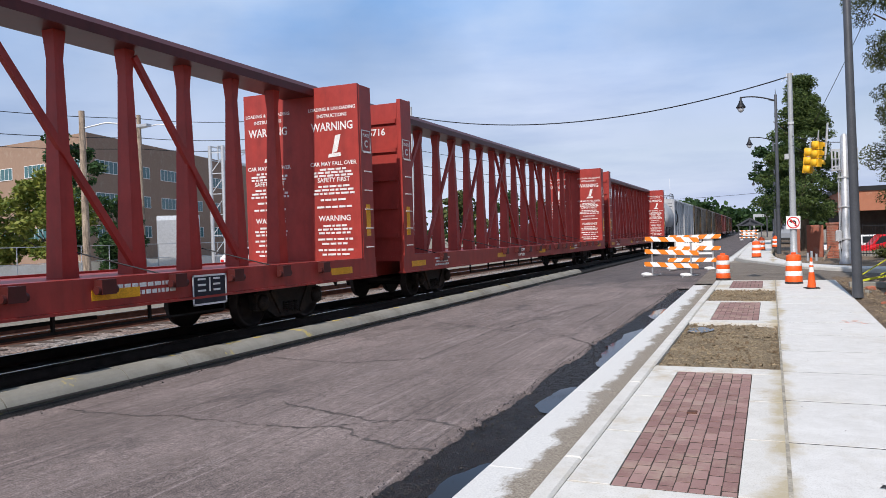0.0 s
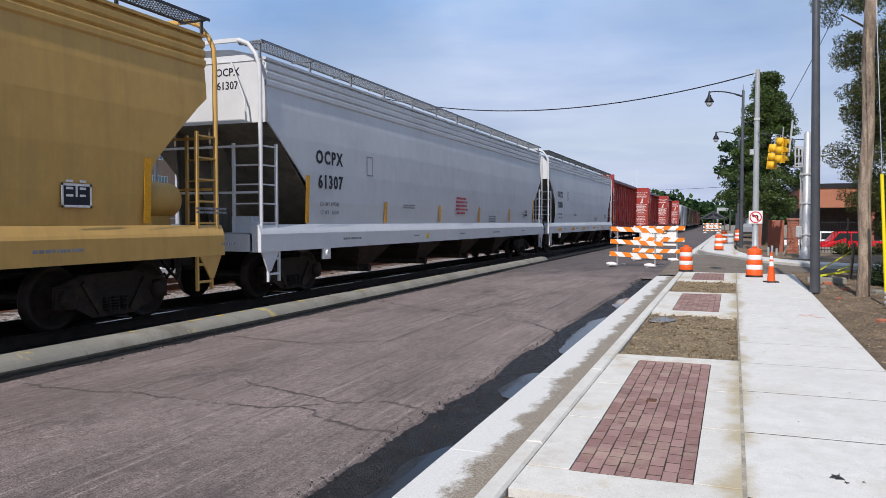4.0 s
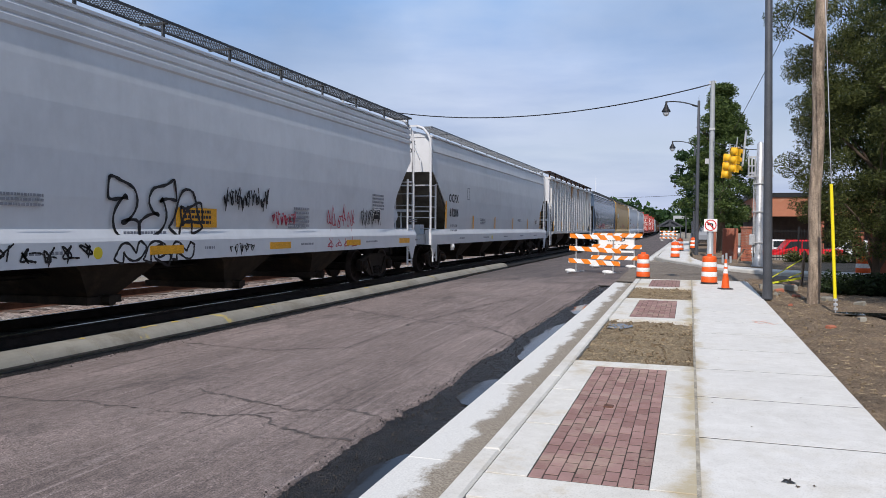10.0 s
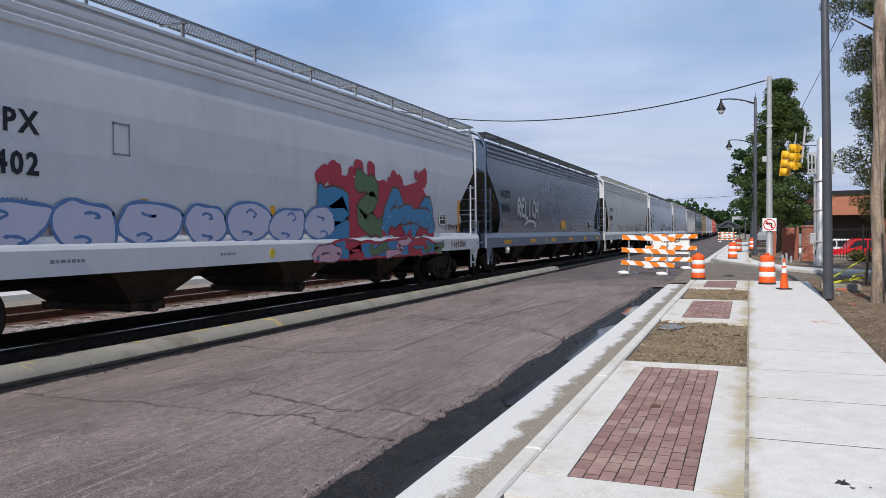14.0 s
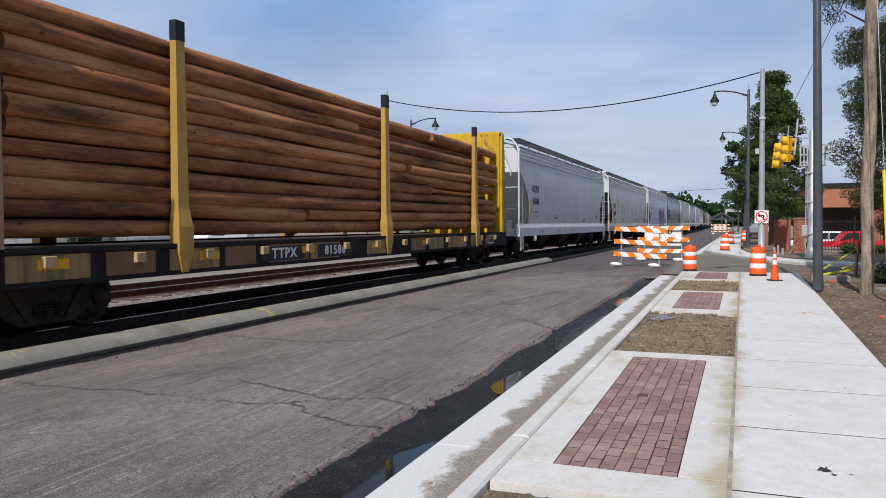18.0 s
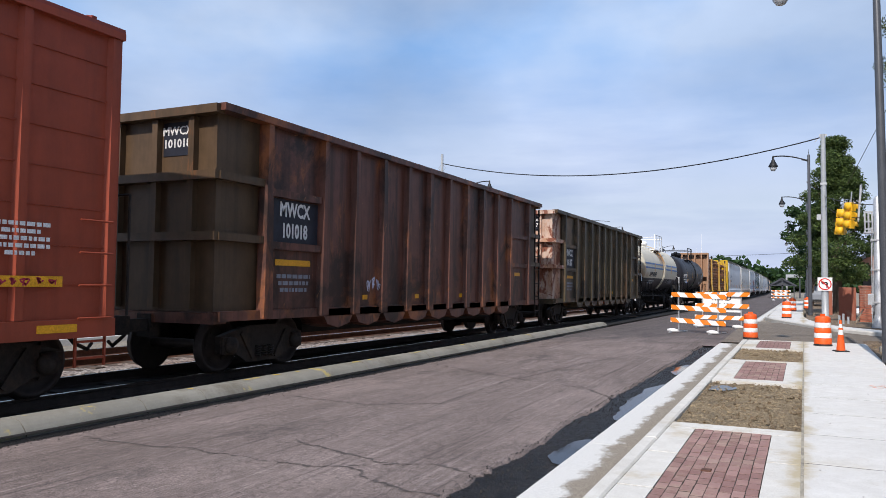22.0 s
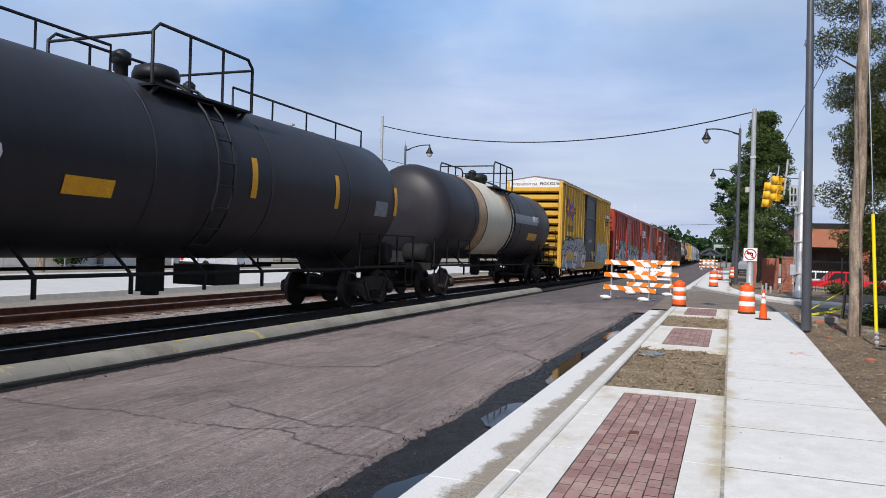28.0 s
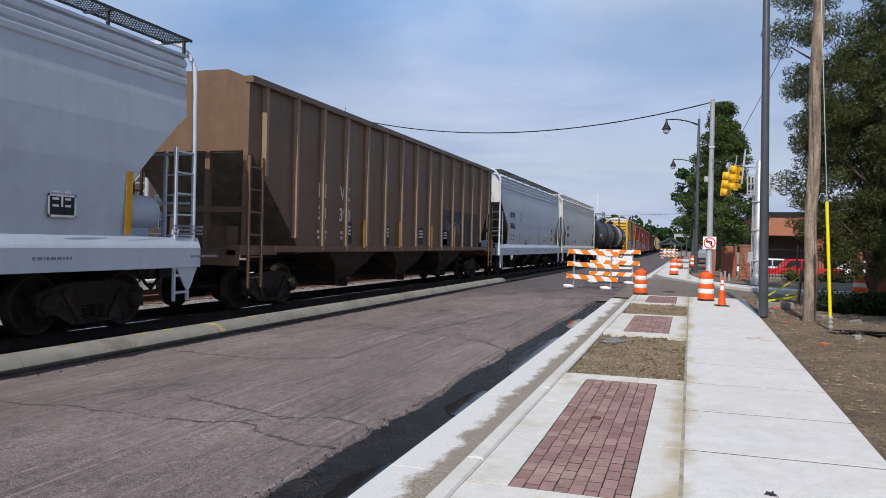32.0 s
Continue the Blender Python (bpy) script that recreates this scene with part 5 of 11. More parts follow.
def rounded_hopper(L, paint, end_paint, label, walkway=None, ridges=True, sill_paint=None, bite=None, under=None):
    """Covered hopper: curved side sheets cut away at the ends, sloped end floors behind them, roof walkways and corner ladders."""
    car = thing("covered_hopper_car", label, "hopper car", group="train cars")
    h = L / 2
    CARS.append(car)
    bite = bite or ROUND_END
    prof = HOP_PROF if ridges else [p for p in HOP_PROF if p[1] < 3.97 or p[1] > 4.35]
    lip = [(x, z) for x, z in prof if 1.42 <= z <= 4.46]
    z_top = bite[-2][0]
    # side sheets, each a plate with its edges cut to the end line
    levels = sorted({z for _, z in lip} | {z for z, _ in bite if 1.42 <= z <= 4.4} | {1.42 + 0.12 * k for k in range(18)})
    side_x = lambda z: between([(q, x) for x, q in lip], z)
    for sx in (-1, 1):
        s = Shape()
        rows = []
        for z in levels:
            e, x = between(bite, z), side_x(z)
            ys = [-h + e] + [-h + 2.0 + (L - 4.0) * k / 5 for k in range(6)] + [h - e]
            rows.append([(sx * x, y, z) for y in ys] + [(sx * (x - 0.03), y, z) for y in reversed(ys)])
        s.loft(rows, True, True)
        part("side_sheet", s, paint, car)
    s = Shape()
    top = [(x, z) for x, z in prof if z >= 4.44]
    ring = [(1.44, 4.40)] + top + [(-x, z) for x, z in reversed(top[:-1])] + [(-1.44, 4.40)]
    s.loft([[(x, y, z) for x, z in ring] for y in (-h + 0.34, h - 0.34)])
    part("roof", s, paint, car)
    for sx in (-1, 1):
        s = Shape()
        s.box(sx * 1.43, sx * 1.50, -h + 0.34, h - 0.34, 4.405, 4.45)
        part("eave", s, paint, car)
        s = Shape()
        s.loft([[(sx * x, y, z) for x, z in ((1.36, 0.97), (1.60, 0.97), (1.60, 1.30), (1.585, 1.345), (1.53, 1.47), (1.36, 1.44))] for y in (-h, h)])
        part("side_sill", s, sill_paint or paint, car)
    for sy in (-1, 1):
        e = Shape()
        pr = [(side_x(z) - 0.034, z) for z in (z_top, 3.75, 3.93, 4.1, 4.3, 4.40)] + [(0.75, 4.60), (0.0, 4.64)]
        e.poly([(x, sy * (h - 0.37), z) for x, z in pr + [(-x, z) for x, z in reversed(pr[:-1])]], (0, sy * 0.012, 0))
        part("end_sheet", e, end_paint, car)
        e = Shape()
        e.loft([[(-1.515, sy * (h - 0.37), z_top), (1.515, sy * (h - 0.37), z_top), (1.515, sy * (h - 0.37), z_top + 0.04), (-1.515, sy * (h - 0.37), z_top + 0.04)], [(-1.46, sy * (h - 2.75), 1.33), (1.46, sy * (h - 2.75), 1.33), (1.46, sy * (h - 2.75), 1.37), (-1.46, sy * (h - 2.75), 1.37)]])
        # default paint carries grime plus the shade beneath the overhanging end
        part("slope_sheet", e, under or P_GRIMESHADE, car)
        s = Shape()
        s.box(-1.40, 1.40, sy * h - 0.10 * (sy > 0), sy * h + 0.10 * (sy < 0), 0.98, 1.30)
        s.box(-1.36, 1.36, sy * (h - 1.9), sy * (h - 0.1), 1.24, 1.30)
        part("end_sill", s, sill_paint or paint, car)
        # post under the slope, brake gear on the end platform
        s = Shape()
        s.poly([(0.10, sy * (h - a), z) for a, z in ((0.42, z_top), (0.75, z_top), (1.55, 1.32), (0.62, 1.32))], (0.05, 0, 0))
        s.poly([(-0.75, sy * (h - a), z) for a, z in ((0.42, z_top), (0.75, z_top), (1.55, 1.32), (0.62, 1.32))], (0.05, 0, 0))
        part("end_web", s, under or P_GRIMESHADE, car)
        s = Shape()
        if sy > 0:
            s.lathe([(0.10, -0.42), (0.25, -0.36), (0.27, -0.3), (0.27, 0.3), (0.25, 0.36), (0.10, 0.42)], 16, Matrix.Translation((0.95, sy * (h - 0.95), 1.86)) @ Matrix.Rotation(math.pi / 2, 4, "X"))
            s.box(0.85, 1.05, sy * (h - 1.2), sy * (h - 0.7), 1.30, 1.62)
        else:
            s.box(0.55, 1.0, sy * (h - 0.95), sy * (h - 0.55), 1.31, 1.62)
            s.rod([(0.4, sy * (h - 0.3), 1.3), (0.4, sy * (h - 0.3), 2.0)], 0.03, 6)
        part("brake_reservoir", s, sill_paint or paint, car)
        for z in (2.04, 2.86):
            s = Shape()
            s.beam((-1.45, sy * (h - 0.14), z), (1.45, sy * (h - 0.14), z), 0.04)
            part("end_bar", s, end_paint, car)
        s = Shape()
        s.beam((-1.02, sy * (h - 0.16), 4.74), (1.02, sy * (h - 0.16), 4.74), 0.06, 0.07)
        part("crossover_bar", s, end_paint, car)
        for sx in (-1, 1):
            s = Shape()
            s.rod([(sx * 1.52, sy * (h - 0.12), 1.3), (sx * 1.52, sy * (h - 0.12), 3.95), (sx * 1.50, sy * (h - 0.12), 4.28), (sx * 1.42, sy * (h - 0.14), 4.46), (sx * 1.24, sy * (h - 0.15), 4.66), (sx * 1.02, sy * (h - 0.16), 4.74)], 0.042, 8)
            part("corner_post", s, end_paint, car)
            s = Shape()
            s.beam((sx * 1.53, sy * (h - 0.62), 1.34), (sx * 1.53, sy * (h - 0.62), 2.92), 0.05)
            for k in range(5):
                s.beam((sx * 1.53, sy * (h - 0.12), 1.50 + 0.34 * k), (sx * 1.53, sy * (h - 0.62), 1.50 + 0.34 * k), 0.026)
            part("corner_ladder", s, end_paint, car)
            s = Shape()
            s.beam((sx * 0.92, sy * (h - 0.12), 1.34), (sx * 0.92, sy * (h - 0.12), 2.92), 0.05)
            for k in range(5):
                s.beam((sx * 1.50, sy * (h - 0.10), 1.50 + 0.34 * k), (sx * 0.92, sy * (h - 0.10), 1.50 + 0.34 * k), 0.026)
            part("end_ladder", s, end_paint, car)
            s = Shape()
            s.poly([(sx * 1.58, sy * (h - a), z) for a, z in ((0.06, 0.975), (0.62, 0.975), (0.36, 0.60), (0.26, 0.60))], (-sx * 0.03, 0, 0))
            rung_ladder(s, sx * 1.55, sy * (h - 0.30), sy * (h - 0.66), 0.40, 0.98, 2, 0.045, 0.04)
            part("stirrup_step", s, sill_paint or paint, car)
        if sy < 0:
            s = Shape()
            s.rod([(0.75, sy * (h - 0.30), 4.4), (1.12, sy * (h - 0.20), 3.7), (1.18, sy * (h - 0.16), 3.3)], 0.02, 5)
            part("end_brace", s, end_paint, car)
    # open grating walkways on brackets along the roof edges
    wmat = walkway or M_DARKGRATE
    for sx in (-1, 1):
        s = Shape()
        for k in range(11):
            s.beam((sx * (1.0 + 0.048 * k), -h + 0.2, 4.71), (sx * (1.0 + 0.048 * k), h - 0.2, 4.71), 0.007, 0.009)
        n = int(L / 0.085)
        for k in range(n + 1):
            y = -h + 0.2 + (L - 0.4) * k / n
            s.beam((sx * 1.0, y, 4.713), (sx * 1.48, y, 4.713), 0.007, 0.009)
        part("walkway", s, wmat, car)
        s = Shape()
        nb = max(6, round(L / 1.9))
        for k in range(nb + 1):
            y = -h + 0.3 + (L - 0.6) * k / nb
            s.beam((sx * 1.40, y, 4.72), (sx * 1.40, y, 4.42), 0.055, 0.03)
            s.beam((sx * 1.47, y, 4.69), (sx * 0.95, y, 4.69), 0.07, 0.02)
        s.beam((sx * 1.49, -h + 0.2, 4.71), (sx * 1.49, h - 0.2, 4.71), 0.02, 0.045)
        s.beam((sx * 0.99, -h + 0.2, 4.71), (sx * 0.99, h - 0.2, 4.71), 0.02, 0.04)
        part("walkway_bracket", s, wmat, car)
    s = Shape()
    s.box(-0.35, 0.35, -h + 1.2, h - 1.2, 4.62, 4.78)
    part("hatch_cover", s, paint, car)
    chutes(car, h, 4 if L > 20.5 else 3)
    running_gear(car, h, 1.95)
    return car, h


def chutes(car, h, n):
    for k in range(n):
        c = -h + 3.6 + (2 * h - 7.2) * (k + 0.5) / n
        s = Shape()
        a, b = (2 * h - 7.2) / n * 0.40, 0.62
        s.loft([[(-1.33, c - a, 1.31), (1.33, c - a, 1.31), (1.33, c + a, 1.31), (-1.33, c + a, 1.31)], [(-1.22, c - a * 0.55, 0.86), (1.22, c - a * 0.55, 0.86), (1.22, c + a * 0.55, 0.86), (-1.22, c + a * 0.55, 0.86)], [(-0.9, c - b * 0.5, 0.42), (0.9, c - b * 0.5, 0.42), (0.9, c + b * 0.5, 0.42), (-0.9, c + b * 0.5, 0.42)]])
        s.box(-0.95, 0.95, c - b * 0.6, c + b * 0.6, 0.30, 0.42)
        s.rod([(-1.05, c, 0.36), (1.1, c, 0.36)], 0.09, 8)
        part("discharge_chute", s, M_CHUTE, car)
    s = Shape()
    s.box(-0.25, 0.25, -h + 0.3, h - 0.3, 0.72, 0.98)
    s.rod([(0.55, -h + 2.0, 0.80), (0.55, h - 2.0, 0.80)], 0.03, 6)
    part("centre_sill", s, M_UNDER, car)


def ribbed_hopper(L, paint, end_paint, label, ribs=19, rib_paint=None, walkway=None):
    """Covered hopper with outside posts and flat side sheets."""
    car = thing("ribbed_hopper_car", label, "hopper car", group="train cars")
    CARS.append(car)
    h, cut, z_end = L / 2, 2.15, 3.1
    s = Shape()
    rings = []
    for y, zb in ((-h + 0.4, z_end), (-h + 0.4 + cut, 1.2), (h - 0.4 - cut, 1.2), (h - 0.4, z_end)):
        rings.append([(1.44, y, zb), (1.44, y, 4.40), (0.9, y, 4.62), (-0.9, y, 4.62), (-1.44, y, 4.40), (-1.44, y, zb)])
    s.loft(rings)
    part("body", s, paint, car)
    for sx in (-1, 1):
        for k in range(ribs):
            y = -h + 0.9 + (L - 1.8) * k / (ribs - 1)
            d = min(y + h - 0.4, h - 0.4 - y)
            zb = max(1.24, z_end - d * (z_end - 1.2) / cut) if d < cut else 1.24
            r = Shape()
            r.loft([[(sx * 1.43, y - 0.075, z), (sx * 1.535, y - 0.045, z), (sx * 1.535, y + 0.045, z), (sx * 1.43, y + 0.075, z)] for z in (zb, 4.36)])
            part("side_post", r, rib_paint or paint, car)
        r = Shape()
        r.box(sx * 1.36, sx * 1.53, -h + 1.3, h - 1.3, 1.22, 1.34).box(sx * 1.36, sx * 1.55, -h + 0.3, h - 0.3, 4.34, 4.46)
        r.box(sx * 1.2, sx * 1.50, -h, -h + 1.4, 1.16, 1.34).box(sx * 1.2, sx * 1.50, h - 1.4, h, 1.16, 1.34)
        part("side_sill", r, paint, car)
    for sy in (-1, 1):
        e = Shape()
        e.poly([(x, sy * (h - 0.39), z) for x, z in ((1.44, z_end), (1.44, 4.4), (0.9, 4.62), (-0.9, 4.62), (-1.44, 4.4), (-1.44, z_end))], (0, sy * 0.01, 0))
        part("end_sheet", e, end_paint, car)
        for x in (-1.4, -0.5, 0.5, 1.4):
            e = Shape()
            e.beam((x, sy * (h - 0.32), 1.1), (x, sy * (h - 0.38), 4.4 if abs(x) > 1 else z_end), 0.11)
            part("end_brace", e, end_paint, car)
        e = Shape()
        e.beam((-1.4, sy * (h - 0.3), 2.0), (1.4, sy * (h - 0.3), 2.0), 0.10)
        part("end_rail", e, end_paint, car)
        e = Shape()
        e.box(-1.4, 1.4, sy * h - 0.15 * (sy > 0), sy * h + 0.15 * (sy < 0), 0.95, 1.25)
        e.box(-1.3, 1.3, sy * (h - 1.6), sy * (h - 0.1), 1.22, 1.27)
        part("end_sill", e, end_paint, car)
        for sx in (-1, 1):
            e = Shape()
            rung_ladder(e, sx * 1.5, sy * (h - 0.30), sy * (h - 0.78), 0.5, 3.0, 6, 0.05, 0.03)
            part("corner_ladder", e, end_paint, car)
        e = Shape()
        e.lathe([(0.28, 0), (0.3, 0.04), (0.3, 0.6), (0.26, 0.64)], 12, Matrix.Translation((-0.35, sy * (h - 0.8), 1.45)) @ Matrix.Rotation(math.pi / 2, 4, "Y"))
        e.box(0.2, 0.8, sy * (h - 1.0), sy * (h - 0.6), 1.25, 1.7)
        part("brake_gear", e, end_paint, car)
    for sy in (-1, 1):
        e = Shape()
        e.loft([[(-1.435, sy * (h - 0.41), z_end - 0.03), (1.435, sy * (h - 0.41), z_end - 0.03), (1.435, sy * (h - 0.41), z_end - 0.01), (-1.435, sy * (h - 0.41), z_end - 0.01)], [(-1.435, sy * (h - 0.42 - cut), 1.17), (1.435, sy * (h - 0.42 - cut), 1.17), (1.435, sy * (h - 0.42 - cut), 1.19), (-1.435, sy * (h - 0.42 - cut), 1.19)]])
        # grime and end shade both come from this dark paint
        part("slope_sheet", e, P_GRIMESHADE, car)
    w = Shape()
    for sx in (-1, 1):
        for k in range(5):
            w.beam((sx * (0.96 + 0.125 * k), -h + 0.2, 4.78), (sx * (0.96 + 0.125 * k), h - 0.2, 4.78), 0.118, 0.03)
        for k in range(ribs // 2 + 1):
            y = -h + 0.5 + (L - 1.0) * k / (ribs // 2)
            w.beam((sx * 1.44, y, 4.42), (sx * 1.40, y, 4.78), 0.05, 0.09)
    if walkway:
        part("walkway", w, walkway, car)
    chutes(car, h, 3)
    running_gear(car, h, 1.9)
    return car, h


def centre_beam(L, paint, label, posts=17):
    """Centre-beam flatcar: spine truss with flared posts, bulkheads at both ends."""
    car = thing("centre_beam_flatcar", label, "flatcar", group="train cars")
    CARS.append(car)
    h = L / 2
    s = Shape()
    s.box(-1.40, 1.40, -h, h, 1.02, 1.12)
    part("deck", s, paint, car)
    s = Shape()
    s.box(-0.35, 0.35, -h, h, 0.62, 1.015)
    part("centre_sill", s, paint, car)
    for sx in (-1, 1):
        s = Shape()
        s.box(sx * 1.40, sx * 1.52, -h, h, 0.76, 1.16)
        part("side_sill", s, paint, car)
        s = Shape()
        s.box(sx * 1.36, sx * 1.55, -h, h, 0.72, 0.757)
        part("sill_flange", s, paint, car)
    s = Shape()
    s.loft([[(-0.42, y, 4.82), (0.42, y, 4.82), (0.42, y, 4.98), (0.30, y, 5.10), (-0.30, y, 5.10), (-0.42, y, 4.98)] for y in (-h + 0.3, h - 0.3)])
    # darker red puts the shade of the chord's underside into its paint
    part("top_chord", s, P_CBDARK, car)
    n = posts
    ys_ = [-h + 1.62 + (L - 3.24) * k / (n - 1) for k in range(n)]
    for y in ys_:
        s = Shape()
        s.loft([[(-x1, y - a, z), (x1, y - a, z), (x1, y + a, z), (-x1, y + a, z)] for x1, a, z in ((0.17, 0.15, 1.12), (0.15, 0.12, 2.1), (0.09, 0.075, 4.4), (0.12, 0.11, 4.83))])
        part("post", s, paint, car)
    mid = n // 2
    for k in range(0, n - 2):
        if k + 2 <= mid and (mid - k) % 2 == 0:
            a, b = (ys_[k] + 0.08, 1.25, 0.14), (ys_[k + 2] - 0.08, 4.72, 0.11)
        elif k >= mid - 1 and (k - mid + 1) % 2 == 0:
            a, b = (ys_[k] + 0.08, 4.72, 0.11), (ys_[k + 2] - 0.08, 1.25, 0.14)
        else:
            continue
        s = Shape()
        s.beam((a[2], a[0], a[1]), (b[2], b[0], b[1]), 0.11, 0.09, (1, 0, 0))
        part("diagonal", s, paint, car)
    for sy in (-1, 1):
        s = Shape()
        s.box(-1.52, 1.52, sy * (h - 0.62), sy * (h - 0.56), 1.12, 5.0)
        part("bulkhead", s, paint, car)
        s = Shape()
        s.box(-1.42, 1.42, sy * (h - 0.12), sy * (h - 0.04), 1.12, 4.88)
        part("end_plate", s, paint, car)
        for sx in (-1, 1):
            s = Shape()
            s.box(sx * 1.425, sx * 1.53, sy * (h - 0.555), sy * (h - 0.04), 1.12, 4.98)
            part("side_plate", s, paint, car)
        for z in (1.6, 2.3, 3.0, 3.7, 4.4):
            s = Shape()
            s.box(-1.4, 1.4, sy * (h - 0.035), sy * (h + 0.02), z, z + 0.10)
            part("stiffener", s, paint, car)
        for k in range(6):
            s = Shape()
            s.rod([(1.56, sy * (h - 0.46), 1.4 + 0.42 * k), (1.56, sy * (h - 0.14), 1.4 + 0.42 * k)], 0.014, 6)
            part("grab_iron", s, M_WHITEINK, car)
        patch(car, M_REFY, sy * (h - 0.3) - 0.09, sy * (h - 0.3) + 0.09, 1.65, 2.35, 1.535, "reflector")
        s = Shape()
        q = sy * (h - 0.3)
        for b in ((q - .2, q + .2, 3.98, 4.0), (q - .2, q + .2, 3.52, 3.54), (q - .2, q - .18, 3.52, 4.0), (q + .18, q + .2, 3.52, 4.0)):
            s.box(1.531, 1.535, *b)
        part("stencil_square", s, M_WHITEINK, car)
        word("C", 0.22, M_WHITEINK, car, side_at(1.532, q, 3.69), bold=0.02)
        word("PLATE", 0.10, M_WHITEINK, car, side_at(1.532, q, 3.88))
    # winches along the sill, with straps leaning to the posts
    for k in range(1, n, 1):
        y = (ys_[k - 1] + ys_[k]) / 2
        if 3.1 < y + h < 6.6:
            continue
        s = Shape()
        s.box(1.52, 1.66, y - 0.12, y + 0.12, 0.94, 1.14).rod([(1.60, y - 0.17, 1.0), (1.60, y + 0.17, 1.0)], 0.055, 8)
        w = part("winch", s, P_CBDARK, car)
        if k % 2:
            s = Shape()
            s.rod([(1.5, y - 0.25, 1.15), (0.25, y - 0.62, 1.5)], 0.012, 5)
            part("strap_cable", s, M_BLACKMETAL, w)
    for k, y in enumerate([-h + L * f for f in (0.035, 0.3, 0.5, 0.7, 0.94)]):
        patch(car, M_REFY, y - 0.42, y + 0.42, 0.86, 1.0, 1.523, "reflector", "yellow reflector strip")
    bars(car, M_WHITEINK, 1.523, -h + 2.35, 1.02, [(1.0, 0.05), (0.8, 0.05), (0.95, 0.05)], 3)
    bars(car, M_WHITEINK, 1.523, h * 0.45, 1.02, [(1.2, 0.06), (1.0, 0.06)], 5)
    word("LD LMT 225400", 0.13, M_WHITEINK, car, side_at(1.523, -h * 0.22, 1.04), stretch=0.9)
    word("LT WT   60600", 0.13, M_WHITEINK, car, side_at(1.523, -h * 0.22, 0.86), stretch=0.9)
    # stencilled warning on the inner face of the leading bulkhead
    yb = h - 0.625
    for sx in (-1, 1):
        x = sx * 0.86
        word("WARNING", 0.26, M_WHITEINK, car, end_at(x, yb, 4.1), stretch=0.85)
        word("LOADING & UNLOADING", 0.105, M_WHITEINK, car, end_at(x, yb, 4.50))
        word("INSTRUCTIONS", 0.11, M_WHITEINK, car, end_at(x, yb, 4.35))
        word("CAR MAY FALL OVER", 0.125, M_WHITEINK, car, end_at(x, yb, 3.28))
        word("SAFETY FIRST", 0.14, M_WHITEINK, car, end_at(x, yb, 2.92))
        word("WARNING", 0.17, M_WHITEINK, car, end_at(x, yb, 2.06))
        s = Shape()
        s.poly([(x - 0.02 + px, yb - 0.003, 3.5 + pz) for px, pz in ((0, 0), (0.14, 0.05), (0.24, 0.42), (0.10, 0.40))])
        s.poly([(x - 0.12 + px, yb - 0.003, 3.42 + pz) for px, pz in ((0, 0), (0.34, 0.02), (0.32, 0.10), (0.02, 0.08))])
        part("warning_symbol", s, M_WHITEINK, car, "white stencilled tipping car sign")
        rg = random.Random(5 + sx)
        for k, (zz, wd) in enumerate(((3.16, 0.7), (3.09, 1.0), (3.02, 1.0), (2.78, 0.8), (2.70, 1.0), (2.62, 1.05), (2.48, 0.7), (2.32, 0.9), (1.90, 0.6), (1.82, 0.9), (1.74, 0.85), (1.60, 0.9), (1.50, 0.7), (1.36, 0.9), (1.26, 0.7))):
            u = -wd / 2
            s = Shape()
            while u < wd / 2 - 0.03:
                c = rg.uniform(0.06, 0.2)
                s.box(x + u, x + min(u + c, wd / 2), yb - 0.004, yb, zz - 0.022, zz + 0.022)
                u += c + 0.035
            part("stencil_line", s, M_WHITEINK, car)
    s = Shape()
    for sx in (-1, 1):
        s.rod([(sx * 1.1, -5, 0.6), (sx * 1.1, 5, 0.6)], 0.03, 6)
    for k in range(10):
        s.beam((1.3, -h + 5 + k * (L - 10) / 9, 0.74), (1.3, -h + 5 + k * (L - 10) / 9, 0.48), 0.04)
    s.beam((1.3, -h + 5, 0.48), (1.3, h - 5, 0.48), 0.035)
    part("brake_rigging", s, M_UNDER, car)
    running_gear(car, h, 2.75)
    return car, h


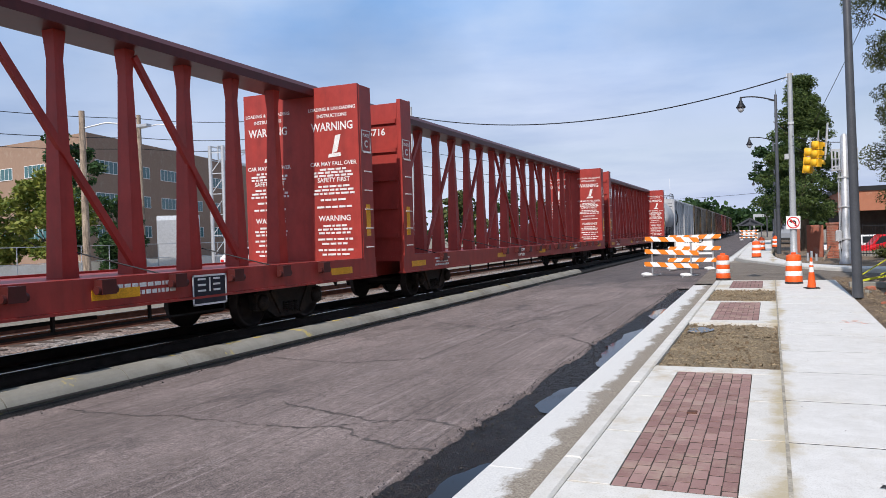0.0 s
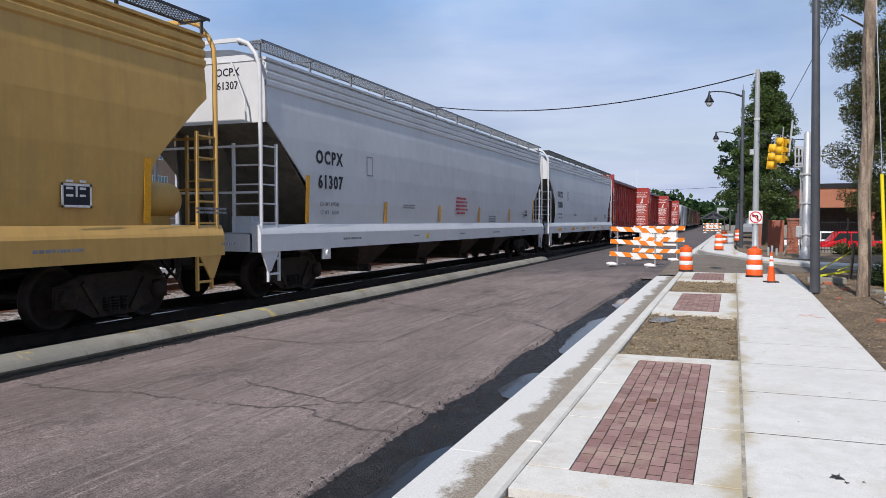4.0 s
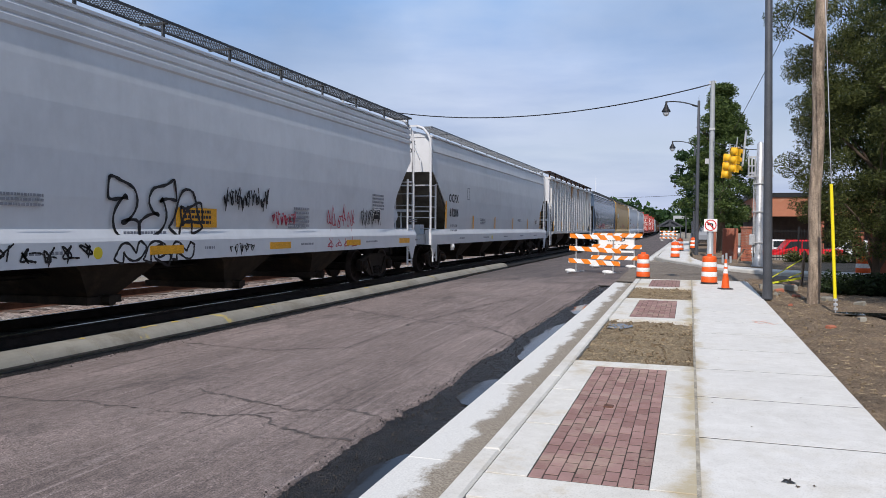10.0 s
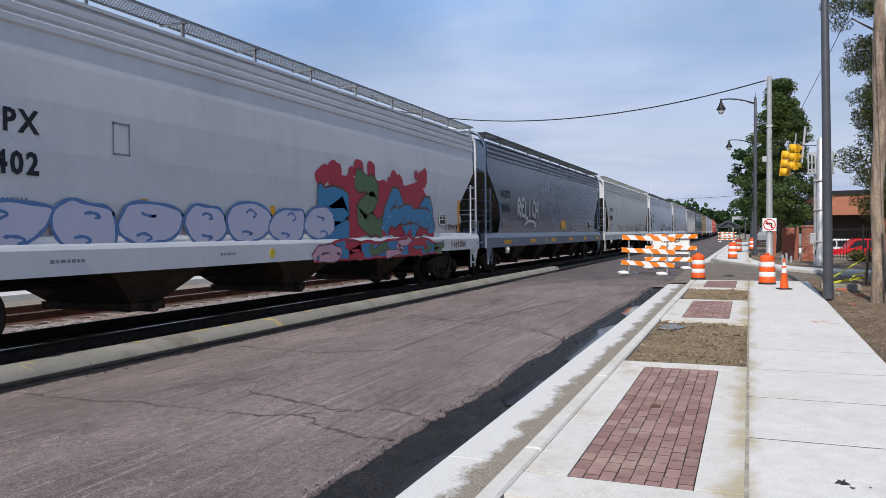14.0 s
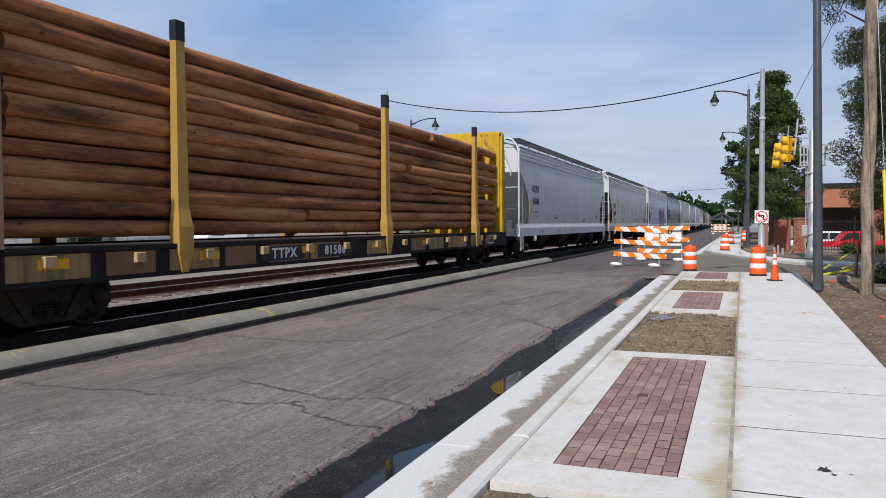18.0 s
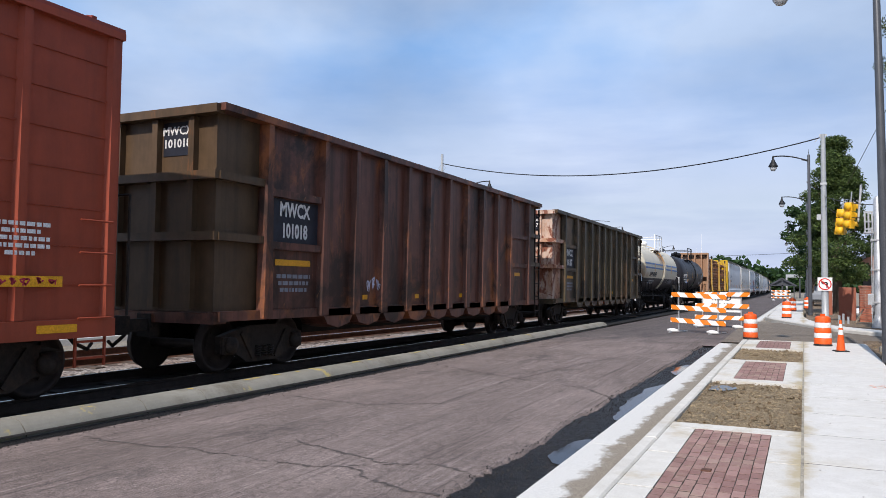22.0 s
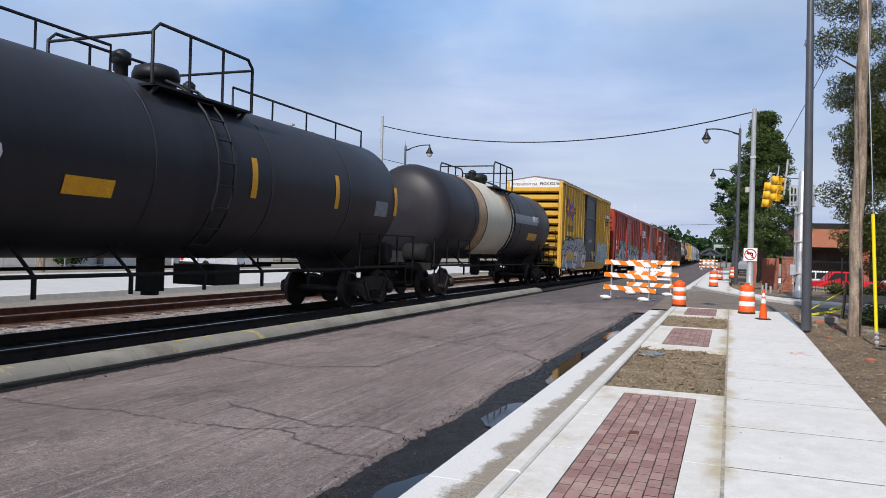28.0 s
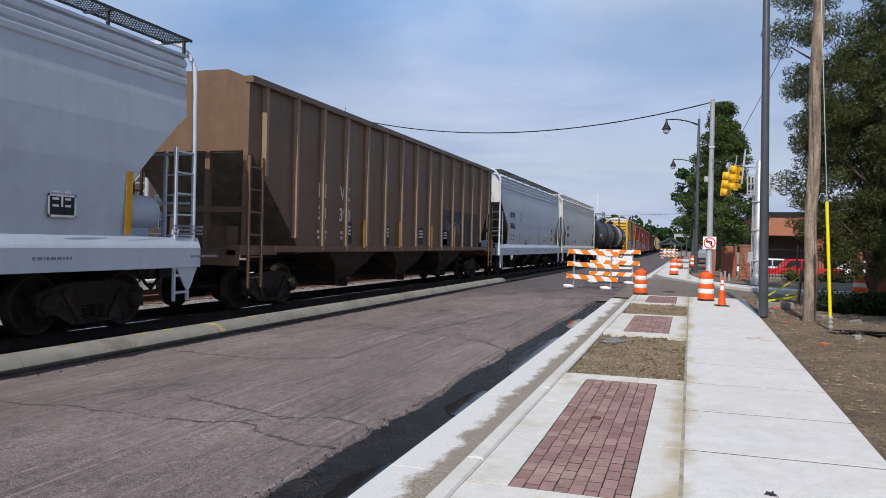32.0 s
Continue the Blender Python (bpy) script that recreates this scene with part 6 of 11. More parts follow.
def tank_car(L, R, paint, label, top=None, rail_paint=None, long_rail=False, deck=0.0):
    """Tank car: round barrel with dished ends, saddles, top platform and rails."""
    car = thing("tank_car", label, "tank car", group="train cars")
    CARS.append(car)
    h = L / 2
    t = h - 0.85
    zc = 1.22 + R
    m = Matrix.Translation((0, 0, zc)) @ Matrix.Rotation(-math.pi / 2, 4, "X")
    prof = [(0.02, -t), (R * 0.45, -t + 0.05), (R * 0.75, -t + 0.17), (R * 0.93, -t + 0.36), (R, -t + 0.62)]
    s = Shape()
    body = prof + [(R, -t + 0.62 + (2 * t - 1.24) * k / 8) for k in range(1, 8)] + [(r, -z) for r, z in reversed(prof)]
    s.lathe(body, 40, m)
    tank = part("tank", s, paint, car)
    if top:
        s = Shape()
        n = 24
        rings = []
        for y in (-t + 0.62, t - 0.62):
            rings.append([((R + 0.006) * math.cos(a), y, zc + (R + 0.006) * math.sin(a)) for a in [radians(-24 + 228 * k / n) for k in range(n + 1)]])
        s.loft(rings, False, False, True)
        part("upper_jacket", s, top, car)
        for sy in (-1, 1):
            s = Shape()
            rings = []
            for r, z in ((R + 0.006, t - 0.62), (R * 0.93 + 0.006, t - 0.355), (R * 0.75 + 0.006, t - 0.165), (R * 0.45 + 0.004, t - 0.042), (0.02, t + 0.008)):
                rings.append([(r * math.cos(a), sy * z, zc + r * math.sin(a)) for a in [radians(-24 + 228 * k / n) for k in range(n + 1)]])
            s.loft(rings, False, False, True)
            part("upper_jacket", s, top, car)
    for k in range(1, 5 if not top else 1):
        y = -t + (2 * t) * k / 5
        s = Shape()
        s.lathe([(R + 0.001, y - 0.03), (R + 0.008, y - 0.03), (R + 0.008, y + 0.03), (R + 0.001, y + 0.03)], 40, m, caps=False)
        part("weld_band", s, top if top else paint, car)
    s = Shape()
    for sy in (-1, 1):
        s.loft([[(-1.0, sy * (h - 2.6), 1.75), (1.0, sy * (h - 2.6), 1.75), (1.0, sy * (h - 1.6), 1.75), (-1.0, sy * (h - 1.6), 1.75)], [(-0.45, sy * (h - 2.9), 0.85), (0.45, sy * (h - 2.9), 0.85), (0.45, sy * (h - 0.2), 0.85), (-0.45, sy * (h - 0.2), 0.85)]])
        s.box(-1.4, 1.4, sy * (h - 0.45), sy * h, 0.98, 1.12)
        s.beam((-1.4, sy * h, 1.0), (1.4, sy * h, 1.0), 0.1, 0.2)
        for sx in (-1, 1):
            s.beam((sx * 1.45, sy * h, 1.05), (sx * 1.45, sy * (h - 3.6), 1.05), 0.06)
            for q in range(4):
                s.beam((sx * 1.45, sy * (h - 0.1 - 1.1 * q), 1.05), (sx * 1.45, sy * (h - 0.1 - 1.1 * q), 1.85), 0.035)
            s.beam((sx * 1.45, sy * h, 1.85), (sx * 1.45, sy * (h - 3.4), 1.85), 0.035)
            s.beam((sx * 1.45, sy * (h - 0.15), 0.5), (sx * 1.45, sy * (h - 0.15), 1.05), 0.04).beam((sx * 1.45, sy * (h - 0.6), 0.5), (sx * 1.45, sy * (h - 0.6), 1.05), 0.04).beam((sx * 1.45, sy * (h - 0.15), 0.52), (sx * 1.45, sy * (h - 0.6), 0.52), 0.04)
    s.rod([(1.2, -h + 3.2, 1.0), (1.2, h - 3.2, 1.0)], 0.035, 6).rod([(-1.2, -h + 3.2, 1.0), (-1.2, h - 3.2, 1.0)], 0.035, 6)
    for k in range(7):
        y = -h + 3.6 + (L - 7.2) * k / 6
        s.beam((1.2, y, 1.0), (0.7, y, 1.45), 0.04).beam((1.2, y, 1.0), (1.2, y, 0.7), 0.05)
    part("underframe", s, M_UNDER, car)
    s = Shape()
    s.box(-0.15, 0.15, -0.2, 0.2, 0.62, 1.3).rod([(0, 0, 0.55), (0, 0, 1.3)], 0.16, 10)
    part("bottom_valve", s, M_UNDER, car)
    s = Shape()
    s.box(-0.5, 0.5, 1.2, 2.0, 0.7, 1.1)
    part("brake_reservoir", s, M_UNDER, car)
    # top platform, fittings and handrails
    zt = zc + R
    rp = rail_paint or M_BLACKMETAL
    for sx in (-1, 1):
        s = Shape()
        s.box(sx * 0.35, sx * 1.15, deck - 1.3, deck + 1.3, zt - 0.26, zt - 0.22)
        s.beam((sx * 1.1, deck - 1.2, zt - 0.24), (sx * 0.8, deck - 1.2, zt - 0.55), 0.05).beam((sx * 1.1, deck + 1.2, zt - 0.24), (sx * 0.8, deck + 1.2, zt - 0.55), 0.05)
        part("top_platform", s, rp, car)
        s = Shape()
        s.rod([(sx * 1.12, deck - 1.35, zt - 0.25), (sx * 1.12, deck - 1.35, zt + 0.58), (sx * 1.12, deck - 1.2, zt + 0.72), (sx * 1.12, deck + 1.2, zt + 0.72), (sx * 1.12, deck + 1.35, zt + 0.58), (sx * 1.12, deck + 1.35, zt - 0.25)], 0.03, 6)
        for y in (deck - 0.45, deck + 0.45):
            s.rod([(sx * 1.12, y, zt - 0.24), (sx * 1.12, y, zt + 0.72)], 0.026, 6)
        part("handrail", s, rp, car)
    for y in (deck - 1.35, deck + 1.35):
        s = Shape()
        s.rod([(-1.12, y, zt + 0.55), (1.12, y, zt + 0.55)], 0.026, 6)
        part("cross_rail", s, rp, car)
    if long_rail:
        for a_, b_ in ((-t + 0.8, -1.6), (1.6, t - 0.8)):
            s = Shape()
            s.rod([(0.5, a_, zt - 0.1), (0.5, a_, zt + 0.32), (0.5, b_, zt + 0.32), (0.5, b_, zt - 0.1)], 0.024, 6)
            for q in range(1, 4):
                y = a_ + (b_ - a_) * q / 4
                s.rod([(0.5, y, zt - 0.1), (0.5, y, zt + 0.32)], 0.02, 6)
            part("top_rail", s, rp, car)
    s = Shape()
    s.lathe([(0.36, zt - 0.1), (0.36, zt + 0.12), (0.42, zt + 0.14), (0.42, zt + 0.24), (0.38, zt + 0.34), (0.15, zt + 0.42)], 18, Matrix.Translation((0, deck, 0)))
    part("manway", s, M_WHITE if top else M_BLACKMETAL, car)
    for x, y, r_, z_ in ((0.1, -0.95, 0.16, 0.38), (-0.2, -0.7, 0.10, 0.3), (0.0, 0.9, 0.12, 0.25)):
        s = Shape()
        s.lathe([(r_ * 0.7, zt - 0.1), (r_ * 0.7, zt + z_ * 0.5), (r_, zt + z_ * 0.55), (r_, zt + z_), (r_ * 0.4, zt + z_ + 0.06)], 12, Matrix.Translation((x, y + deck, 0)))
        part("valve", s, M_BLACKMETAL if not top else M_CHUTE, car)
    s = Shape()
    for sx in (-1, 1):
        for e in (-0.22, 0.22):
            pts = [(sx * (R + 0.12) * math.cos(a), e, zc + (R + 0.12) * math.sin(a)) for a in [radians(-50 + 125 * k / 10) for k in range(11)]]
            s.rod(pts, 0.03, 5)
        for k in range(10):
            a = radians(-50 + 125 * k / 9)
            p = (sx * (R + 0.12) * math.cos(a), zc + (R + 0.12) * math.sin(a))
            s.rod([(p[0], -0.22, p[1]), (p[0], 0.22, p[1])], 0.018, 5)
    part("side_ladder", s, rp if not top else top, car)
    for sy in (-1, 1):
        s = Shape()
        s.lathe([(0.24, 0), (0.3, 0.05), (0.3, 0.75), (0.24, 0.8)], 14, Matrix.Translation((0.2, sy * (h - 0.75), 1.4)) @ Matrix.Rotation(math.pi / 2, 4, "Y"))
        part("brake_cylinder", s, M_UNDER, car)
    running_gear(car, h, 1.75)
    return car, h, R, zc


def on_tank(R, zc, y, a):
    """A place on the barrel at a degrees above its middle line, facing out, reading forward."""
    c, s_ = math.cos(radians(a)), math.sin(radians(a))
    return Matrix(((0, -s_, c, (R + 0.008) * c), (1, 0, 0, y), (0, c, s_, zc + (R + 0.008) * s_), (0, 0, 0, 1)))


def tank_patch(car, R, zc, y0, y1, a0, a1, material, name="marking", off=0.008, label=""):
    s = Shape()
    n = max(2, int(abs(a1 - a0) / 6) + 1)
    pts = [[((R + off) * math.cos(radians(a0 + (a1 - a0) * k / n)), y, zc + (R + off) * math.sin(radians(a0 + (a1 - a0) * k / n))) for k in range(n + 1)] for y in (y0, y1)]
    s.loft(pts, False, False, True)
    return part(name, s, material, car, label)


def boxcar(L, paint, label, top=4.62, posts=14, door=None, door_at=(-1.6, 1.6), roof=None, seams=None, door_paint=None):
    """Boxcar: side posts and sheets, sliding door with rails, ribbed ends, low gable roof."""
    car = thing("boxcar", label, "boxcar", group="train cars")
    CARS.append(car)
    h = L / 2
    s = Shape()
    s.loft([[(1.46, y, 1.0), (1.46, y, top - 0.22), (0, y, top), (-1.46, y, top - 0.22), (-1.46, y, 1.0)] for y in (-h + 0.25, h - 0.25)])
    part("body", s, paint, car)
    s = Shape()
    s.loft([[(1.55, y, top - 0.25), (1.55, y, top - 0.19), (0, y, top + 0.035), (-1.55, y, top - 0.19), (-1.55, y, top - 0.25), (0, y, top - 0.02)] for y in (-h + 0.18, h - 0.18)])
    for k in range(int(L / 1.15)):
        y = -h + 0.6 + k * 1.15
        s.beam((1.5, y, top - 0.16), (0, y, top + 0.06), 0.07, 0.05).beam((-1.5, y, top - 0.16), (0, y, top + 0.06), 0.07, 0.05)
    part("roof", s, roof or paint, car)
    d0, d1 = door_at
    ys_ = [-h + 0.3 + (L - 0.6) * k / (posts - 1) for k in range(posts)]
    for sx in (-1, 1):
        for y in ys_:
            if d0 - 0.2 < y < d1 + 0.2:
                continue
            r = Shape()
            r.loft([[(sx * 1.455, y - 0.10, z), (sx * 1.53, y - 0.055, z), (sx * 1.53, y + 0.055, z), (sx * 1.455, y + 0.10, z)] for z in (1.045, top - 0.345)])
            part("side_post", r, paint, car)
        for z in seams or [1.0 + (top - 1.25) * k / 8 for k in range(1, 8)]:
            for a, b in ((-h + 0.25, d0), (d1, h - 0.25)):
                r = Shape()
                r.beam((sx * 1.462, a, z), (sx * 1.462, b, z), 0.035 if not seams else 0.06, 0.02 if not seams else 0.05)
                part("sheet_seam", r, paint, car)
        r = Shape()
        r.box(sx * 1.36, sx * 1.535, -h + 0.2, h - 0.2, 0.80, 1.04)
        part("side_sill", r, paint, car)
        r = Shape()
        r.box(sx * 1.44, sx * 1.56, -h + 0.18, h - 0.18, top - 0.34, top - 0.245)
        part("top_rail", r, paint, car)
        r = Shape()
        r.poly([(sx * 1.52, y, z) for y, z in ((-h + 2.6, 0.797), (-h + 3.2, 0.60), (h - 3.2, 0.60), (h - 2.6, 0.797))], (-sx * 0.06, 0, 0))
        part("deep_sill", r, paint, car)
        r = Shape()
        r.box(sx * 1.465, sx * 1.575, d0, d1, 1.06, top - 0.42)
        dr = part("door", r, door_paint or paint, car)
        nr = 15 if not seams or len(seams) < 2 else 4
        for k in range(nr):
            z = 1.2 + (top - 1.75) * k / (nr - 1)
            r = Shape()
            r.loft([[(sx * x, y, z + dz) for x, dz in ((1.574, -0.07), (1.61, -0.035), (1.61, 0.035), (1.574, 0.07))] for y in (d0 + 0.18, d1 - 0.18)])
            part("door_rib", r, door_paint or paint, dr)
        for y in (d0 + 0.07, d1 - 0.07):
            r = Shape()
            r.box(sx * 1.572, sx * 1.62, y - 0.05, y + 0.05, 1.06, top - 0.42)
            part("door_post", r, door_paint or paint, dr)
        for x1, ya, yb, z in ((1.64, d0 - 1.2, d1 + 2.0, 0.985), (1.62, d0 - 1.0, d1 + 2.0, top - 0.415)):
            r = Shape()
            r.box(sx * 1.537, sx * x1, ya, yb, z, z + 0.06)
            part("door_rail", r, paint, car)
    for sy in (-1, 1):
        e = Shape()
        rows_ = []
        for k in range(10):
            z = 1.12 + (top - 1.78) * k / 9
            rows_ += [(z - 0.17, 0.0), (z - 0.09, 0.08), (z + 0.09, 0.08), (z + 0.13, 0.0)]
        e.loft([[(x, sy * (h - 0.25 + d), z) for z, d in rows_] for x in (-1.32, -1.28, 1.28, 1.32)], False, False)
        part("ribbed_end", e, paint, car)
        for sx in (-1, 1):
            e = Shape()
            e.box(sx * 1.34, sx * 1.47, sy * (h - 0.30), sy * (h - 0.16), 0.9, top - 0.25)
            part("corner_post", e, paint, car)
        e = Shape()
        e.box(-1.33, 1.33, sy * (h - 0.3), sy * (h - 0.05), 0.85, 1.05)
        part("end_sill", e, paint, car)
        e = Shape()
        e.poly([(x, sy * (h - 0.24), z) for x, z in ((-1.33, top - 0.5), (1.33, top - 0.5), (1.33, top - 0.22), (0, top - 0.02), (-1.33, top - 0.22))], (0, sy * 0.05, 0))
        part("end_gable", e, paint, car)
        for k in range(5):
            e = Shape()
            e.rod([(0.85, sy * (h - 0.1), 1.2 + 0.42 * k), (1.3, sy * (h - 0.1), 1.2 + 0.42 * k)], 0.014, 5)
            part("rung", e, M_TRUCK, car)
        e = Shape()
        e.box(-0.7, 0.9, sy * (h - 0.17), sy * (h + 0.25), 1.98, 2.03)
        part("brake_step", e, M_TRUCK, car)
        e = Shape()
        e.rod([(-1.3, sy * (h + 0.2), 2.75), (1.3, sy * (h + 0.2), 2.75)], 0.02, 6).rod([(-1.3, sy * (h + 0.2), 2.75), (-1.3, sy * (h + 0.2), 1.05)], 0.02, 6).rod([(1.3, sy * (h + 0.2), 2.75), (1.3, sy * (h + 0.2), 1.05)], 0.02, 6)
        part("end_railing", e, M_TRUCK, car)
        e = Shape()
        e.bevel_box(0.05, 0.55, -0.12, 0.12, 0, 0.6, 0.03, Matrix.Translation((0, sy * (h - 0.02), 2.05)))
        part("brake_box", e, M_TRUCK, car)
        for k in range(4):
            e = Shape()
            e.rod([(1.56, sy * (h - 0.3), 1.05 + 0.42 * k), (1.56, sy * (h - 0.8), 1.05 + 0.42 * k)], 0.014, 5)
            part("grab_iron", e, paint, car)
        e = Shape()
        rung_ladder(e, 1.46, sy * (h - 0.3), sy * (h - 0.75), 0.42, 0.85, 2, 0.03, 0.03)
        part("stirrup_step", e, paint, car)
    s = Shape()
    s.box(-0.3, 0.3, -h + 0.3, h - 0.3, 0.65, 0.98)
    part("centre_sill", s, M_UNDER, car)
    running_gear(car, h, 1.75)
    return car, h


def gondola(L, paint, label, end_paint, posts=12, front=None):
    """Coal gondola: straight sides between heavy posts, recessed end bays with ledges, scalloped tubs below."""
    car = thing("coal_gondola_car", label, "gondola car", group="train cars")
    CARS.append(car)
    h, top, e = L / 2, 4.30, 1.15
    for sx in (-1, 1):
        s = Shape()
        s.box(sx * 1.36, sx * 1.44, -h + e, h - e, 1.0, top)
        part("side_sheet", s, paint, car)
        for sy in (-1, 1):
            s = Shape()
            s.box(sx * 1.30, sx * 1.36, sy * (h - 0.10), sy * (h - e), 1.05, top)
            part("end_bay_sheet", s, end_paint if sy < 0 else front or paint, car)
            for z in (2.20, 3.18):
                s = Shape()
                s.box(sx * 1.36, sx * 1.52, sy * (h - 0.02), sy * (h - e - 0.02), z, z + 0.13)
                part("ledge", s, end_paint if sy < 0 else front or paint, car)
            s = Shape()
            rung_ladder(s, sx * 1.50, sy * (h - 0.08), sy * (h - 0.52), 0.45, top - 0.1, 8, 0.045, 0.03)
            if sy > 0:
                part("corner_ladder", s, M_TRUCK, car)
        a0, a1 = -h + e + 0.08, -h + e + 1.80
        ys_ = [a0] + [a1 - 2 * a1 * k / (posts - 3) for k in range(posts - 2)] + [-a0]
        for y in ys_:
            r = Shape()
            r.loft([[(sx * 1.43, y - a, z), (sx * 1.57, y - a * 0.7, z), (sx * 1.57, y + a * 0.7, z), (sx * 1.43, y + a, z)] for z, a in ((0.92, 0.17), (2.2, 0.13), (top, 0.10))])
            part("side_post", r, paint, car)
        for ya, yb in zip(ys_[1:-2], ys_[2:-1]):
            r = Shape()
            c, w = (ya + yb) / 2, (yb - ya) / 2 - 0.02
            r.loft([[(sx * x, c + w * q, 1.0 - d) for x in (0.9, 1.5)] + [(sx * 1.5, c + w * q, 1.04), (sx * 0.9, c + w * q, 1.04)] for q, d in ((-1, 0.05), (-0.7, 0.26), (0, 0.34), (0.7, 0.26), (1, 0.05))])
            part("tub", r, paint, car)
        r = Shape()
        r.box(sx * 1.36, sx * 1.60, -h + 0.02, h - 0.02, top - 0.02, top + 0.10)
        part("top_rail", r, paint, car)
        r = Shape()
        r.box(sx * 1.25, sx * 1.50, -h + 0.1, h - 0.1, 0.90, 1.06)
        part("side_sill", r, paint, car)
        for ya, yb in ((ys_[0], ys_[1]), (ys_[-2], ys_[-1])):
            for z in (2.12, 3.05):
                r = Shape()
                r.box(sx * 1.44, sx * 1.53, ya + 0.12, yb - 0.12, z, z + 0.13)
                part("girt", r, paint, car)
    for sy in (-1, 1):
        s = Shape()
        s.box(-1.295, 1.295, sy * (h - 0.12), sy * (h - 0.18), 1.05, top)
        part("end_sheet", s, end_paint if sy < 0 else front or paint, car)
        for z in (2.20, 3.18, top - 0.06):
            s = Shape()
            s.box(-1.50, 1.50, sy * (h - 0.115), sy * (h + 0.08), z, z + 0.14)
            part("end_ledge", s, end_paint if sy < 0 else front or paint, car)
        for x in (-0.75, 0.1, 0.9):
            s = Shape()
            s.box(x - 0.06, x + 0.06, sy * (h - 0.115), sy * (h - 0.0), 1.1, top - 0.07)
            part("end_post", s, end_paint if sy < 0 else front or paint, car)
        s = Shape()
        s.box(-1.45, 1.45, sy * (h - 0.3), sy * h, 0.86, 1.04)
        part("end_sill", s, paint, car)
    s = Shape()
    s.box(-1.35, 1.35, -h + 1.2, h - 1.2, 0.95, 1.0)
    part("floor_plate", s, M_UNDER, car)
    s = Shape()
    s.box(-0.85, 0.85, -h + 3.2, h - 3.2, 0.55, 0.94)
    part("centre_sill", s, M_UNDER, car)
    running_gear(car, h, 1.75)
    return car, h


def log_flat(L, paint, end_paint, label):
    """Bulkhead flatcar carrying pole logs between yellow stakes."""
    car = thing("bulkhead_flatcar", label, "flatcar", group="train cars")
    CARS.append(car)
    h = L / 2
    s = Shape()
    s.box(-1.375, 1.375, -h, h, 1.02, 1.14)
    part("deck", s, paint, car)
    s = Shape()
    s.box(-0.4, 0.4, -h, h, 0.6, 1.015)
    part("centre_sill", s, paint, car)
    for sx in (-1, 1):
        s = Shape()
        s.box(sx * 1.38, sx * 1.53, -h, h, 0.70, 1.18)
        part("side_sill", s, M_UNDER, car)
    for sy in (-1, 1):
        s = Shape()
        bulk, o = (end_paint, 0.30) if sy < 0 else (M_BULKYELLOW, 0.0)
        s.box(-1.45, 1.45, sy * (h - 0.60 - o), sy * (h - 0.545 - o), 1.14, 4.85)
        part("bulkhead", s, bulk, car)
        s = Shape()
        for x in (-1.46, -0.9, -0.3, 0.3, 0.9, 1.46):
            s.loft([[(x - 0.06, sy * (h - 0.54 - o), z), (x + 0.06, sy * (h - 0.54 - o), z), (x + 0.06, sy * (h - 0.54 - o + d), z), (x - 0.06, sy * (h - 0.54 - o + d), z)] for z, d in ((1.14, 0.48 + o), (4.85, 0.16 + 0.8 * o))])
        s.box(-1.5, 1.5, sy * (h - 0.54 - o), sy * (h - 0.36 - 0.2 * o), 4.75, 4.92)
        s.box(-1.4, 1.4, sy * (h - 0.54 - o), sy * (h - 0.40), 2.6, 2.7)
        for sx in (-1, 1):
            s.poly([(sx * 1.56, y, z) for y, z in ((sy * (h - 0.58 - o), 1.145), (sy * (h - 0.06), 1.14), (sy * (h - 0.34), 4.85), (sy * (h - 0.58 - o), 4.85))], (-sx * 0.03, 0, 0))
            for k in range(6):
                s.rod([(sx * 1.60, sy * (h - 0.50), 1.5 + 0.42 * k), (sx * 1.60, sy * (h - 0.20), 1.5 + 0.42 * k)], 0.014, 5)
        part("bulkhead_brace", s, bulk, car)
        patch(car, M_REFY, sy * (h - 0.34) - 0.15, sy * (h - 0.34) + 0.15, 1.3, 1.75, 1.555, "reflector")
    for y in (-h + 4.1, -h + 11.7, -h + 18.6):
        for sx in (-1, 1):
            s = Shape()
            s.loft([[(sx * x0, y - w, z), (sx * x1, y - w, z), (sx * x1, y + w, z), (sx * x0, y + w, z)] for x0, x1, w, z in ((1.42, 1.57, 0.07, 0.72), (1.42, 1.60, 0.17, 1.05), (1.40, 1.60, 0.17, 1.45), (1.40, 1.55, 0.125, 1.75), (1.41, 1.53, 0.10, 4.42))])
            part("stake", s, M_STAKE, car, "yellow steel stake")
            s = Shape()
            s.box(sx * 1.405, sx * 1.535, y - 0.105, y + 0.105, 4.42, 4.74)
            part("stake_tip", s, M_BLACKMETAL, car)
    for text, y in (("TTPX", -h + 7.0), ("81586", -h + 9.0)):
        patch(car, M_INK, y - 0.75, y + 0.75, 0.78, 1.06, 1.532, "number_board", "black number board")
        word(text, 0.27, M_WHITEINK, car, side_at(1.538, y, 0.92), stretch=1.2, bold=0.03, spread=1.15)
    rg = random.Random(19)
    y = -h + 0.9
    while y < h - 1.2:
        w = rg.uniform(0.5, 1.7)
        patch(car, rg.choice((P_FLATTAN, P_FLATTAN, P_FLATBROWN, M_UNDER)), y, min(y + w, h - 0.9), 0.76, 1.10, 1.5305, "sill_panel")
        y += w + rg.uniform(0.05, 0.5)
    for k in range(7):
        y = -h + 1.6 + (L - 3.2) * k / 6
        patch(car, M_REFY, y - 0.25, y + 0.25, 0.90, 1.04, 1.5355, "reflector")
    acid_plate(car, h - 1.9, 0.95, 1.537, 0.5)
    s = Shape()
    s.box(1.38, 1.56, -h + 0.05, h - 0.05, 1.12, 1.185)
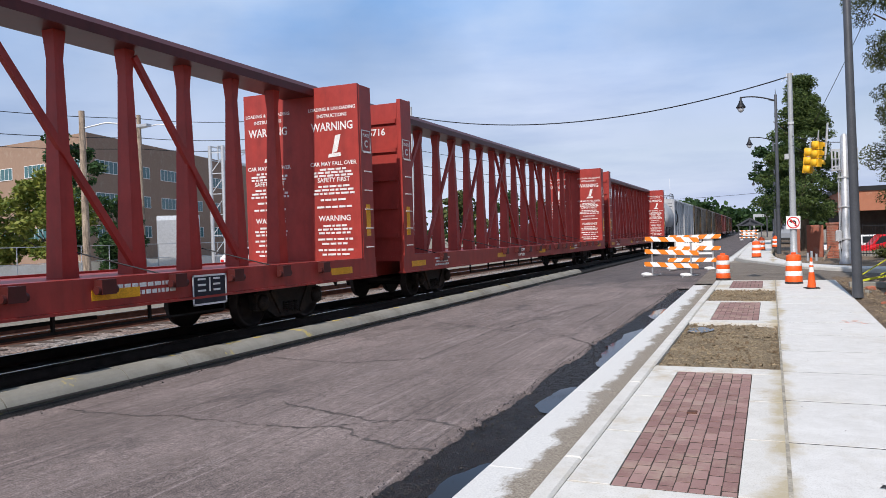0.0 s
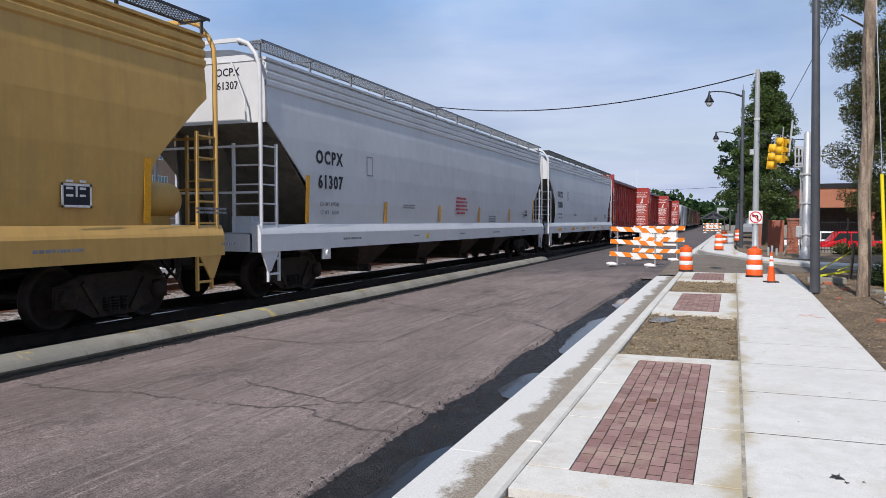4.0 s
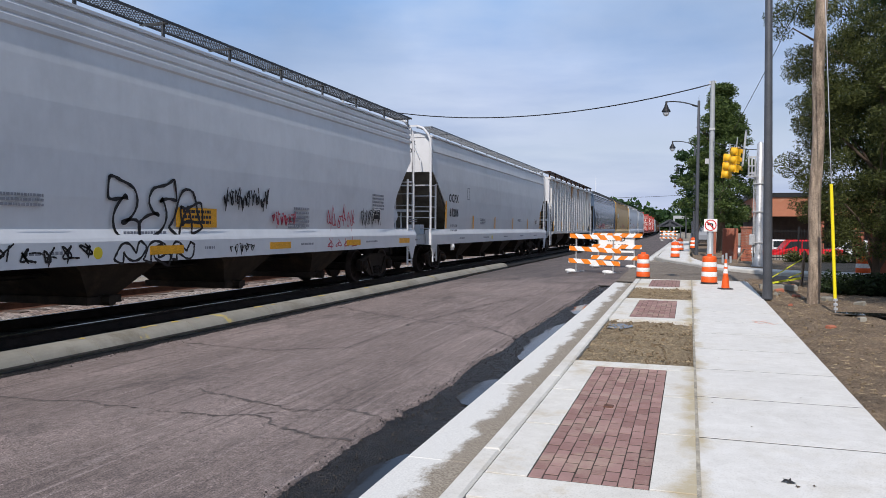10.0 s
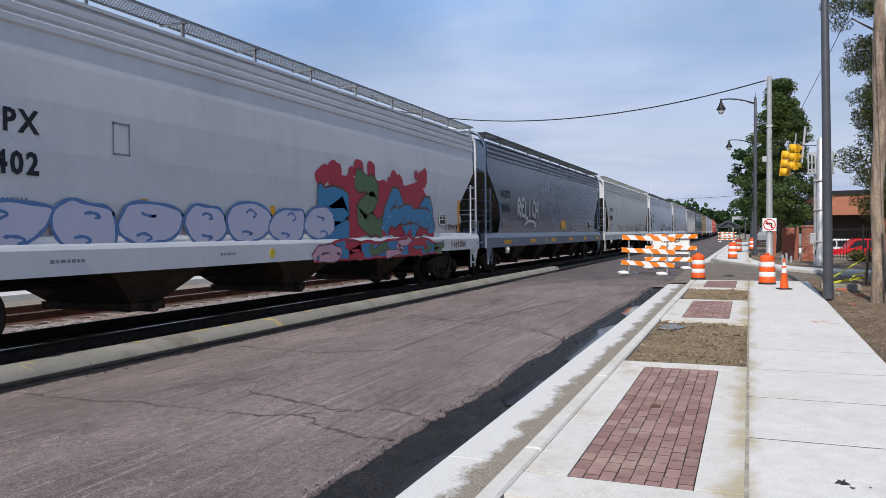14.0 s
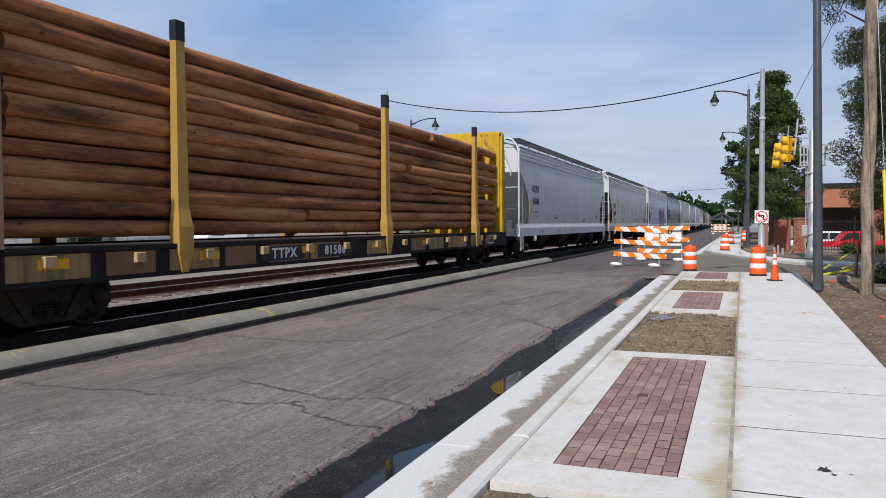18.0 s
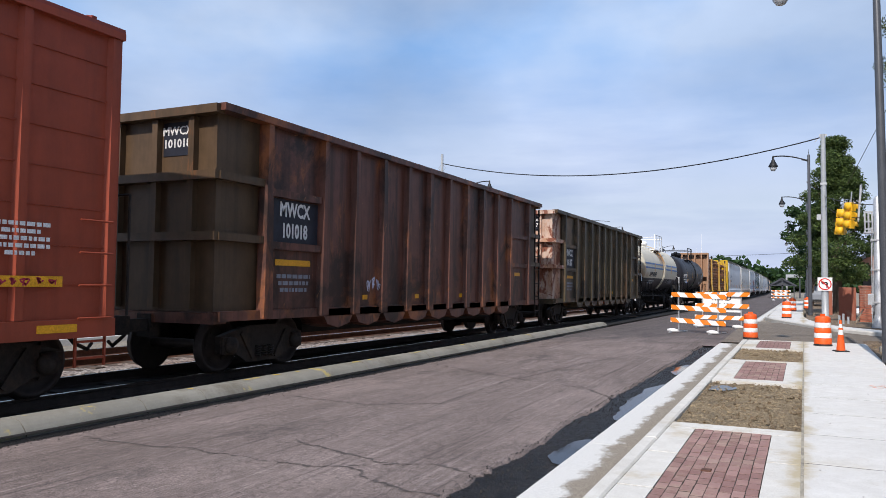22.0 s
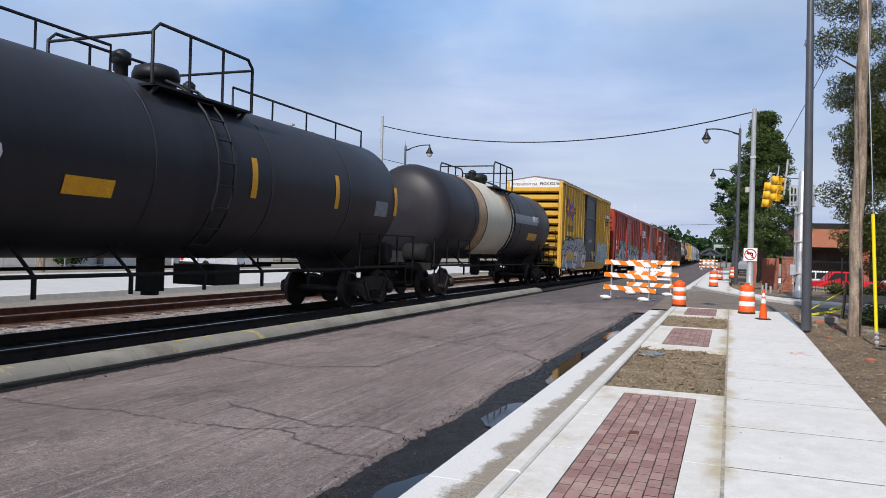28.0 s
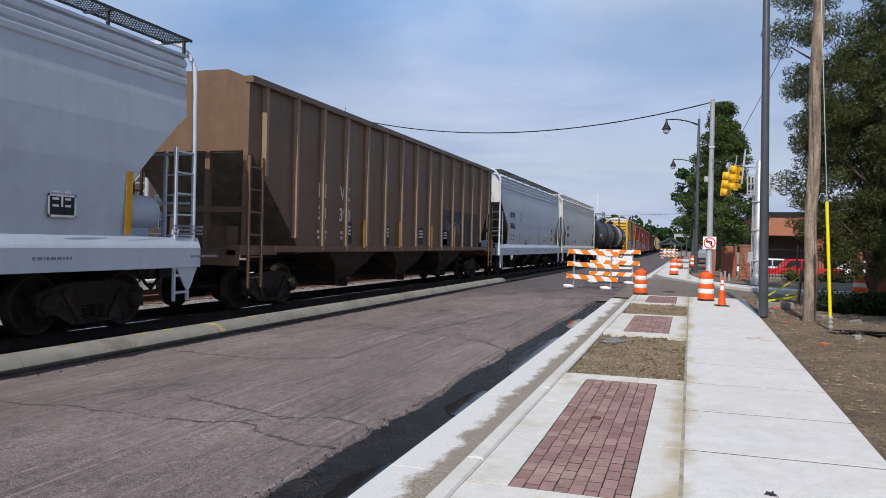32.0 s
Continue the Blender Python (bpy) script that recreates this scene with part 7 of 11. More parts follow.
    s.box(1.36, 1.545, -h, h, 0.69, 0.735)
    part("sill_edge", s, M_UNDER, car)
    for k in range(13):
        y = -h + 1.5 + (L - 3.0) * k / 12
        s = Shape()
        s.bevel_box(-1.62, 1.62, y - 0.09, y + 0.09, 0.93, 1.08, 0.012)
        part("bearer", s, M_BEARER, car)
    # the load: stacked poles of uneven length, each a part
    rg = random.Random(11)
    row, z = 0, 1.45
    while z < 4.45:
        y0, y1 = -h + 0.96, h - 0.64
        for i in range(6):
            if i < 3 and 0 < row < 10:
                continue
            x = -1.24 + 2.48 * i / 5 + rg.uniform(-0.03, 0.03) - (0.06 if row % 2 else 0)
            outer = i == 5
            short = row in (1, 4, 6, 9, 10) if outer else rg.random() < 0.5
            cut = y0 + (L - 2.1) * rg.choice((0.36, 0.50, 0.62, 0.72)) + rg.uniform(-0.3, 0.3)
            runs = [(y0 + rg.uniform(0, 0.2), cut), (cut + rg.uniform(0.1, 0.5), y1 - rg.uniform(0, 0.12))] if short else [(y0 + rg.uniform(0, 0.2), y1 - rg.uniform(0, 0.12))]
            if row == 11:
                runs = [(y0, y0 + (L - 2.1) * (0.30 + 0.05 * i))]
            if outer and row in (4, 9):
                runs = runs[:1]
            for a, b in runs:
                r0, r1 = rg.uniform(0.135, 0.165), rg.uniform(0.105, 0.14)
                if rg.random() < 0.35:
                    r0, r1 = r1, r0
                l_ = Shape()
                n = 9
                bow, lift = rg.uniform(-0.05, 0.05), rg.uniform(-0.035, 0.035)
                mids = [(x + bow * math.sin(math.pi * q / n) * 0.6, a + (b - a) * q / n, z + lift * math.sin(1.5 * math.pi * q / n) + 0.012 * rg.uniform(-1, 1)) for q in range(n + 1)]
                l_.rod(mids, r0, 12, r1)
                part("log", l_, M_LOG, car)
        z += 0.262
        row += 1
    running_gear(car, h, 1.9)
    return car, h

# ---- the train ----
P_GREY = car_paint("light_grey_car_paint", (0.64, 0.66, 0.68), grime=0.12, streak=0.2)
P_WHITE = car_paint("off_white_car_paint", (0.61, 0.62, 0.63), grime=0.12, streak=0.2)
# weathered underside of hopper ends, with the recess shade mixed into the brown
P_GRIMESHADE = car_paint("grimy_shaded_slope_paint", (0.17, 0.15, 0.115), dirt=(0.06, 0.05, 0.035), grime=0.6, rust=0.1, streak=0.8)
P_BEIGE = car_paint("cream_grey_car_paint", (0.64, 0.63, 0.57), grime=0.18, streak=0.3)
P_BLUEGREY = car_paint("pale_blue_car_paint", (0.56, 0.61, 0.67), grime=0.15, streak=0.3)
P_SLATE = car_paint("slate_blue_car_paint", (0.076, 0.114, 0.172), grime=0.2, rough=0.26)
P_SLATESILL = car_paint("slate_sill_paint", (0.15, 0.19, 0.25), grime=0.2)
P_TAN = car_paint("ochre_car_paint", (0.61, 0.37, 0.105), grime=0.22)
P_RUSTWHITE = car_paint("rusted_cream_paint", (0.66, 0.66, 0.62), grime=0.14, rust=0.12, streak=0.3)
P_RUSTSILL = car_paint("rusted_sill_paint", (0.52, 0.42, 0.33), grime=0.3, rust=0.78)
P_RIBWHITE = car_paint("ribbed_white_paint", (0.66, 0.66, 0.64), dirt=(0.28, 0.20, 0.13), grime=0.25, rust=0.15, streak=0.5)
P_BROWNHOP = car_paint("brown_hopper_paint", (0.18, 0.112, 0.066), dirt=(0.07, 0.045, 0.03), grime=0.4, rust=0.15)
P_BROWNRIB = car_paint("brown_post_paint", (0.29, 0.20, 0.13), grime=0.25)
P_ENDRUST = car_paint("rusted_end_paint", (0.38, 0.22, 0.13), grime=0.4, rust=0.6)
P_CBRED = car_paint("centre_beam_red", (0.37, 0.046, 0.036), dirt=(0.10, 0.03, 0.027), grime=0.45, streak=0.5)
# grimy red deepened to stand for shade under the top chord; winches share it
P_CBDARK = car_paint("grimy_chord_shade_red", (0.085, 0.017, 0.015), dirt=(0.03, 0.012, 0.010), grime=0.4)
P_BOXRED = car_paint("boxcar_red", (0.345, 0.066, 0.030), dirt=(0.10, 0.03, 0.018), grime=0.4)
P_BOXMAROON = car_paint("maroon_door_paint", (0.215, 0.062, 0.055), dirt=(0.08, 0.03, 0.025), grime=0.35)
P_BOXBRIGHT = car_paint("bright_red_box_paint", (0.370, 0.045, 0.024), dirt=(0.2, 0.04, 0.035), grime=0.3)
P_BOXOXIDE = car_paint("oxide_box_paint", (0.27, 0.055, 0.038), dirt=(0.10, 0.04, 0.03), grime=0.4)
P_YELLOW = car_paint("golden_yellow_car_paint", (0.70, 0.40, 0.05), dirt=(0.28, 0.17, 0.06), grime=0.28)
P_DOORBLUE = car_paint("dark_blue_door", (0.016, 0.02, 0.032), grime=0.3)
P_ROOFGREY = car_paint("galvanised_roof", (0.25, 0.22, 0.18), grime=0.4)
P_BLACKTANK = car_paint("black_tank_paint", (0.020, 0.019, 0.024), dirt=(0.045, 0.040, 0.038), grime=0.25, rough=0.48)
P_WHITETANK = car_paint("cream_tank_jacket", (0.68, 0.62, 0.48), grime=0.15, rust=0.12)
P_RUSTRUN = car_paint("rust_runs", (0.52, 0.36, 0.18), dirt=(0.25, 0.10, 0.03), grime=0.6, rust=0.7, streak=1.0)
P_SILVER = car_paint("silver_tank_paint", (0.45, 0.46, 0.47), grime=0.3)
P_OLIVE = car_paint("olive_brown_gondola", (0.115, 0.085, 0.045), dirt=(0.016, 0.011, 0.008), grime=0.6, rust=0.2, streak=0.9, patches=(((0.20, 0.115, 0.055), 0.52, 0.62, 0.9), ((0.028, 0.021, 0.015), 0.50, 0.62, 0.6), ((0.25, 0.10, 0.04), 0.64, 0.70, 2.2)))
P_BROWN = car_paint("rust_brown_gondola", (0.16, 0.065, 0.045), dirt=(0.022, 0.012, 0.009), grime=0.6, rust=0.2, streak=0.9, patches=(((0.30, 0.105, 0.04), 0.54, 0.62, 0.8), ((0.030, 0.017, 0.013), 0.50, 0.60, 0.55), ((0.36, 0.16, 0.07), 0.65, 0.70, 2.4)))
P_PALEEND = car_paint("peeling_end_paint", (0.66, 0.50, 0.40), dirt=(0.10, 0.035, 0.02), grime=0.35, streak=0.5, patches=(((0.46, 0.24, 0.14), 0.46, 0.56, 1.1), ((0.21, 0.06, 0.03), 0.50, 0.54, 1.5), ((0.06, 0.025, 0.018), 0.60, 0.64, 2.6)))
P_BROWNEND = car_paint("dark_tan_end_paint", (0.105, 0.066, 0.036), dirt=(0.022, 0.014, 0.010), grime=0.6, rust=0.3)
M_EMBLEMBLUE, M_EMBLEMRED = plain("emblem_blue", (0.03, 0.06, 0.34), 0.5), plain("emblem_red", (0.50, 0.02, 0.03), 0.5)
M_LIME = plain("lime_card", (0.22, 0.62, 0.05), 0.5)
G_PALE, G_PALETEAL = plain("spray_pale_grey", (0.40, 0.40, 0.41), 0.5), plain("spray_pale_teal", (0.40, 0.52, 0.52), 0.5)
P_FLATBROWN = car_paint("flatcar_brown", (0.22, 0.11, 0.045), grime=0.4, rust=0.4)
M_BULKYELLOW = car_paint("scuffed_bulkhead_yellow", (0.62, 0.40, 0.02), dirt=(0.10, 0.055, 0.02), grime=0.45, streak=0.5, patches=(((0.20, 0.10, 0.03), 0.56, 0.62, 1.6), ((0.05, 0.03, 0.018), 0.63, 0.66, 3.0)))
M_STAKE = car_paint("stake_yellow", (0.50, 0.30, 0.06), grime=0.35)
M_LOG = log_mat()
P_FLATTAN = car_paint("flatcar_tan", (0.36, 0.23, 0.09), dirt=(0.03, 0.022, 0.016), grime=0.7, rust=0.3, streak=0.8)
M_BEARER = surface("sawn_bearer", (0.42, 0.29, 0.15), 0.9, vary=0.3, scale=4, grain=40, relief=0.3)
G_PINK, G_TEAL, G_SILVER, G_BLACK = plain("spray_pink", (0.55, 0.33, 0.42), 0.5), plain("spray_teal", (0.10, 0.36, 0.38), 0.5), plain("spray_silver", (0.64, 0.64, 0.66), 0.4), plain("spray_black", (0.012, 0.012, 0.014), 0.5)
G_RED, G_WHITE, G_LILAC, G_ORANGE, G_BLUE = plain("spray_red", (0.42, 0.03, 0.06), 0.5), plain("spray_white", (0.62, 0.60, 0.56), 0.5), plain("spray_lilac", (0.52, 0.53, 0.66), 0.5), plain("spray_orange", (0.7, 0.2, 0.03), 0.5), plain("spray_blue", (0.10, 0.20, 0.42), 0.5)

G_TEALBLUE, G_GREEN, G_BROWN, G_YELLOW = plain("spray_bright_blue", (0.04, 0.22, 0.42), 0.5), plain("spray_green", (0.09, 0.17, 0.08), 0.5), plain("spray_brown", (0.12, 0.05, 0.035), 0.5), plain("spray_yellow", (0.66, 0.52, 0.03), 0.5)
SX = 1.558
TRAIN = []


def put(made, front, rear):
    """Set a car into the train by the places of its ends at the start."""
    TRAIN.append((made[0], (front + rear) / 2))
    return made[0], made[1]


def marks(car, h, name, number, ink=M_INK, size=0.37, y=2.65, z=2.80, x=SX, end=True, small=True):
    word(name, size, ink, car, side_at(x, -h + y, z), spread=1.25, bold=0.03)
    word(number, size, ink, car, side_at(x, -h + y + 0.05, z - size * 1.32), spread=1.2, bold=0.03)
    if small:
        for k in range(2):
            word(("LD LMT 197700", "LT WT   65300")[k], 0.115, M_GREYINK, car, side_at(x, -h + y, z - size * 2.5 - 0.17 * k), spread=1.1, bold=0.02)
    if end:
        word(name, 0.2, ink, car, end_at(0.62, -h + 0.355, 4.22))
        word(number, 0.2, ink, car, end_at(0.62, -h + 0.355, 3.98))


def hopper_marks(car, h, seed, slant=True):
    """Reflector strips and small stencils spread along a hopper's side."""
    rg = random.Random(seed)
    for k in range(6):
        y = -h + 1.72 + (2 * h - 3.5) * k / 5
        tall = 2.42 if k in (0, 5) else 1.98
        if slant:
            s = Shape()
            s.poly([(SX, y - 0.09, 1.50), (SX, y + 0.05, 1.50), (SX, y + 0.09, tall), (SX, y - 0.05, tall)], (0.004, 0, 0))
            part("reflector", s, M_REFY, car, "amber reflector strip")
        else:
            patch(car, M_REFY, y + 0.3, y + 1.15, 1.08, 1.22, 1.602, "reflector", "amber reflector strip")
        if k % 2:
            bars(car, M_GREYINK, SX, y + 1.5, 1.75 + rg.uniform(-.1, .2), [(0.8, 0.035)] * rg.randint(2, 4), seed + k)
        bars(car, M_GREYINK, 1.602, y + 1.9, 1.16, [(rg.uniform(0.3, 0.9), 0.045)], seed + 20 + k)
    s = Shape()
    s.lathe([(0.09, 0), (0.09, 0.004)], 14, Matrix.Translation((1.601, -h + 8.2, 1.14)) @ Matrix.Rotation(math.pi / 2, 4, "Y"))
    part("inspection_spot", s, G_YELLOW, car, "yellow painted inspection spot")
    acid_plate(car, h - 3.1, 1.85, SX, 0.5)
    s = Shape()
    q, a = -h + 4.6, 0.16
    for b in ((q - a, q + a, 2.96, 2.985), (q - a, q + a, 2.55, 2.575), (q - a, q - a + .025, 2.55, 2.985), (q + a - .025, q + a, 2.55, 2.985)):
        s.box(SX, SX + 0.003, *b)
    part("stencil_square", s, M_GREYINK, car)
    # jacking lug and cable eye on the sill
    s = Shape()
    s.box(1.55, 1.60, -h + 2.3, -h + 2.6, 0.74, 0.97).lathe([(0.07, 0), (0.07, 0.06)], 10, Matrix.Translation((1.58, -h + 2.45, 0.87)) @ Matrix.Rotation(math.pi / 2, 4, "Y"))
    part("pull_lug", s, M_WHITEINK, car)


def hop(front, rear, paint, end, label, name, number, seed, ink=M_INK, ridges=True, walkway=None, sill=None, slant=True, size=0.37, my=2.65, mz=2.80, bite=None, under=None):
    """A rounded hopper set into the train, with its lettering and reflectors."""
    made = rounded_hopper(front - rear, paint, end, label, walkway, ridges, sill, bite, under)
    car, h = put(made, front, rear)
    marks(car, h, name, number, ink, size, my, mz)
    hopper_marks(car, h, seed, slant)
    return car, h


# cars already gone by, front first
for k in range(7):
    f = 222 - 21.5 * k
    if k in (3,):
        put(gondola(19.8, P_BROWN, "brown open hopper car far down the line", P_BROWN, 10), f, f - 20)
    elif k in (5,):
        put(boxcar(19.8, P_OLIVE, "dark brown boxcar far down the line", posts=10), f, f - 20)
    elif k == 6:
        c = put(boxcar(19.8, P_SILVER, "pale weathered boxcar far down the line", posts=10), f, f - 20)
    else:
        put(boxcar(19.8, (P_BROWN, P_OLIVE, P_BOXOXIDE)[k % 3], "rust brown boxcar far down the line", posts=10), f, f - 20)
put(tank_car(15.2, 1.5, P_SILVER, "silver tank car with dirty streaks"), 82.6, 67.4)
for f, r in ((66.0, 41.9), (40.4, 15.9), (14.46, -10.43)):
    car, h = put(centre_beam(f - r, P_CBRED, "empty red centre-beam flatcar with white warning stencils"), f, r)
    if f == 14.46:
        word("AOK", 0.35, M_WHITEINK, car, side_at(1.525, -h + 3.75, 0.95))
        word("29756", 0.35, M_WHITEINK, car, side_at(1.525, -h + 5.15, 0.95))
        acid_plate(car, h - 5.6, 0.85, 1.54, 0.8)
    else:
        word("25716", 0.24, M_WHITEINK, car, end_at(0.8, -h + 0.035, 4.2))

car, h = hop(-11.15, -31.29, P_GREY, P_WHITE, "light grey covered hopper car with curved sides", "OCPX", "71036", 1, slant=False, walkway=M_DARKGRATE)
car, h = hop(-32.40, -54.83, P_GREY, P_WHITE, "light grey covered hopper car with small red stencils", "OCPX", "61307", 2, walkway=M_GRATE, bite=STRAIGHT_END)
for k, (w, c) in enumerate(((0.9, 0.0), (1.1, 0.05), (1.0, 0.0), (1.15, 0.05), (0.8, -0.05))):
    bars(car, G_RED, SX, c, 2.22 - 0.11 * k, [(w, 0.06)], 70 + k)
car, h = hop(-55.91, -77.22, P_TAN, P_TAN, "ochre yellow covered hopper car with faded paint", "OCPX", "62237", 3)
patch(car, M_WHITEINK, -h + 2.2, -h + 3.6, 2.75, 3.25, 1.5535, "name_patch", "pale repainted patch")
tag_strokes(car, 8, -2.0, 1.0, 1.5, 2.3, SX, None, G_RED, 0.07, 5, label="red sprayed scrawl")
car, h = hop(-78.13, -99.62, P_SLATE, P_SLATE, "slate blue covered hopper car with red graffiti", "OCPX", "43016", 4, walkway=M_DARKGRATE, sill=P_SLATESILL, slant=False)
tag_strokes(car, 21, -6.4, -4.3, 1.36, 2.15, SX + .012, None, G_RED, 0.06, 3, label="red sprayed lettering")
tag_strokes(car, 24, -6.2, -4.2, 0.98, 1.3, 1.603, None, G_RED, 0.055, 4, label="red sprayed scrawl")
tag_strokes(car, 22, -3.9, -1.4, 1.5, 2.2, SX + .012, None, G_RED, 0.055, 8, label="red sprayed lettering")
tag_strokes(car, 23, -0.8, 5.4, 0.98, 1.32, 1.603, None, G_RED, 0.042, 16, label="red sprayed scrawl")
made = ribbed_hopper(21.50, P_RIBWHITE, P_WHITE, "off-white ribbed hopper car with rust streaks from the roof", 19, walkway=car_paint("rusty_walkway", (0.085, 0.038, 0.023), rust=0.4))
car, h = put(made, -100.84, -122.34)
for text, y, z in (("OC", 2.54, 2.28), ("PX", 3.62, 2.28), ("70", 2.54, 1.78), ("624", 3.64, 1.78)):
    word(text, 0.34, M_INK, car, side_at(1.446, -h + y, z), bold=0.03)
for k, (y, w, d) in enumerate(((1.15, 0.16, 1.7), (3.4, 0.22, 1.0), (4.6, 0.12, 0.8), (6.9, 0.16, 0.6), (9.6, 0.12, 0.7), (13.0, 0.2, 0.6), (15.4, 0.12, 0.5), (18.2, 0.15, 0.5))):
    add_stain(P_RIBWHITE, (1.45, -h + y, 4.6 - d * 0.45), (0.4, w * 1.8, d * 1.2), (0.40, 0.21, 0.075), 0.95, True)
word("OCPX 70624", 0.22, M_INK, car, end_at(0.3, -h + 0.331, 3.9))
for k in (-9.2, -6.05, -2.2, 1.6, 5.4, 8.9):
    patch(car, M_REFY, k - 0.06, k + 0.06, 1.35, 1.95, 1.538, "reflector", "amber reflector strip")
    bars(car, M_GREYINK, 1.445, k + 0.7, 1.8, [(0.5, 0.06)] * 3, int(k * 10) % 50)
tag_strokes(car, 31, h - 1.5, h - 0.5, 2.9, 3.9, 1.45, None, G_RED, 0.04, 4)
tag_strokes(car, 32, h - 1.3, h - 0.7, 3.2, 4.1, 1.452, None, G_WHITE, 0.03, 3)
car, h = hop(-123.75, -145.10, P_WHITE, P_WHITE, "clean pale grey covered hopper car", "OCPX", "61206", 5, ridges=False, walkway=M_GRATE, mz=2.52, bite=STRAIGHT_END)
car, h = hop(-146.56, -168.31, P_GREY, P_WHITE, "pale grey covered hopper car tagged along the sill", "OCPX", "71774", 6, slant=False)
hollow_letters(car, 41, -2.5, -0.1, 1.37, 2.35, SX + .008, G_BLACK, 3, 0.27, 0.055, "black sprayed outline lettering")
hollow_letters(car, 45, -2.3, -0.4, 0.96, 1.33, 1.603, G_BLACK, 3, 0.16, 0.045)
patch(car, M_REFY, -0.85, 0.3, 1.5, 1.82, SX, "yellow_placard", "yellow notice panel")
bars(car, M_INK, SX + 0.005, -0.28, 1.76, [(0.8, 0.05)] * 3, 9)
bars(car, M_GREYINK, SX + 0.002, -1.6, 1.42, [(1.0, 0.04)] * 2, 10)
bars(car, M_GREYINK, SX + 0.002, 3.5, 1.9, [(0.7, 0.05)] * 5, 11)
bars(car, M_GREYINK, SX + 0.002, h - 3.0, 2.35, [(0.8, 0.05)] * 5, 12)
tag_strokes(car, 42, 0.5, 2.1, 1.8, 2.25, SX + .014, None, G_BLACK, 0.055, 9)
tag_strokes(car, 43, 2.2, 3.2, 1.5, 1.85, SX + .014, None, G_RED, 0.04, 6)
tag_strokes(car, 44, 4.7, 6.3, 1.38, 2.05, SX + .014, None, G_RED, 0.035, 6)
tag_strokes(car, 46, 4.6, 6.4, 1.0, 1.28, 1.603, None, G_RED, 0.035, 4)
tag_strokes(car, 47, 6.7, 8.0, 1.5, 2.05, SX + .014, None, G_BLACK, 0.04, 6)
tag_strokes(car, 48, -5.9, -2.7, 0.98, 1.30, 1.603, None, G_BLACK, 0.045, 9)
tag_strokes(car, 49, 0.6, 1.5, 1.0, 1.26, 1.603, None, G_BLACK, 0.035, 5)
car, h = hop(-169.60, -191.67, P_BEIGE, P_WHITE, "cream grey covered hopper car with outline graffiti", "OCPX", "62383", 7, walkway=M_PALEGRATE)
hollow_letters(car, 51, -2.5, 1.6, 1.40, 1.95, SX + .004, G_BLACK, 7, 0.16, 0.022, "thin black outline lettering")
hollow_letters(car, 52, 2.5, 6.2, 1.37, 2.25, SX + .004, G_BLACK, 5, 0.26, 0.035, "black outline lettering")
hollow_letters(car, 53, 2.6, 6.0, 0.94, 1.33, 1.603, G_BLACK, 5, 0.14, 0.028)
tag_strokes(car, 54, -5.5, -4.4, 1.6, 2.0, SX + .004, None, G_BLACK, 0.025, 3)
car, h = hop(-193.05, -214.35, P_SLATE, P_SLATE, "slate blue covered hopper car with white graffiti", "OCPX", "70815", 8, my=2.35, walkway=M_DARKGRATE, sill=P_SLATESILL, slant=False)
sprayed_word(car, "RELICH", -6.75, -3.6, 2.05, 2.7, SX + .004, G_WHITE, G_SILVER, 0.11)
ribbon(car, smooth([(-5.9, 1.75), (-5.2, 1.93), (-4.3, 1.88), (-4.1, 1.75), (-4.4, 1.70)]), 0.10, SX + .004, G_WHITE, "graffiti_stroke", "white sprayed underline")
patch(car, M_REFY, 0.6, 1.5, 1.62, 2.0, SX, "yellow_placard", "yellow notice panel")
car, h = hop(-215.14, -235.06, P_GREY, P_WHITE, "pale grey covered hopper car with a teal and red mural", "OCPX", "62402", 9, walkway=M_GRATE, bite=STRAIGHT_END)
wild_mural(car, 71, -0.2, 6.2, 1.36, 2.85, SX + .006, G_RED, (G_TEALBLUE, G_GREEN, G_TEALBLUE), None, (G_RED, G_RED), 4, 0.46, G_WHITE, "blue sprayed mural on a ragged red ground", -0.1, G_BROWN, 1.25, True)
wild_mural(car, 73, -0.3, 6.7, 0.93, 1.34, 1.604, G_TEALBLUE, (G_PINK, G_RED, G_GREEN), G_RED, (), 6, 0.18, G_WHITE, "", 0.0, G_BROWN, 1.3, True)
tag_strokes(car, 74, 7.0, 8.3, 1.50, 1.78, SX + .006, None, G_BROWN, 0.045, 6)
tag_strokes(car, 75, 7.4, 8.7, 1.0, 1.3, 1.604, None, G_BROWN, 0.035, 7)
tag_strokes(car, 72, -9.0, 0.6, 1.2, 2.1, SX + .012, G_LILAC, G_BLUE, 0.12, 8, label="blue sprayed lettering")
car, h = hop(-236.26, -258.10, P_RUSTWHITE, P_RUSTWHITE, "cream covered hopper car blotched with rust", "OCPX", "61458", 10, sill=P_RUSTSILL, walkway=M_DARKGRATE, mz=2.62, my=2.65)
rg = random.Random(14)
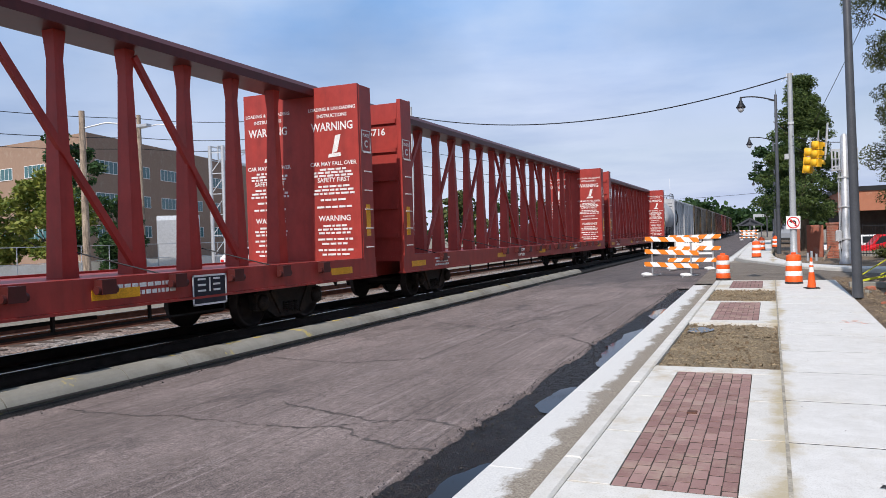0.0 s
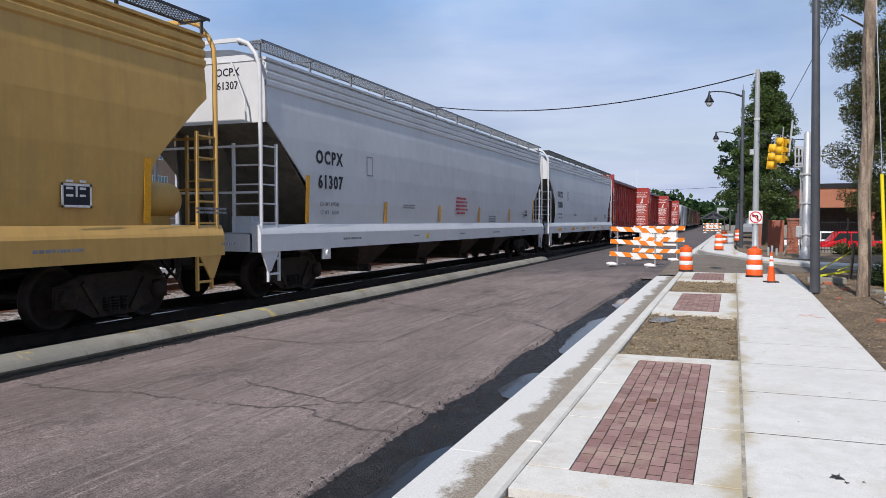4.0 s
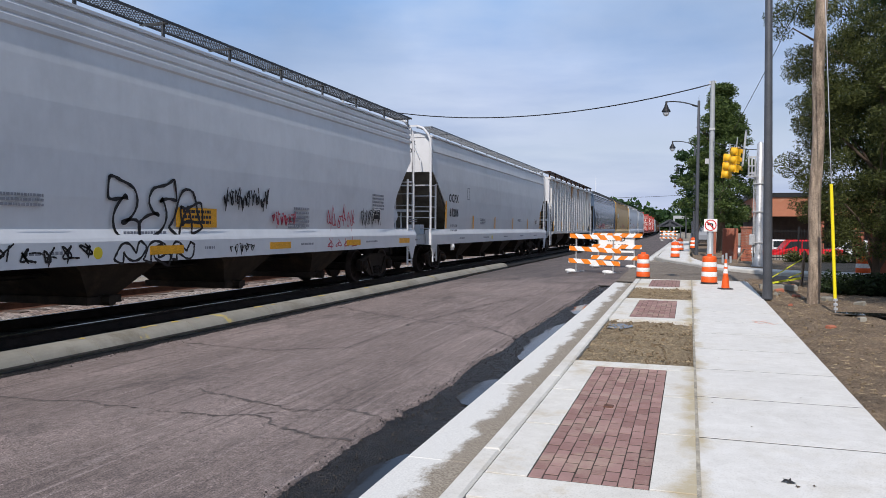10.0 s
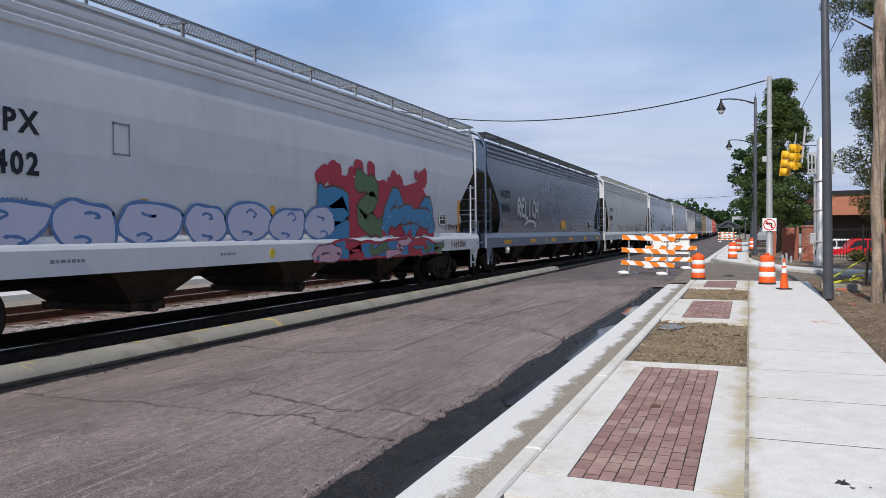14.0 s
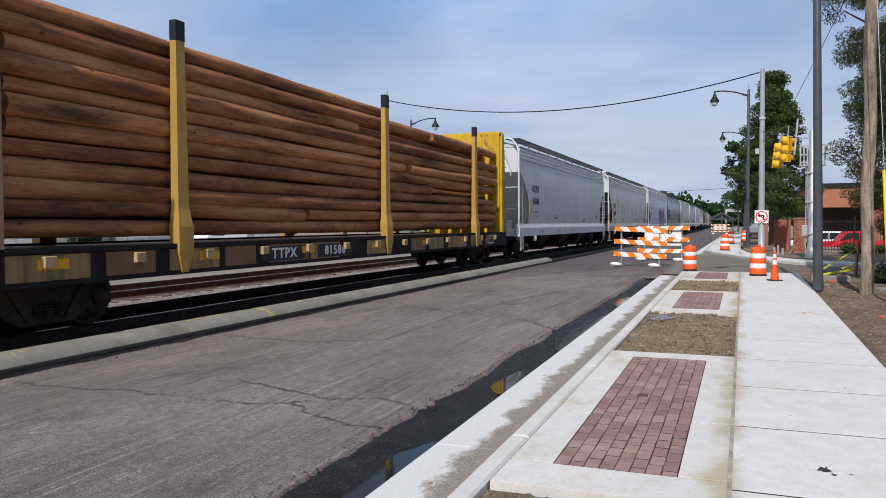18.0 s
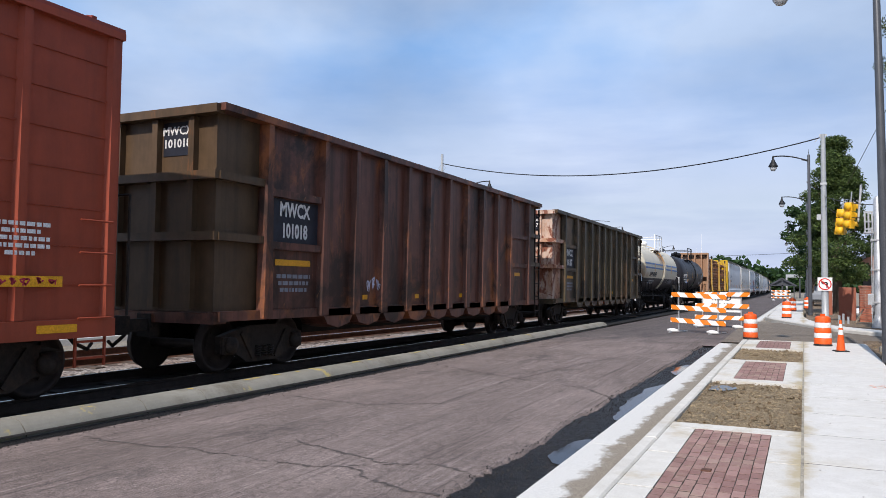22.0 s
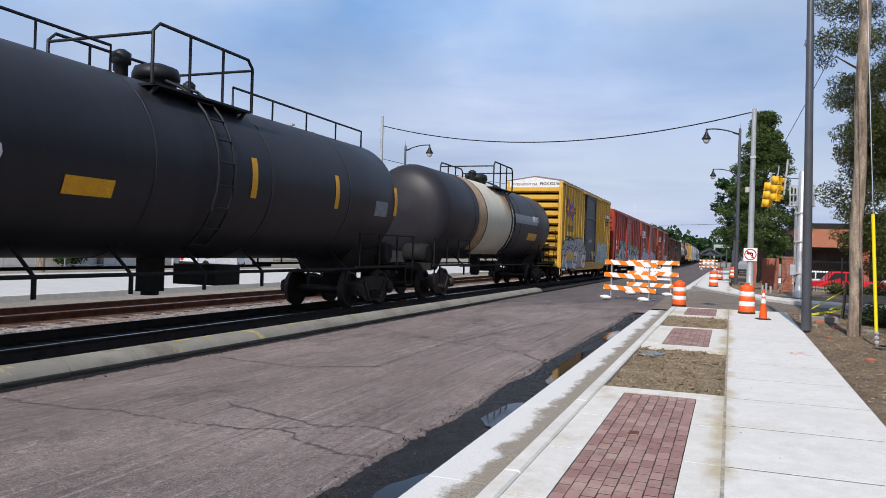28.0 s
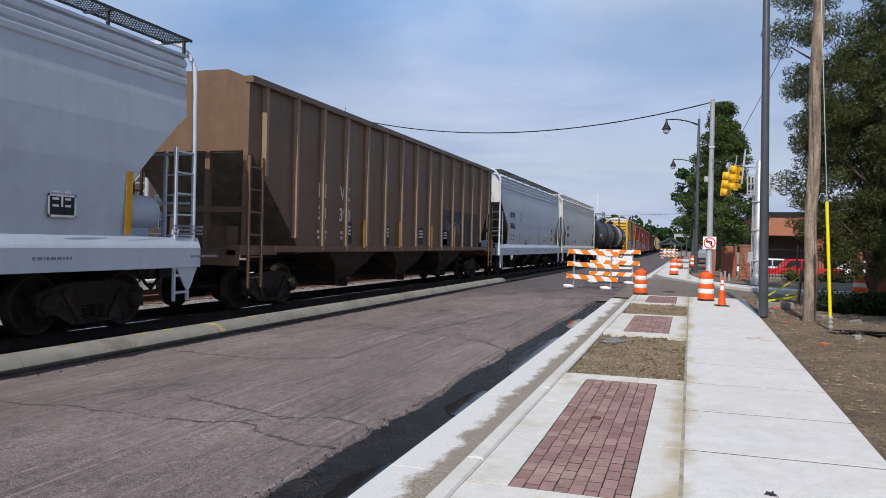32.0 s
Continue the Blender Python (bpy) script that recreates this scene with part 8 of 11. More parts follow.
for y, z, w, d, f in ((4.2, 2.9, 0.16, 0.95, 1.0), (4.7, 3.8, 0.06, 0.7, 0.7), (6.1, 3.0, 0.09, 1.1, 0.9), (6.3, 2.5, 0.16, 0.6, 1.0), (7.7, 2.6, 0.2, 0.35, 1.0), (7.5, 2.1, 0.05, 0.5, 0.6), (9.4, 2.9, 0.10, 1.1, 1.0), (9.3, 3.7, 0.05, 0.6, 0.7), (11.6, 2.5, 0.24, 0.35, 0.9), (12.9, 2.5, 0.12, 0.4, 0.8), (13.6, 2.6, 0.16, 0.5, 0.8), (14.6, 2.5, 0.12, 0.35, 0.7), (16.9, 2.4, 0.14, 0.6, 0.9), (17.5, 2.6, 0.2, 0.3, 0.6), (1.1, 4.35, 0.4, 0.2, 0.9), (1.4, 3.4, 0.16, 0.4, 0.6), (0.4, 1.9, 0.5, 0.35, 0.8)):
    add_stain(P_RUSTWHITE, (1.54, -h + y, z), (0.5, w * 1.6, d * 1.1), (0.36, 0.165, 0.045), f, True)
car, h = hop(-259.63, -279.97, P_WHITE, P_WHITE, "clean white covered hopper car", "OCPX", "62606", 11, slant=True, mz=2.86, under=P_WHITE)
put(log_flat(22.06, P_FLATBROWN, P_ENDRUST, "brown bulkhead flatcar loaded with pole logs"), -281.68, -303.74)

made = tank_car(15.80, 1.385, P_BLACKTANK, "glossy black tank car with white lettering", deck=-0.7)
car, h = put(made, -304.76, -320.56)
R, zc = made[2], made[3]
word("NATX 73656", 0.40, M_WHITEINK, car, on_tank(R, zc, -5.15, -9), stretch=0.8, bold=0.03)
for y in (-4.0, -0.9, 2.2, 5.3):
    tank_patch(car, R, zc, y - 0.07, y + 0.07, -12, 6, M_REFY, "reflector", label="amber reflector strip")
tank_patch(car, R, zc, -4.0, -2.9, -27, -18, M_REFY, "yellow_placard", label="yellow notice panel")
tank_patch(car, R, zc, 5.9, 6.3, -2, 8, M_WHITEINK, "placard")
tank_patch(car, R, zc, 4.9, 5.6, -12, 2, M_GREYINK, "placard")
bars(car, M_WHITEINK, R + 0.004, -5.2, zc - 0.48, [(2.0, 0.06), (1.7, 0.06)], 4)
tag_strokes(car, 81, -4.9, -3.9, zc - 0.85, zc - 0.5, R - 0.06, G_LILAC, G_BLUE, 0.07, 3)
tag_strokes(car, 82, 3.0, 4.6, zc - 0.95, zc - 0.5, R - 0.06, None, G_SILVER, 0.025, 7)
tag_strokes(car, 83, -1.6, 0.0, zc - 0.9, zc - 0.7, R - 0.08, None, G_GREEN, 0.03, 5)
made = tank_car(15.0, 1.45, P_BLACKTANK, "cream and black tank car with blue stripes and rust", top=P_WHITETANK, rail_paint=M_WHITE)
car, h = put(made, -321.40, -336.27)
R, zc = made[2], made[3]
for a in (-1.5, 8.5):
    tank_patch(car, R, zc, -6.2, 5.9, a, a + 3.6, G_BLUE, "blue_stripe", 0.016)
word("SHPX 201851", 0.38, M_INK, car, on_tank(R + 0.010, zc, -3.45, -15), bold=0.04, spread=1.1)
word("SHPX 201851", 0.22, M_INK, car, end_at(0.15, -h + 0.87, zc + 0.55), bold=0.03)
word("LD LMT  203400 LB  92 250 KG", 0.13, M_WHITEINK, car, on_tank(R, zc, -3.3, -31))
word("LT WT    59600 LB  27 000 KG", 0.13, M_WHITEINK, car, on_tank(R, zc, -3.2, -38))
tank_patch(car, R, zc, 2.3, 3.0, -36, -26, M_WHITEINK, "stencil_frame", 0.010)
tank_patch(car, R, zc, 2.36, 2.94, -35, -27, M_INK, "stencil_box", 0.013)
tank_patch(car, R, zc, 3.3, 4.6, -37, -27, M_GREYINK, "stencil_block", 0.010)
for y in (-6.35, -2.9, 0.1, 3.4):
    tank_patch(car, R, zc, y - 0.06, y + 0.06, -8, 12, M_REFY, "reflector", 0.02, "amber reflector strip")
rg = random.Random(31)
for k in range(7):
    y, a, w = rg.uniform(-0.8, 0.8), rg.uniform(6, 30), rg.uniform(0.015, 0.05)
    tank_patch(car, R, zc, y - w, y + w, a, 62, P_RUSTRUN, "rust_streak", 0.010 + 0.0004 * k, "rust run below the valves")
add_stain(P_WHITETANK, (0.85, -(h - 0.85) + 0.25, zc - 0.38), (1.0, 1.0, 0.8), (0.22, 0.095, 0.025), 1.0)
add_stain(P_WHITETANK, (R, -(h - 2.1), zc - 0.5), (0.6, 0.9, 0.35), (0.40, 0.25, 0.11), 0.7)
add_stain(P_WHITETANK, (R * 0.8, -0.1, zc + 0.9), (1.4, 0.9, 0.95), (0.33, 0.17, 0.06), 1.0)
for sy in (-1, 1):
    s = Shape()
    s.rod([(1.4, sy * (h - 0.2), 1.1), (1.4, sy * (h - 0.2), 2.25), (1.0, sy * (h - 0.25), 2.4), (-1.0, sy * (h - 0.25), 2.4), (-1.4, sy * (h - 0.2), 2.25), (-1.4, sy * (h - 0.2), 1.1)], 0.03, 6)
    part("end_railing", s, M_WHITE, car)


def name_board(car, h, name, number):
    """Black boards with the car's number on the side, the end and below, with a yellow strip."""
    y = -h + 2.09
    patch(car, M_INK, y - 0.72, y + 0.72, 2.26, 3.03, 1.445, "name_board", "black name board")
    word(name, 0.36, M_WHITEINK, car, side_at(1.452, y, 2.84), bold=0.03, stretch=0.78)
    word(number, 0.36, M_WHITEINK, car, side_at(1.452, y, 2.46), bold=0.03, stretch=0.72)
    patch(car, M_REFY, y - 0.55, y + 0.5, 1.84, 1.95, 1.445, "reflector", "yellow reflector strip")
    bars(car, M_GREYINK, 1.446, y, 1.65, [(1.0, 0.07), (0.9, 0.07), (0.8, 0.07)], 5)
    s = Shape()
    s.box(0.2, 0.82, -h + 0.107, -h + 0.117, 3.62, 4.18)
    part("end_board", s, M_INK, car, "black end board")
    word(name, 0.2, M_WHITEINK, car, end_at(0.5, -h + 0.105, 4.03))
    word(number, 0.2, M_WHITEINK, car, end_at(0.5, -h + 0.105, 3.82))
    for k in (4.6, 7.0, 9.6):
        patch(car, M_REFY, -h + k - 0.1, -h + k + 0.1, 1.2, 1.3, 1.445, "reflector", "yellow reflector strip")
    patch(car, M_REFY, h - 2.4, h - 1.9, 1.84, 1.95, 1.445, "reflector", "yellow reflector strip")


car, h = put(gondola(16.48, P_OLIVE, "dark olive coal gondola with dents and a peeling end", P_PALEEND, 12), -336.69, -353.17)
name_board(car, h, "MWCX", "101187")
car, h = put(gondola(16.22, P_BROWN, "rust brown coal gondola with heavy posts", P_BROWNEND, 12, P_BROWNEND), -355.02, -371.24)
name_board(car, h, "MWCX", "101018")
tag_strokes(car, 85, -h + 4.4, -h + 5.0, 1.3, 1.7, 1.58, None, G_LILAC, 0.05, 3)


def mane_logo(car, y, z, mat, x, w=3.45, t=0.75):
    """Horizontal bars running into two slanted block shapes."""
    q, u = w / 3.75, t / 1.07
    for k in range(5):
        s = Shape()
        s.box(x, x + 0.004, y, y + (1.74 - 0.055 * k) * q, z + (0.585 - 0.234 * k) * u, z + (0.72 - 0.234 * k) * u)
        part("emblem_bar", s, mat, car)
    blocks = (((1.70, 0.72), (2.12, 0.72), (1.92, -0.35), (1.50, -0.35)), ((2.02, 0.72), (2.30, 0.72), (2.66, -0.35), (2.34, -0.35)), ((2.44, 0.72), (2.70, 0.72), (2.70, -0.35), (2.44, -0.35)),
              ((2.92, 0.72), (3.75, 0.72), (3.75, 0.44), (2.86, 0.44)), ((2.80, 0.62), (2.98, 0.71), (3.10, 0.10), (2.80, 0.20)), ((2.82, 0.34), (3.66, 0.22), (3.78, 0.02), (2.92, 0.10)), ((3.46, 0.16), (3.78, 0.06), (3.74, -0.28), (3.46, -0.20)), ((2.78, -0.08), (3.70, -0.08), (3.66, -0.35), (2.78, -0.35)))
    for k, pts in enumerate(blocks):
        s = Shape()
        s.poly([(x + 0.0045 + 0.0008 * k, y + a * q, z + b * u) for a, b in pts], (0.004, 0, 0))
        part("emblem_block", s, mat, car, "white emblem block")


made = boxcar(17.35, P_BOXRED, "red-brown boxcar with a white emblem", top=5.14, posts=14, door_at=(-1.57, 1.58), roof=P_BOXOXIDE, door_paint=P_BOXMAROON)
car, h = put(made, -373.00, -390.35)
mane_logo(car, -h + 0.9, 3.6, M_WHITEINK, 1.535, 3.2, 0.66)
for text, size, y, z in (("DOOR OPENING W 10-0 H 10-3", 0.13, -0.15, 2.72), ("THIS CAR HAS CUSHION UNDERFRAME", 0.07, -0.1, 3.72), ("COUPLERS LOCK DOORS", 0.07, -0.1, 3.55)):
    word(text, size, M_WHITEINK, car, side_at(1.613, y, z), stretch=0.85)
patch(car, M_WHITEINK, -1.35, -0.85, 2.75, 2.88, 1.613, "repaint_patch")
word("NS", 0.40, M_WHITEINK, car, side_at(1.535, -h + 2.42, 2.68), stretch=0.75)
word("409 944", 0.42, M_WHITEINK, car, side_at(1.535, -h + 3.2, 2.16), bold=0.02, spread=1.4)
bars(car, M_WHITEINK, 1.535, -h + 3.5, 1.72, [(1.9, 0.07), (1.7, 0.07)], 3)
patch(car, M_BLACK, -h + 5.08, -h + 5.85, 1.5, 1.88, 1.535, "black_patch")
wild_mural(car, 91, -1.4, 1.2, 1.15, 1.85, 1.625, None, (G_LILAC, G_SILVER), None, (), 4, 0.15, None, "", 0.0, G_LILAC, 1.1)
wild_mural(car, 92, 1.9, h - 3.0, 0.95, 1.85, 1.545, G_LILAC, (G_SILVER, G_LILAC), None, (), 7, 0.17, None, "curling white and lilac graffiti", 0.0, G_BROWN, 1.5, True)
for y in (h - 2.55, h - 4.12):
    patch(car, M_LIME, y - 0.16, y + 0.16, 1.78, 1.98, 1.56, "lime_placard", "lime green card")
acid_plate(car, h - 2.84, 1.44, 1.56, 0.52)
patch(car, M_REFY, h - 2.0, h - 1.03, 1.45, 1.58, 1.54, "reflector", "yellow strip sprayed over with red")
tag_strokes(car, 93, h - 1.95, h - 1.1, 1.46, 1.57, 1.546, None, G_RED, 0.03, 5)
bars(car, M_WHITEINK, 1.54, h - 1.6, 2.2, [(0.8, 0.05), (0.5, 0.05), (0.75, 0.05), (0.8, 0.05), (0.4, 0.05)], 94)
patch(car, M_REFY, -h + 1.08, -h + 2.12, 1.42, 1.54, 1.536, "reflector", "yellow reflector strip")
for y in (-h + 4.2, -h + 6.7, 0.8, 4.4, 7.6):
    patch(car, M_REFY, y - 0.28, y + 0.28, 0.88, 0.98, 1.538, "reflector", "yellow reflector strip")
word("409944", 0.18, M_WHITEINK, car, end_at(0.75, -h + 0.185, 4.72))
made = boxcar(17.40, P_BOXRED, "red-brown boxcar with lilac graffiti", top=5.2, posts=12, door_at=(-1.14, 2.2), roof=P_BOXOXIDE, seams=[2.9])
car, h = put(made, -392.18, -409.58)
mane_logo(car, -h + 0.72, 3.62, M_WHITEINK, 1.535, 3.3, 0.68)
word("SOU", 0.36, M_WHITEINK, car, side_at(1.535, -h + 2.45, 2.68), bold=0.03)
word("550 420", 0.36, M_WHITEINK, car, side_at(1.568, -h + 2.95, 2.16), bold=0.03, spread=1.15)
wild_mural(car, 101, -h + 0.35, -1.25, 0.84, 2.12, 1.546, G_LILAC, (G_WHITE, G_LILAC, G_LILAC), None, (G_BLUE,), 8, 0.32, G_WHITE, "lilac and white sprayed mural with blue bubbles", 0.0, G_BLACK, 1.28)
wild_mural(car, 102, -1.1, 2.15, 1.0, 2.2, 1.625, G_PINK, (G_LILAC, G_PINK), G_BLACK, (), 4, 0.24, None, "", 0.0, G_BROWN, 1.3, True)
wild_mural(car, 103, 2.3, 7.3, 0.92, 2.0, 1.546, G_PINK, (G_PINK, G_LILAC), G_LILAC, (), 6, 0.22, G_WHITE, "pink sprayed mural", 0.1, G_BLACK, 1.35, True)
tag_strokes(car, 106, 2.4, 7.6, 2.15, 2.45, 1.545, None, G_LILAC, 0.025, 12)
tag_strokes(car, 104, -h + 0.9, -h + 2.2, 2.6, 3.3, 1.545, None, G_BLACK, 0.07, 3)
tag_strokes(car, 105, -h + 2.4, -h + 3.0, 2.8, 3.2, 1.545, None, G_BLACK, 0.06, 2)
patch(car, M_REFY, -h + 0.95, -h + 1.5, 1.38, 1.62, 1.56, "reflector", "yellow reflector strip")
for y in (-h + 4.0, -2.0, 0.9, 3.4, 7.3):
    patch(car, M_REFY, y - 0.25, y + 0.25, 0.98, 1.1, 1.56, "reflector", "yellow reflector strip")
word("SOU 55042", 0.2, M_WHITEINK, car, end_at(0.7, -h + 0.185, 4.72))
made = boxcar(17.90, P_BOXBRIGHT, "bright red boxcar with a teal and silver mural", top=5.2, posts=14, door_at=(-1.7, 1.68), seams=[4.75])
car, h = put(made, -410.75, -428.65)
word("EE    C", 0.36, M_WHITEINK, car, side_at(1.535, -h + 2.05, 2.54), bold=0.03)
word("62   16", 0.36, M_WHITEINK, car, side_at(1.535, -h + 2.07, 2.12), bold=0.03)
word("EEC 6216", 0.2, M_WHITEINK, car, end_at(0.7, -h + 0.185, 4.55))
wild_mural(car, 117, -h + 3.2, -1.75, 0.80, 2.62, 1.546, G_BLACK, (G_SILVER, G_PALE), G_YELLOW, (G_TEAL, G_TEAL), 4, 0.48, G_WHITE, "silver and black sprayed mural rimmed with yellow")
wild_mural(car, 118, -1.66, 1.64, 1.0, 2.5, 1.625, G_BLACK, (G_PALE, G_SILVER), G_YELLOW, (G_TEAL,), 3, 0.38, G_WHITE)
wild_mural(car, 119, 1.74, h - 0.7, 0.84, 2.5, 1.546, G_BLACK, (G_SILVER, G_PALE), G_YELLOW, (G_TEAL,), 6, 0.34, G_WHITE, "silver and black sprayed mural rimmed with yellow", 0.3)
wild_mural(car, 112, -h + 0.85, -h + 3.7, 0.80, 1.65, 1.546, G_BLACK, (G_SILVER,), G_YELLOW, (G_TEAL, G_TEAL, G_TEAL), 2, 0.26)
for y in (-h + 2.0, -h + 6.3, 0.4, 4.0, 7.4):
    patch(car, M_REFY, y - 0.4, y + 0.4, 0.9, 1.06, 1.66, "reflector", "yellow reflector strip")
made = boxcar(17.35, P_YELLOW, "tall yellow boxcar with a dark blue door and silver graffiti", top=5.58, posts=22, door_at=(-1.63, 1.77), roof=P_ROOFGREY, door_paint=P_DOORBLUE, seams=[3.2, 4.6])
car, h = put(made, -430.40, -447.75)
word("FB OX", 0.46, M_INK, car, side_at(1.535, -h + 2.46, 2.92), bold=0.04, spread=1.15)
word("502 10 6", 0.42, M_INK, car, side_at(1.562, -h + 2.55, 2.36), bold=0.02, spread=1.15)
word("any", 0.28, M_INK, car, side_at(1.535, -h + 3.65, 4.07), bold=0.03)
word("road", 0.28, M_INK, car, side_at(1.535, -h + 3.65, 3.86), bold=0.03)
cy, cz = -h + 2.45, 4.02
for mat, lines in ((M_EMBLEMBLUE, (((-0.74, 0.50), (-0.1, 0.08)), ((-0.1, 0.12), (-0.1, -0.16)), ((-0.1, -0.12), (-0.70, -0.44)), ((0.10, 0.10), (0.72, 0.40)), ((0.10, -0.26), (0.70, -0.62)))), (M_EMBLEMRED, (((-0.76, 0.26), (-0.26, 0.0)), ((-0.26, 0.02), (-0.76, -0.24)), ((0.14, -0.04), (0.76, 0.20)), ((0.14, -0.06), (0.76, -0.40))))):
    for a, b in lines:
        s = Shape()
        o_ = 1.538 + 0.0015 * abs(a[0] + 3 * b[1]) + (0.006 if mat is M_EMBLEMRED else 0)
        s.beam((o_, cy + a[0], cz + a[1]), (o_, cy + b[0], cz + b[1]), 0.17, 0.010, (1, 0, 0))
        part("emblem_arm", s, mat, car, "painted arm of a crossed emblem")
patch(car, M_INK, h - 2.75, h - 0.75, 4.06, 4.40, 1.536, "emblem_board", "black emblem board")
for k in range(3):
    s = Shape()
    y = h - 2.65 + 0.68 * k
    s.poly([(1.541, y, 4.12), (1.541, y + 0.42, 4.12), (1.541, y + 0.6, 4.35), (1.541, y + 0.12, 4.35)], (0.003, 0, 0))
    part("emblem_block", s, M_WHITEINK, car)
word("Railcar Pooling", 0.20, M_INK, car, side_at(1.535, h - 1.75, 3.88))
word("Experts", 0.20, M_INK, car, side_at(1.535, h - 1.75, 3.66))
word("next", 0.26, M_INK, car, side_at(1.535, -h + 1.26, 4.08), bold=0.03)
word("load", 0.26, M_INK, car, side_at(1.535, -h + 1.26, 3.86), bold=0.03)
s = Shape()
s.poly([(x, -h + 0.188, z) for x, z in ((-1.5, 5.02), (1.5, 5.02), (1.5, 5.36), (0, 5.57), (-1.5, 5.36))], (0, 0.012, 0))
part("height_band", s, M_WHITEINK, car, "white band across the top of the end")
word("EXCESS HEIGHT CAR", 0.15, M_INK, car, end_at(-0.55, -h + 0.186, 5.17))
word("FBOX 502106", 0.19, M_INK, car, end_at(0.85, -h + 0.186, 5.20), bold=0.03)
wild_mural(car, 123, -h + 0.5, -1.6, 1.50, 2.52, 1.537, G_PALE, (G_PALE,), G_BLACK, (), 4, 0.34, None, "silver block graffiti with black outlines", 0.0, G_BLACK, 1.4, True)
wild_mural(car, 121, -h + 0.4, -1.5, 0.74, 1.82, 1.556, G_PALE, (G_SILVER, G_PALE), G_BLACK, (), 5, 0.36, G_WHITE, "silver block graffiti with black outlines", 0.0, G_BLACK, 1.4, True)
wild_mural(car, 122, 2.3, 7.4, 0.95, 2.25, 1.546, G_PALETEAL, (G_PALETEAL, G_PALE), None, (G_PALETEAL,), 5, 0.24, G_WHITE, "pale teal sprayed mural", 0.0, G_GREEN, 1.25, True)
tag_strokes(car, 125, -1.2, 0.2, 2.2, 2.5, 1.64, None, G_WHITE, 0.04, 5)
tag_strokes(car, 124, -0.6, 1.6, 1.3, 1.8, 1.64, None, G_WHITE, 0.06, 5)
for y, w in ((-h + 1.9, 0.5), (-h + 3.0, 0.55)):
    patch(car, P_YELLOW, y - w, y + w, 1.2, 1.6, 1.580, "stencil_panel", "yellow panel left among the graffiti")
for y in (-h + 4.3, -1.9, 0.6, 3.2, 6.0):
    patch(car, M_REFY, y - 0.07, y + 0.07, 1.2, 1.75, 1.645, "reflector", "yellow reflector strip")
made = tank_car(16.84, 1.5, P_BLACKTANK, "black tank car with a grimy barrel")
car, h = put(made, -448.85, -465.68)
R, zc = made[2], made[3]
tank_patch(car, R, zc, 3.0, 4.6, -26, -14, M_REFY, "yellow_placard", label="yellow notice panel")
tank_patch(car, R, zc, 0.5, 4.5, 0, 14, M_GREYINK, "faded_patch")
tank_patch(car, R, zc, -3.2, 0.4, -60, 140, P_WHITETANK, "residue_stain", 0.01, "pale band of residue round the barrel")
tank_patch(car, R, zc, -4.2, -3.3, -50, 140, P_RUSTRUN, "residue_edge", 0.011, "brown stained edge of the residue")
word("SERVICE", 0.3, M_WHITEINK, car, on_tank(R, zc, 4.2, 10))
made = tank_car(17.75, 1.5, P_BLACKTANK, "black tank car with white number and amber strips", long_rail=True)
car, h = put(made, -467.15, -484.90)
R, zc = made[2], made[3]
word("INVX 26179", 0.46, M_WHITEINK, car, on_tank(R, zc, -5.4, -10), stretch=0.95, bold=0.045)
tank_patch(car, R, zc, -3.3, -2.4, -24, -14, M_REFY, "yellow_placard", label="yellow notice panel")
tank_patch(car, R, zc, 6.2, 6.9, -16, -2, M_GREYINK, "placard")
for y in (-7.2, 1.0, 4.2, 7.4):
    tank_patch(car, R, zc, y - 0.09, y + 0.09, -14, 14, M_REFY, "reflector", label="amber reflector strip")
car, h = hop(-487.28, -505.73, P_BEIGE, P_BEIGE, "cream grey covered hopper car with rusty roof edge", "ACFX", "59581", 14, walkway=M_PALEGRATE, mz=2.62, bite=STRAIGHT_END, under=P_BEIGE)
car, h = hop(-506.75, -523.45, P_BLUEGREY, P_WHITE, "pale blue-grey covered hopper car", "INVX", "30810", 15, bite=STRAIGHT_END)
patch(car, G_ORANGE, h - 2.45, h - 2.0, 1.95, 2.12, SX, "orange_placard", "orange notice panel")
bars(car, M_INK, SX, h - 3.1, 2.35, [(0.5, 0.05), (0.45, 0.05), (0.5, 0.05), (0.4, 0.05)], 61)
made = ribbed_hopper(20.01, P_BROWNHOP, P_BROWNHOP, "brown ribbed hopper car with a repainted dark patch", 15, rib_paint=P_BROWNRIB)
car, h = put(made, -524.39, -544.40)
for k, (a, b) in enumerate((("IN", "38"), ("VX", "390"))):
    y = -h + 3.55 + 1.25 * k
    word(a, 0.42, M_WHITEINK, car, side_at(1.452, y, 2.55), bold=0.03)
    word(b, 0.42, M_WHITEINK, car, side_at(1.452, y, 2.05), bold=0.03)
    bars(car, M_WHITEINK, 1.452, y, 1.65, [(0.5, 0.07), (0.45, 0.07)], 5)
patch(car, P_DOORBLUE, h - 7.2, h - 2.6, 1.25, 2.55, 1.446, "repaired_panel", "dark repainted side panel")
tag_strokes(car, 131, h - 6.8, h - 5.0, 1.6, 2.3, 1.455, None, G_LILAC, 0.02, 7)
for k in (-5.0, -2.4, 0.6, 3.2):
    patch(car, M_INK, k - 0.25, k + 0.25, 1.4, 1.9, 1.446, "stencil_box")
    bars(car, M_WHITEINK, 1.451, k, 1.8, [(0.4, 0.05)] * 3, int(k * 10) % 40)
    patch(car, M_REFY, k + 0.8, k + 0.92, 1.3, 2.0, 1.538, "reflector", "amber reflector strip")
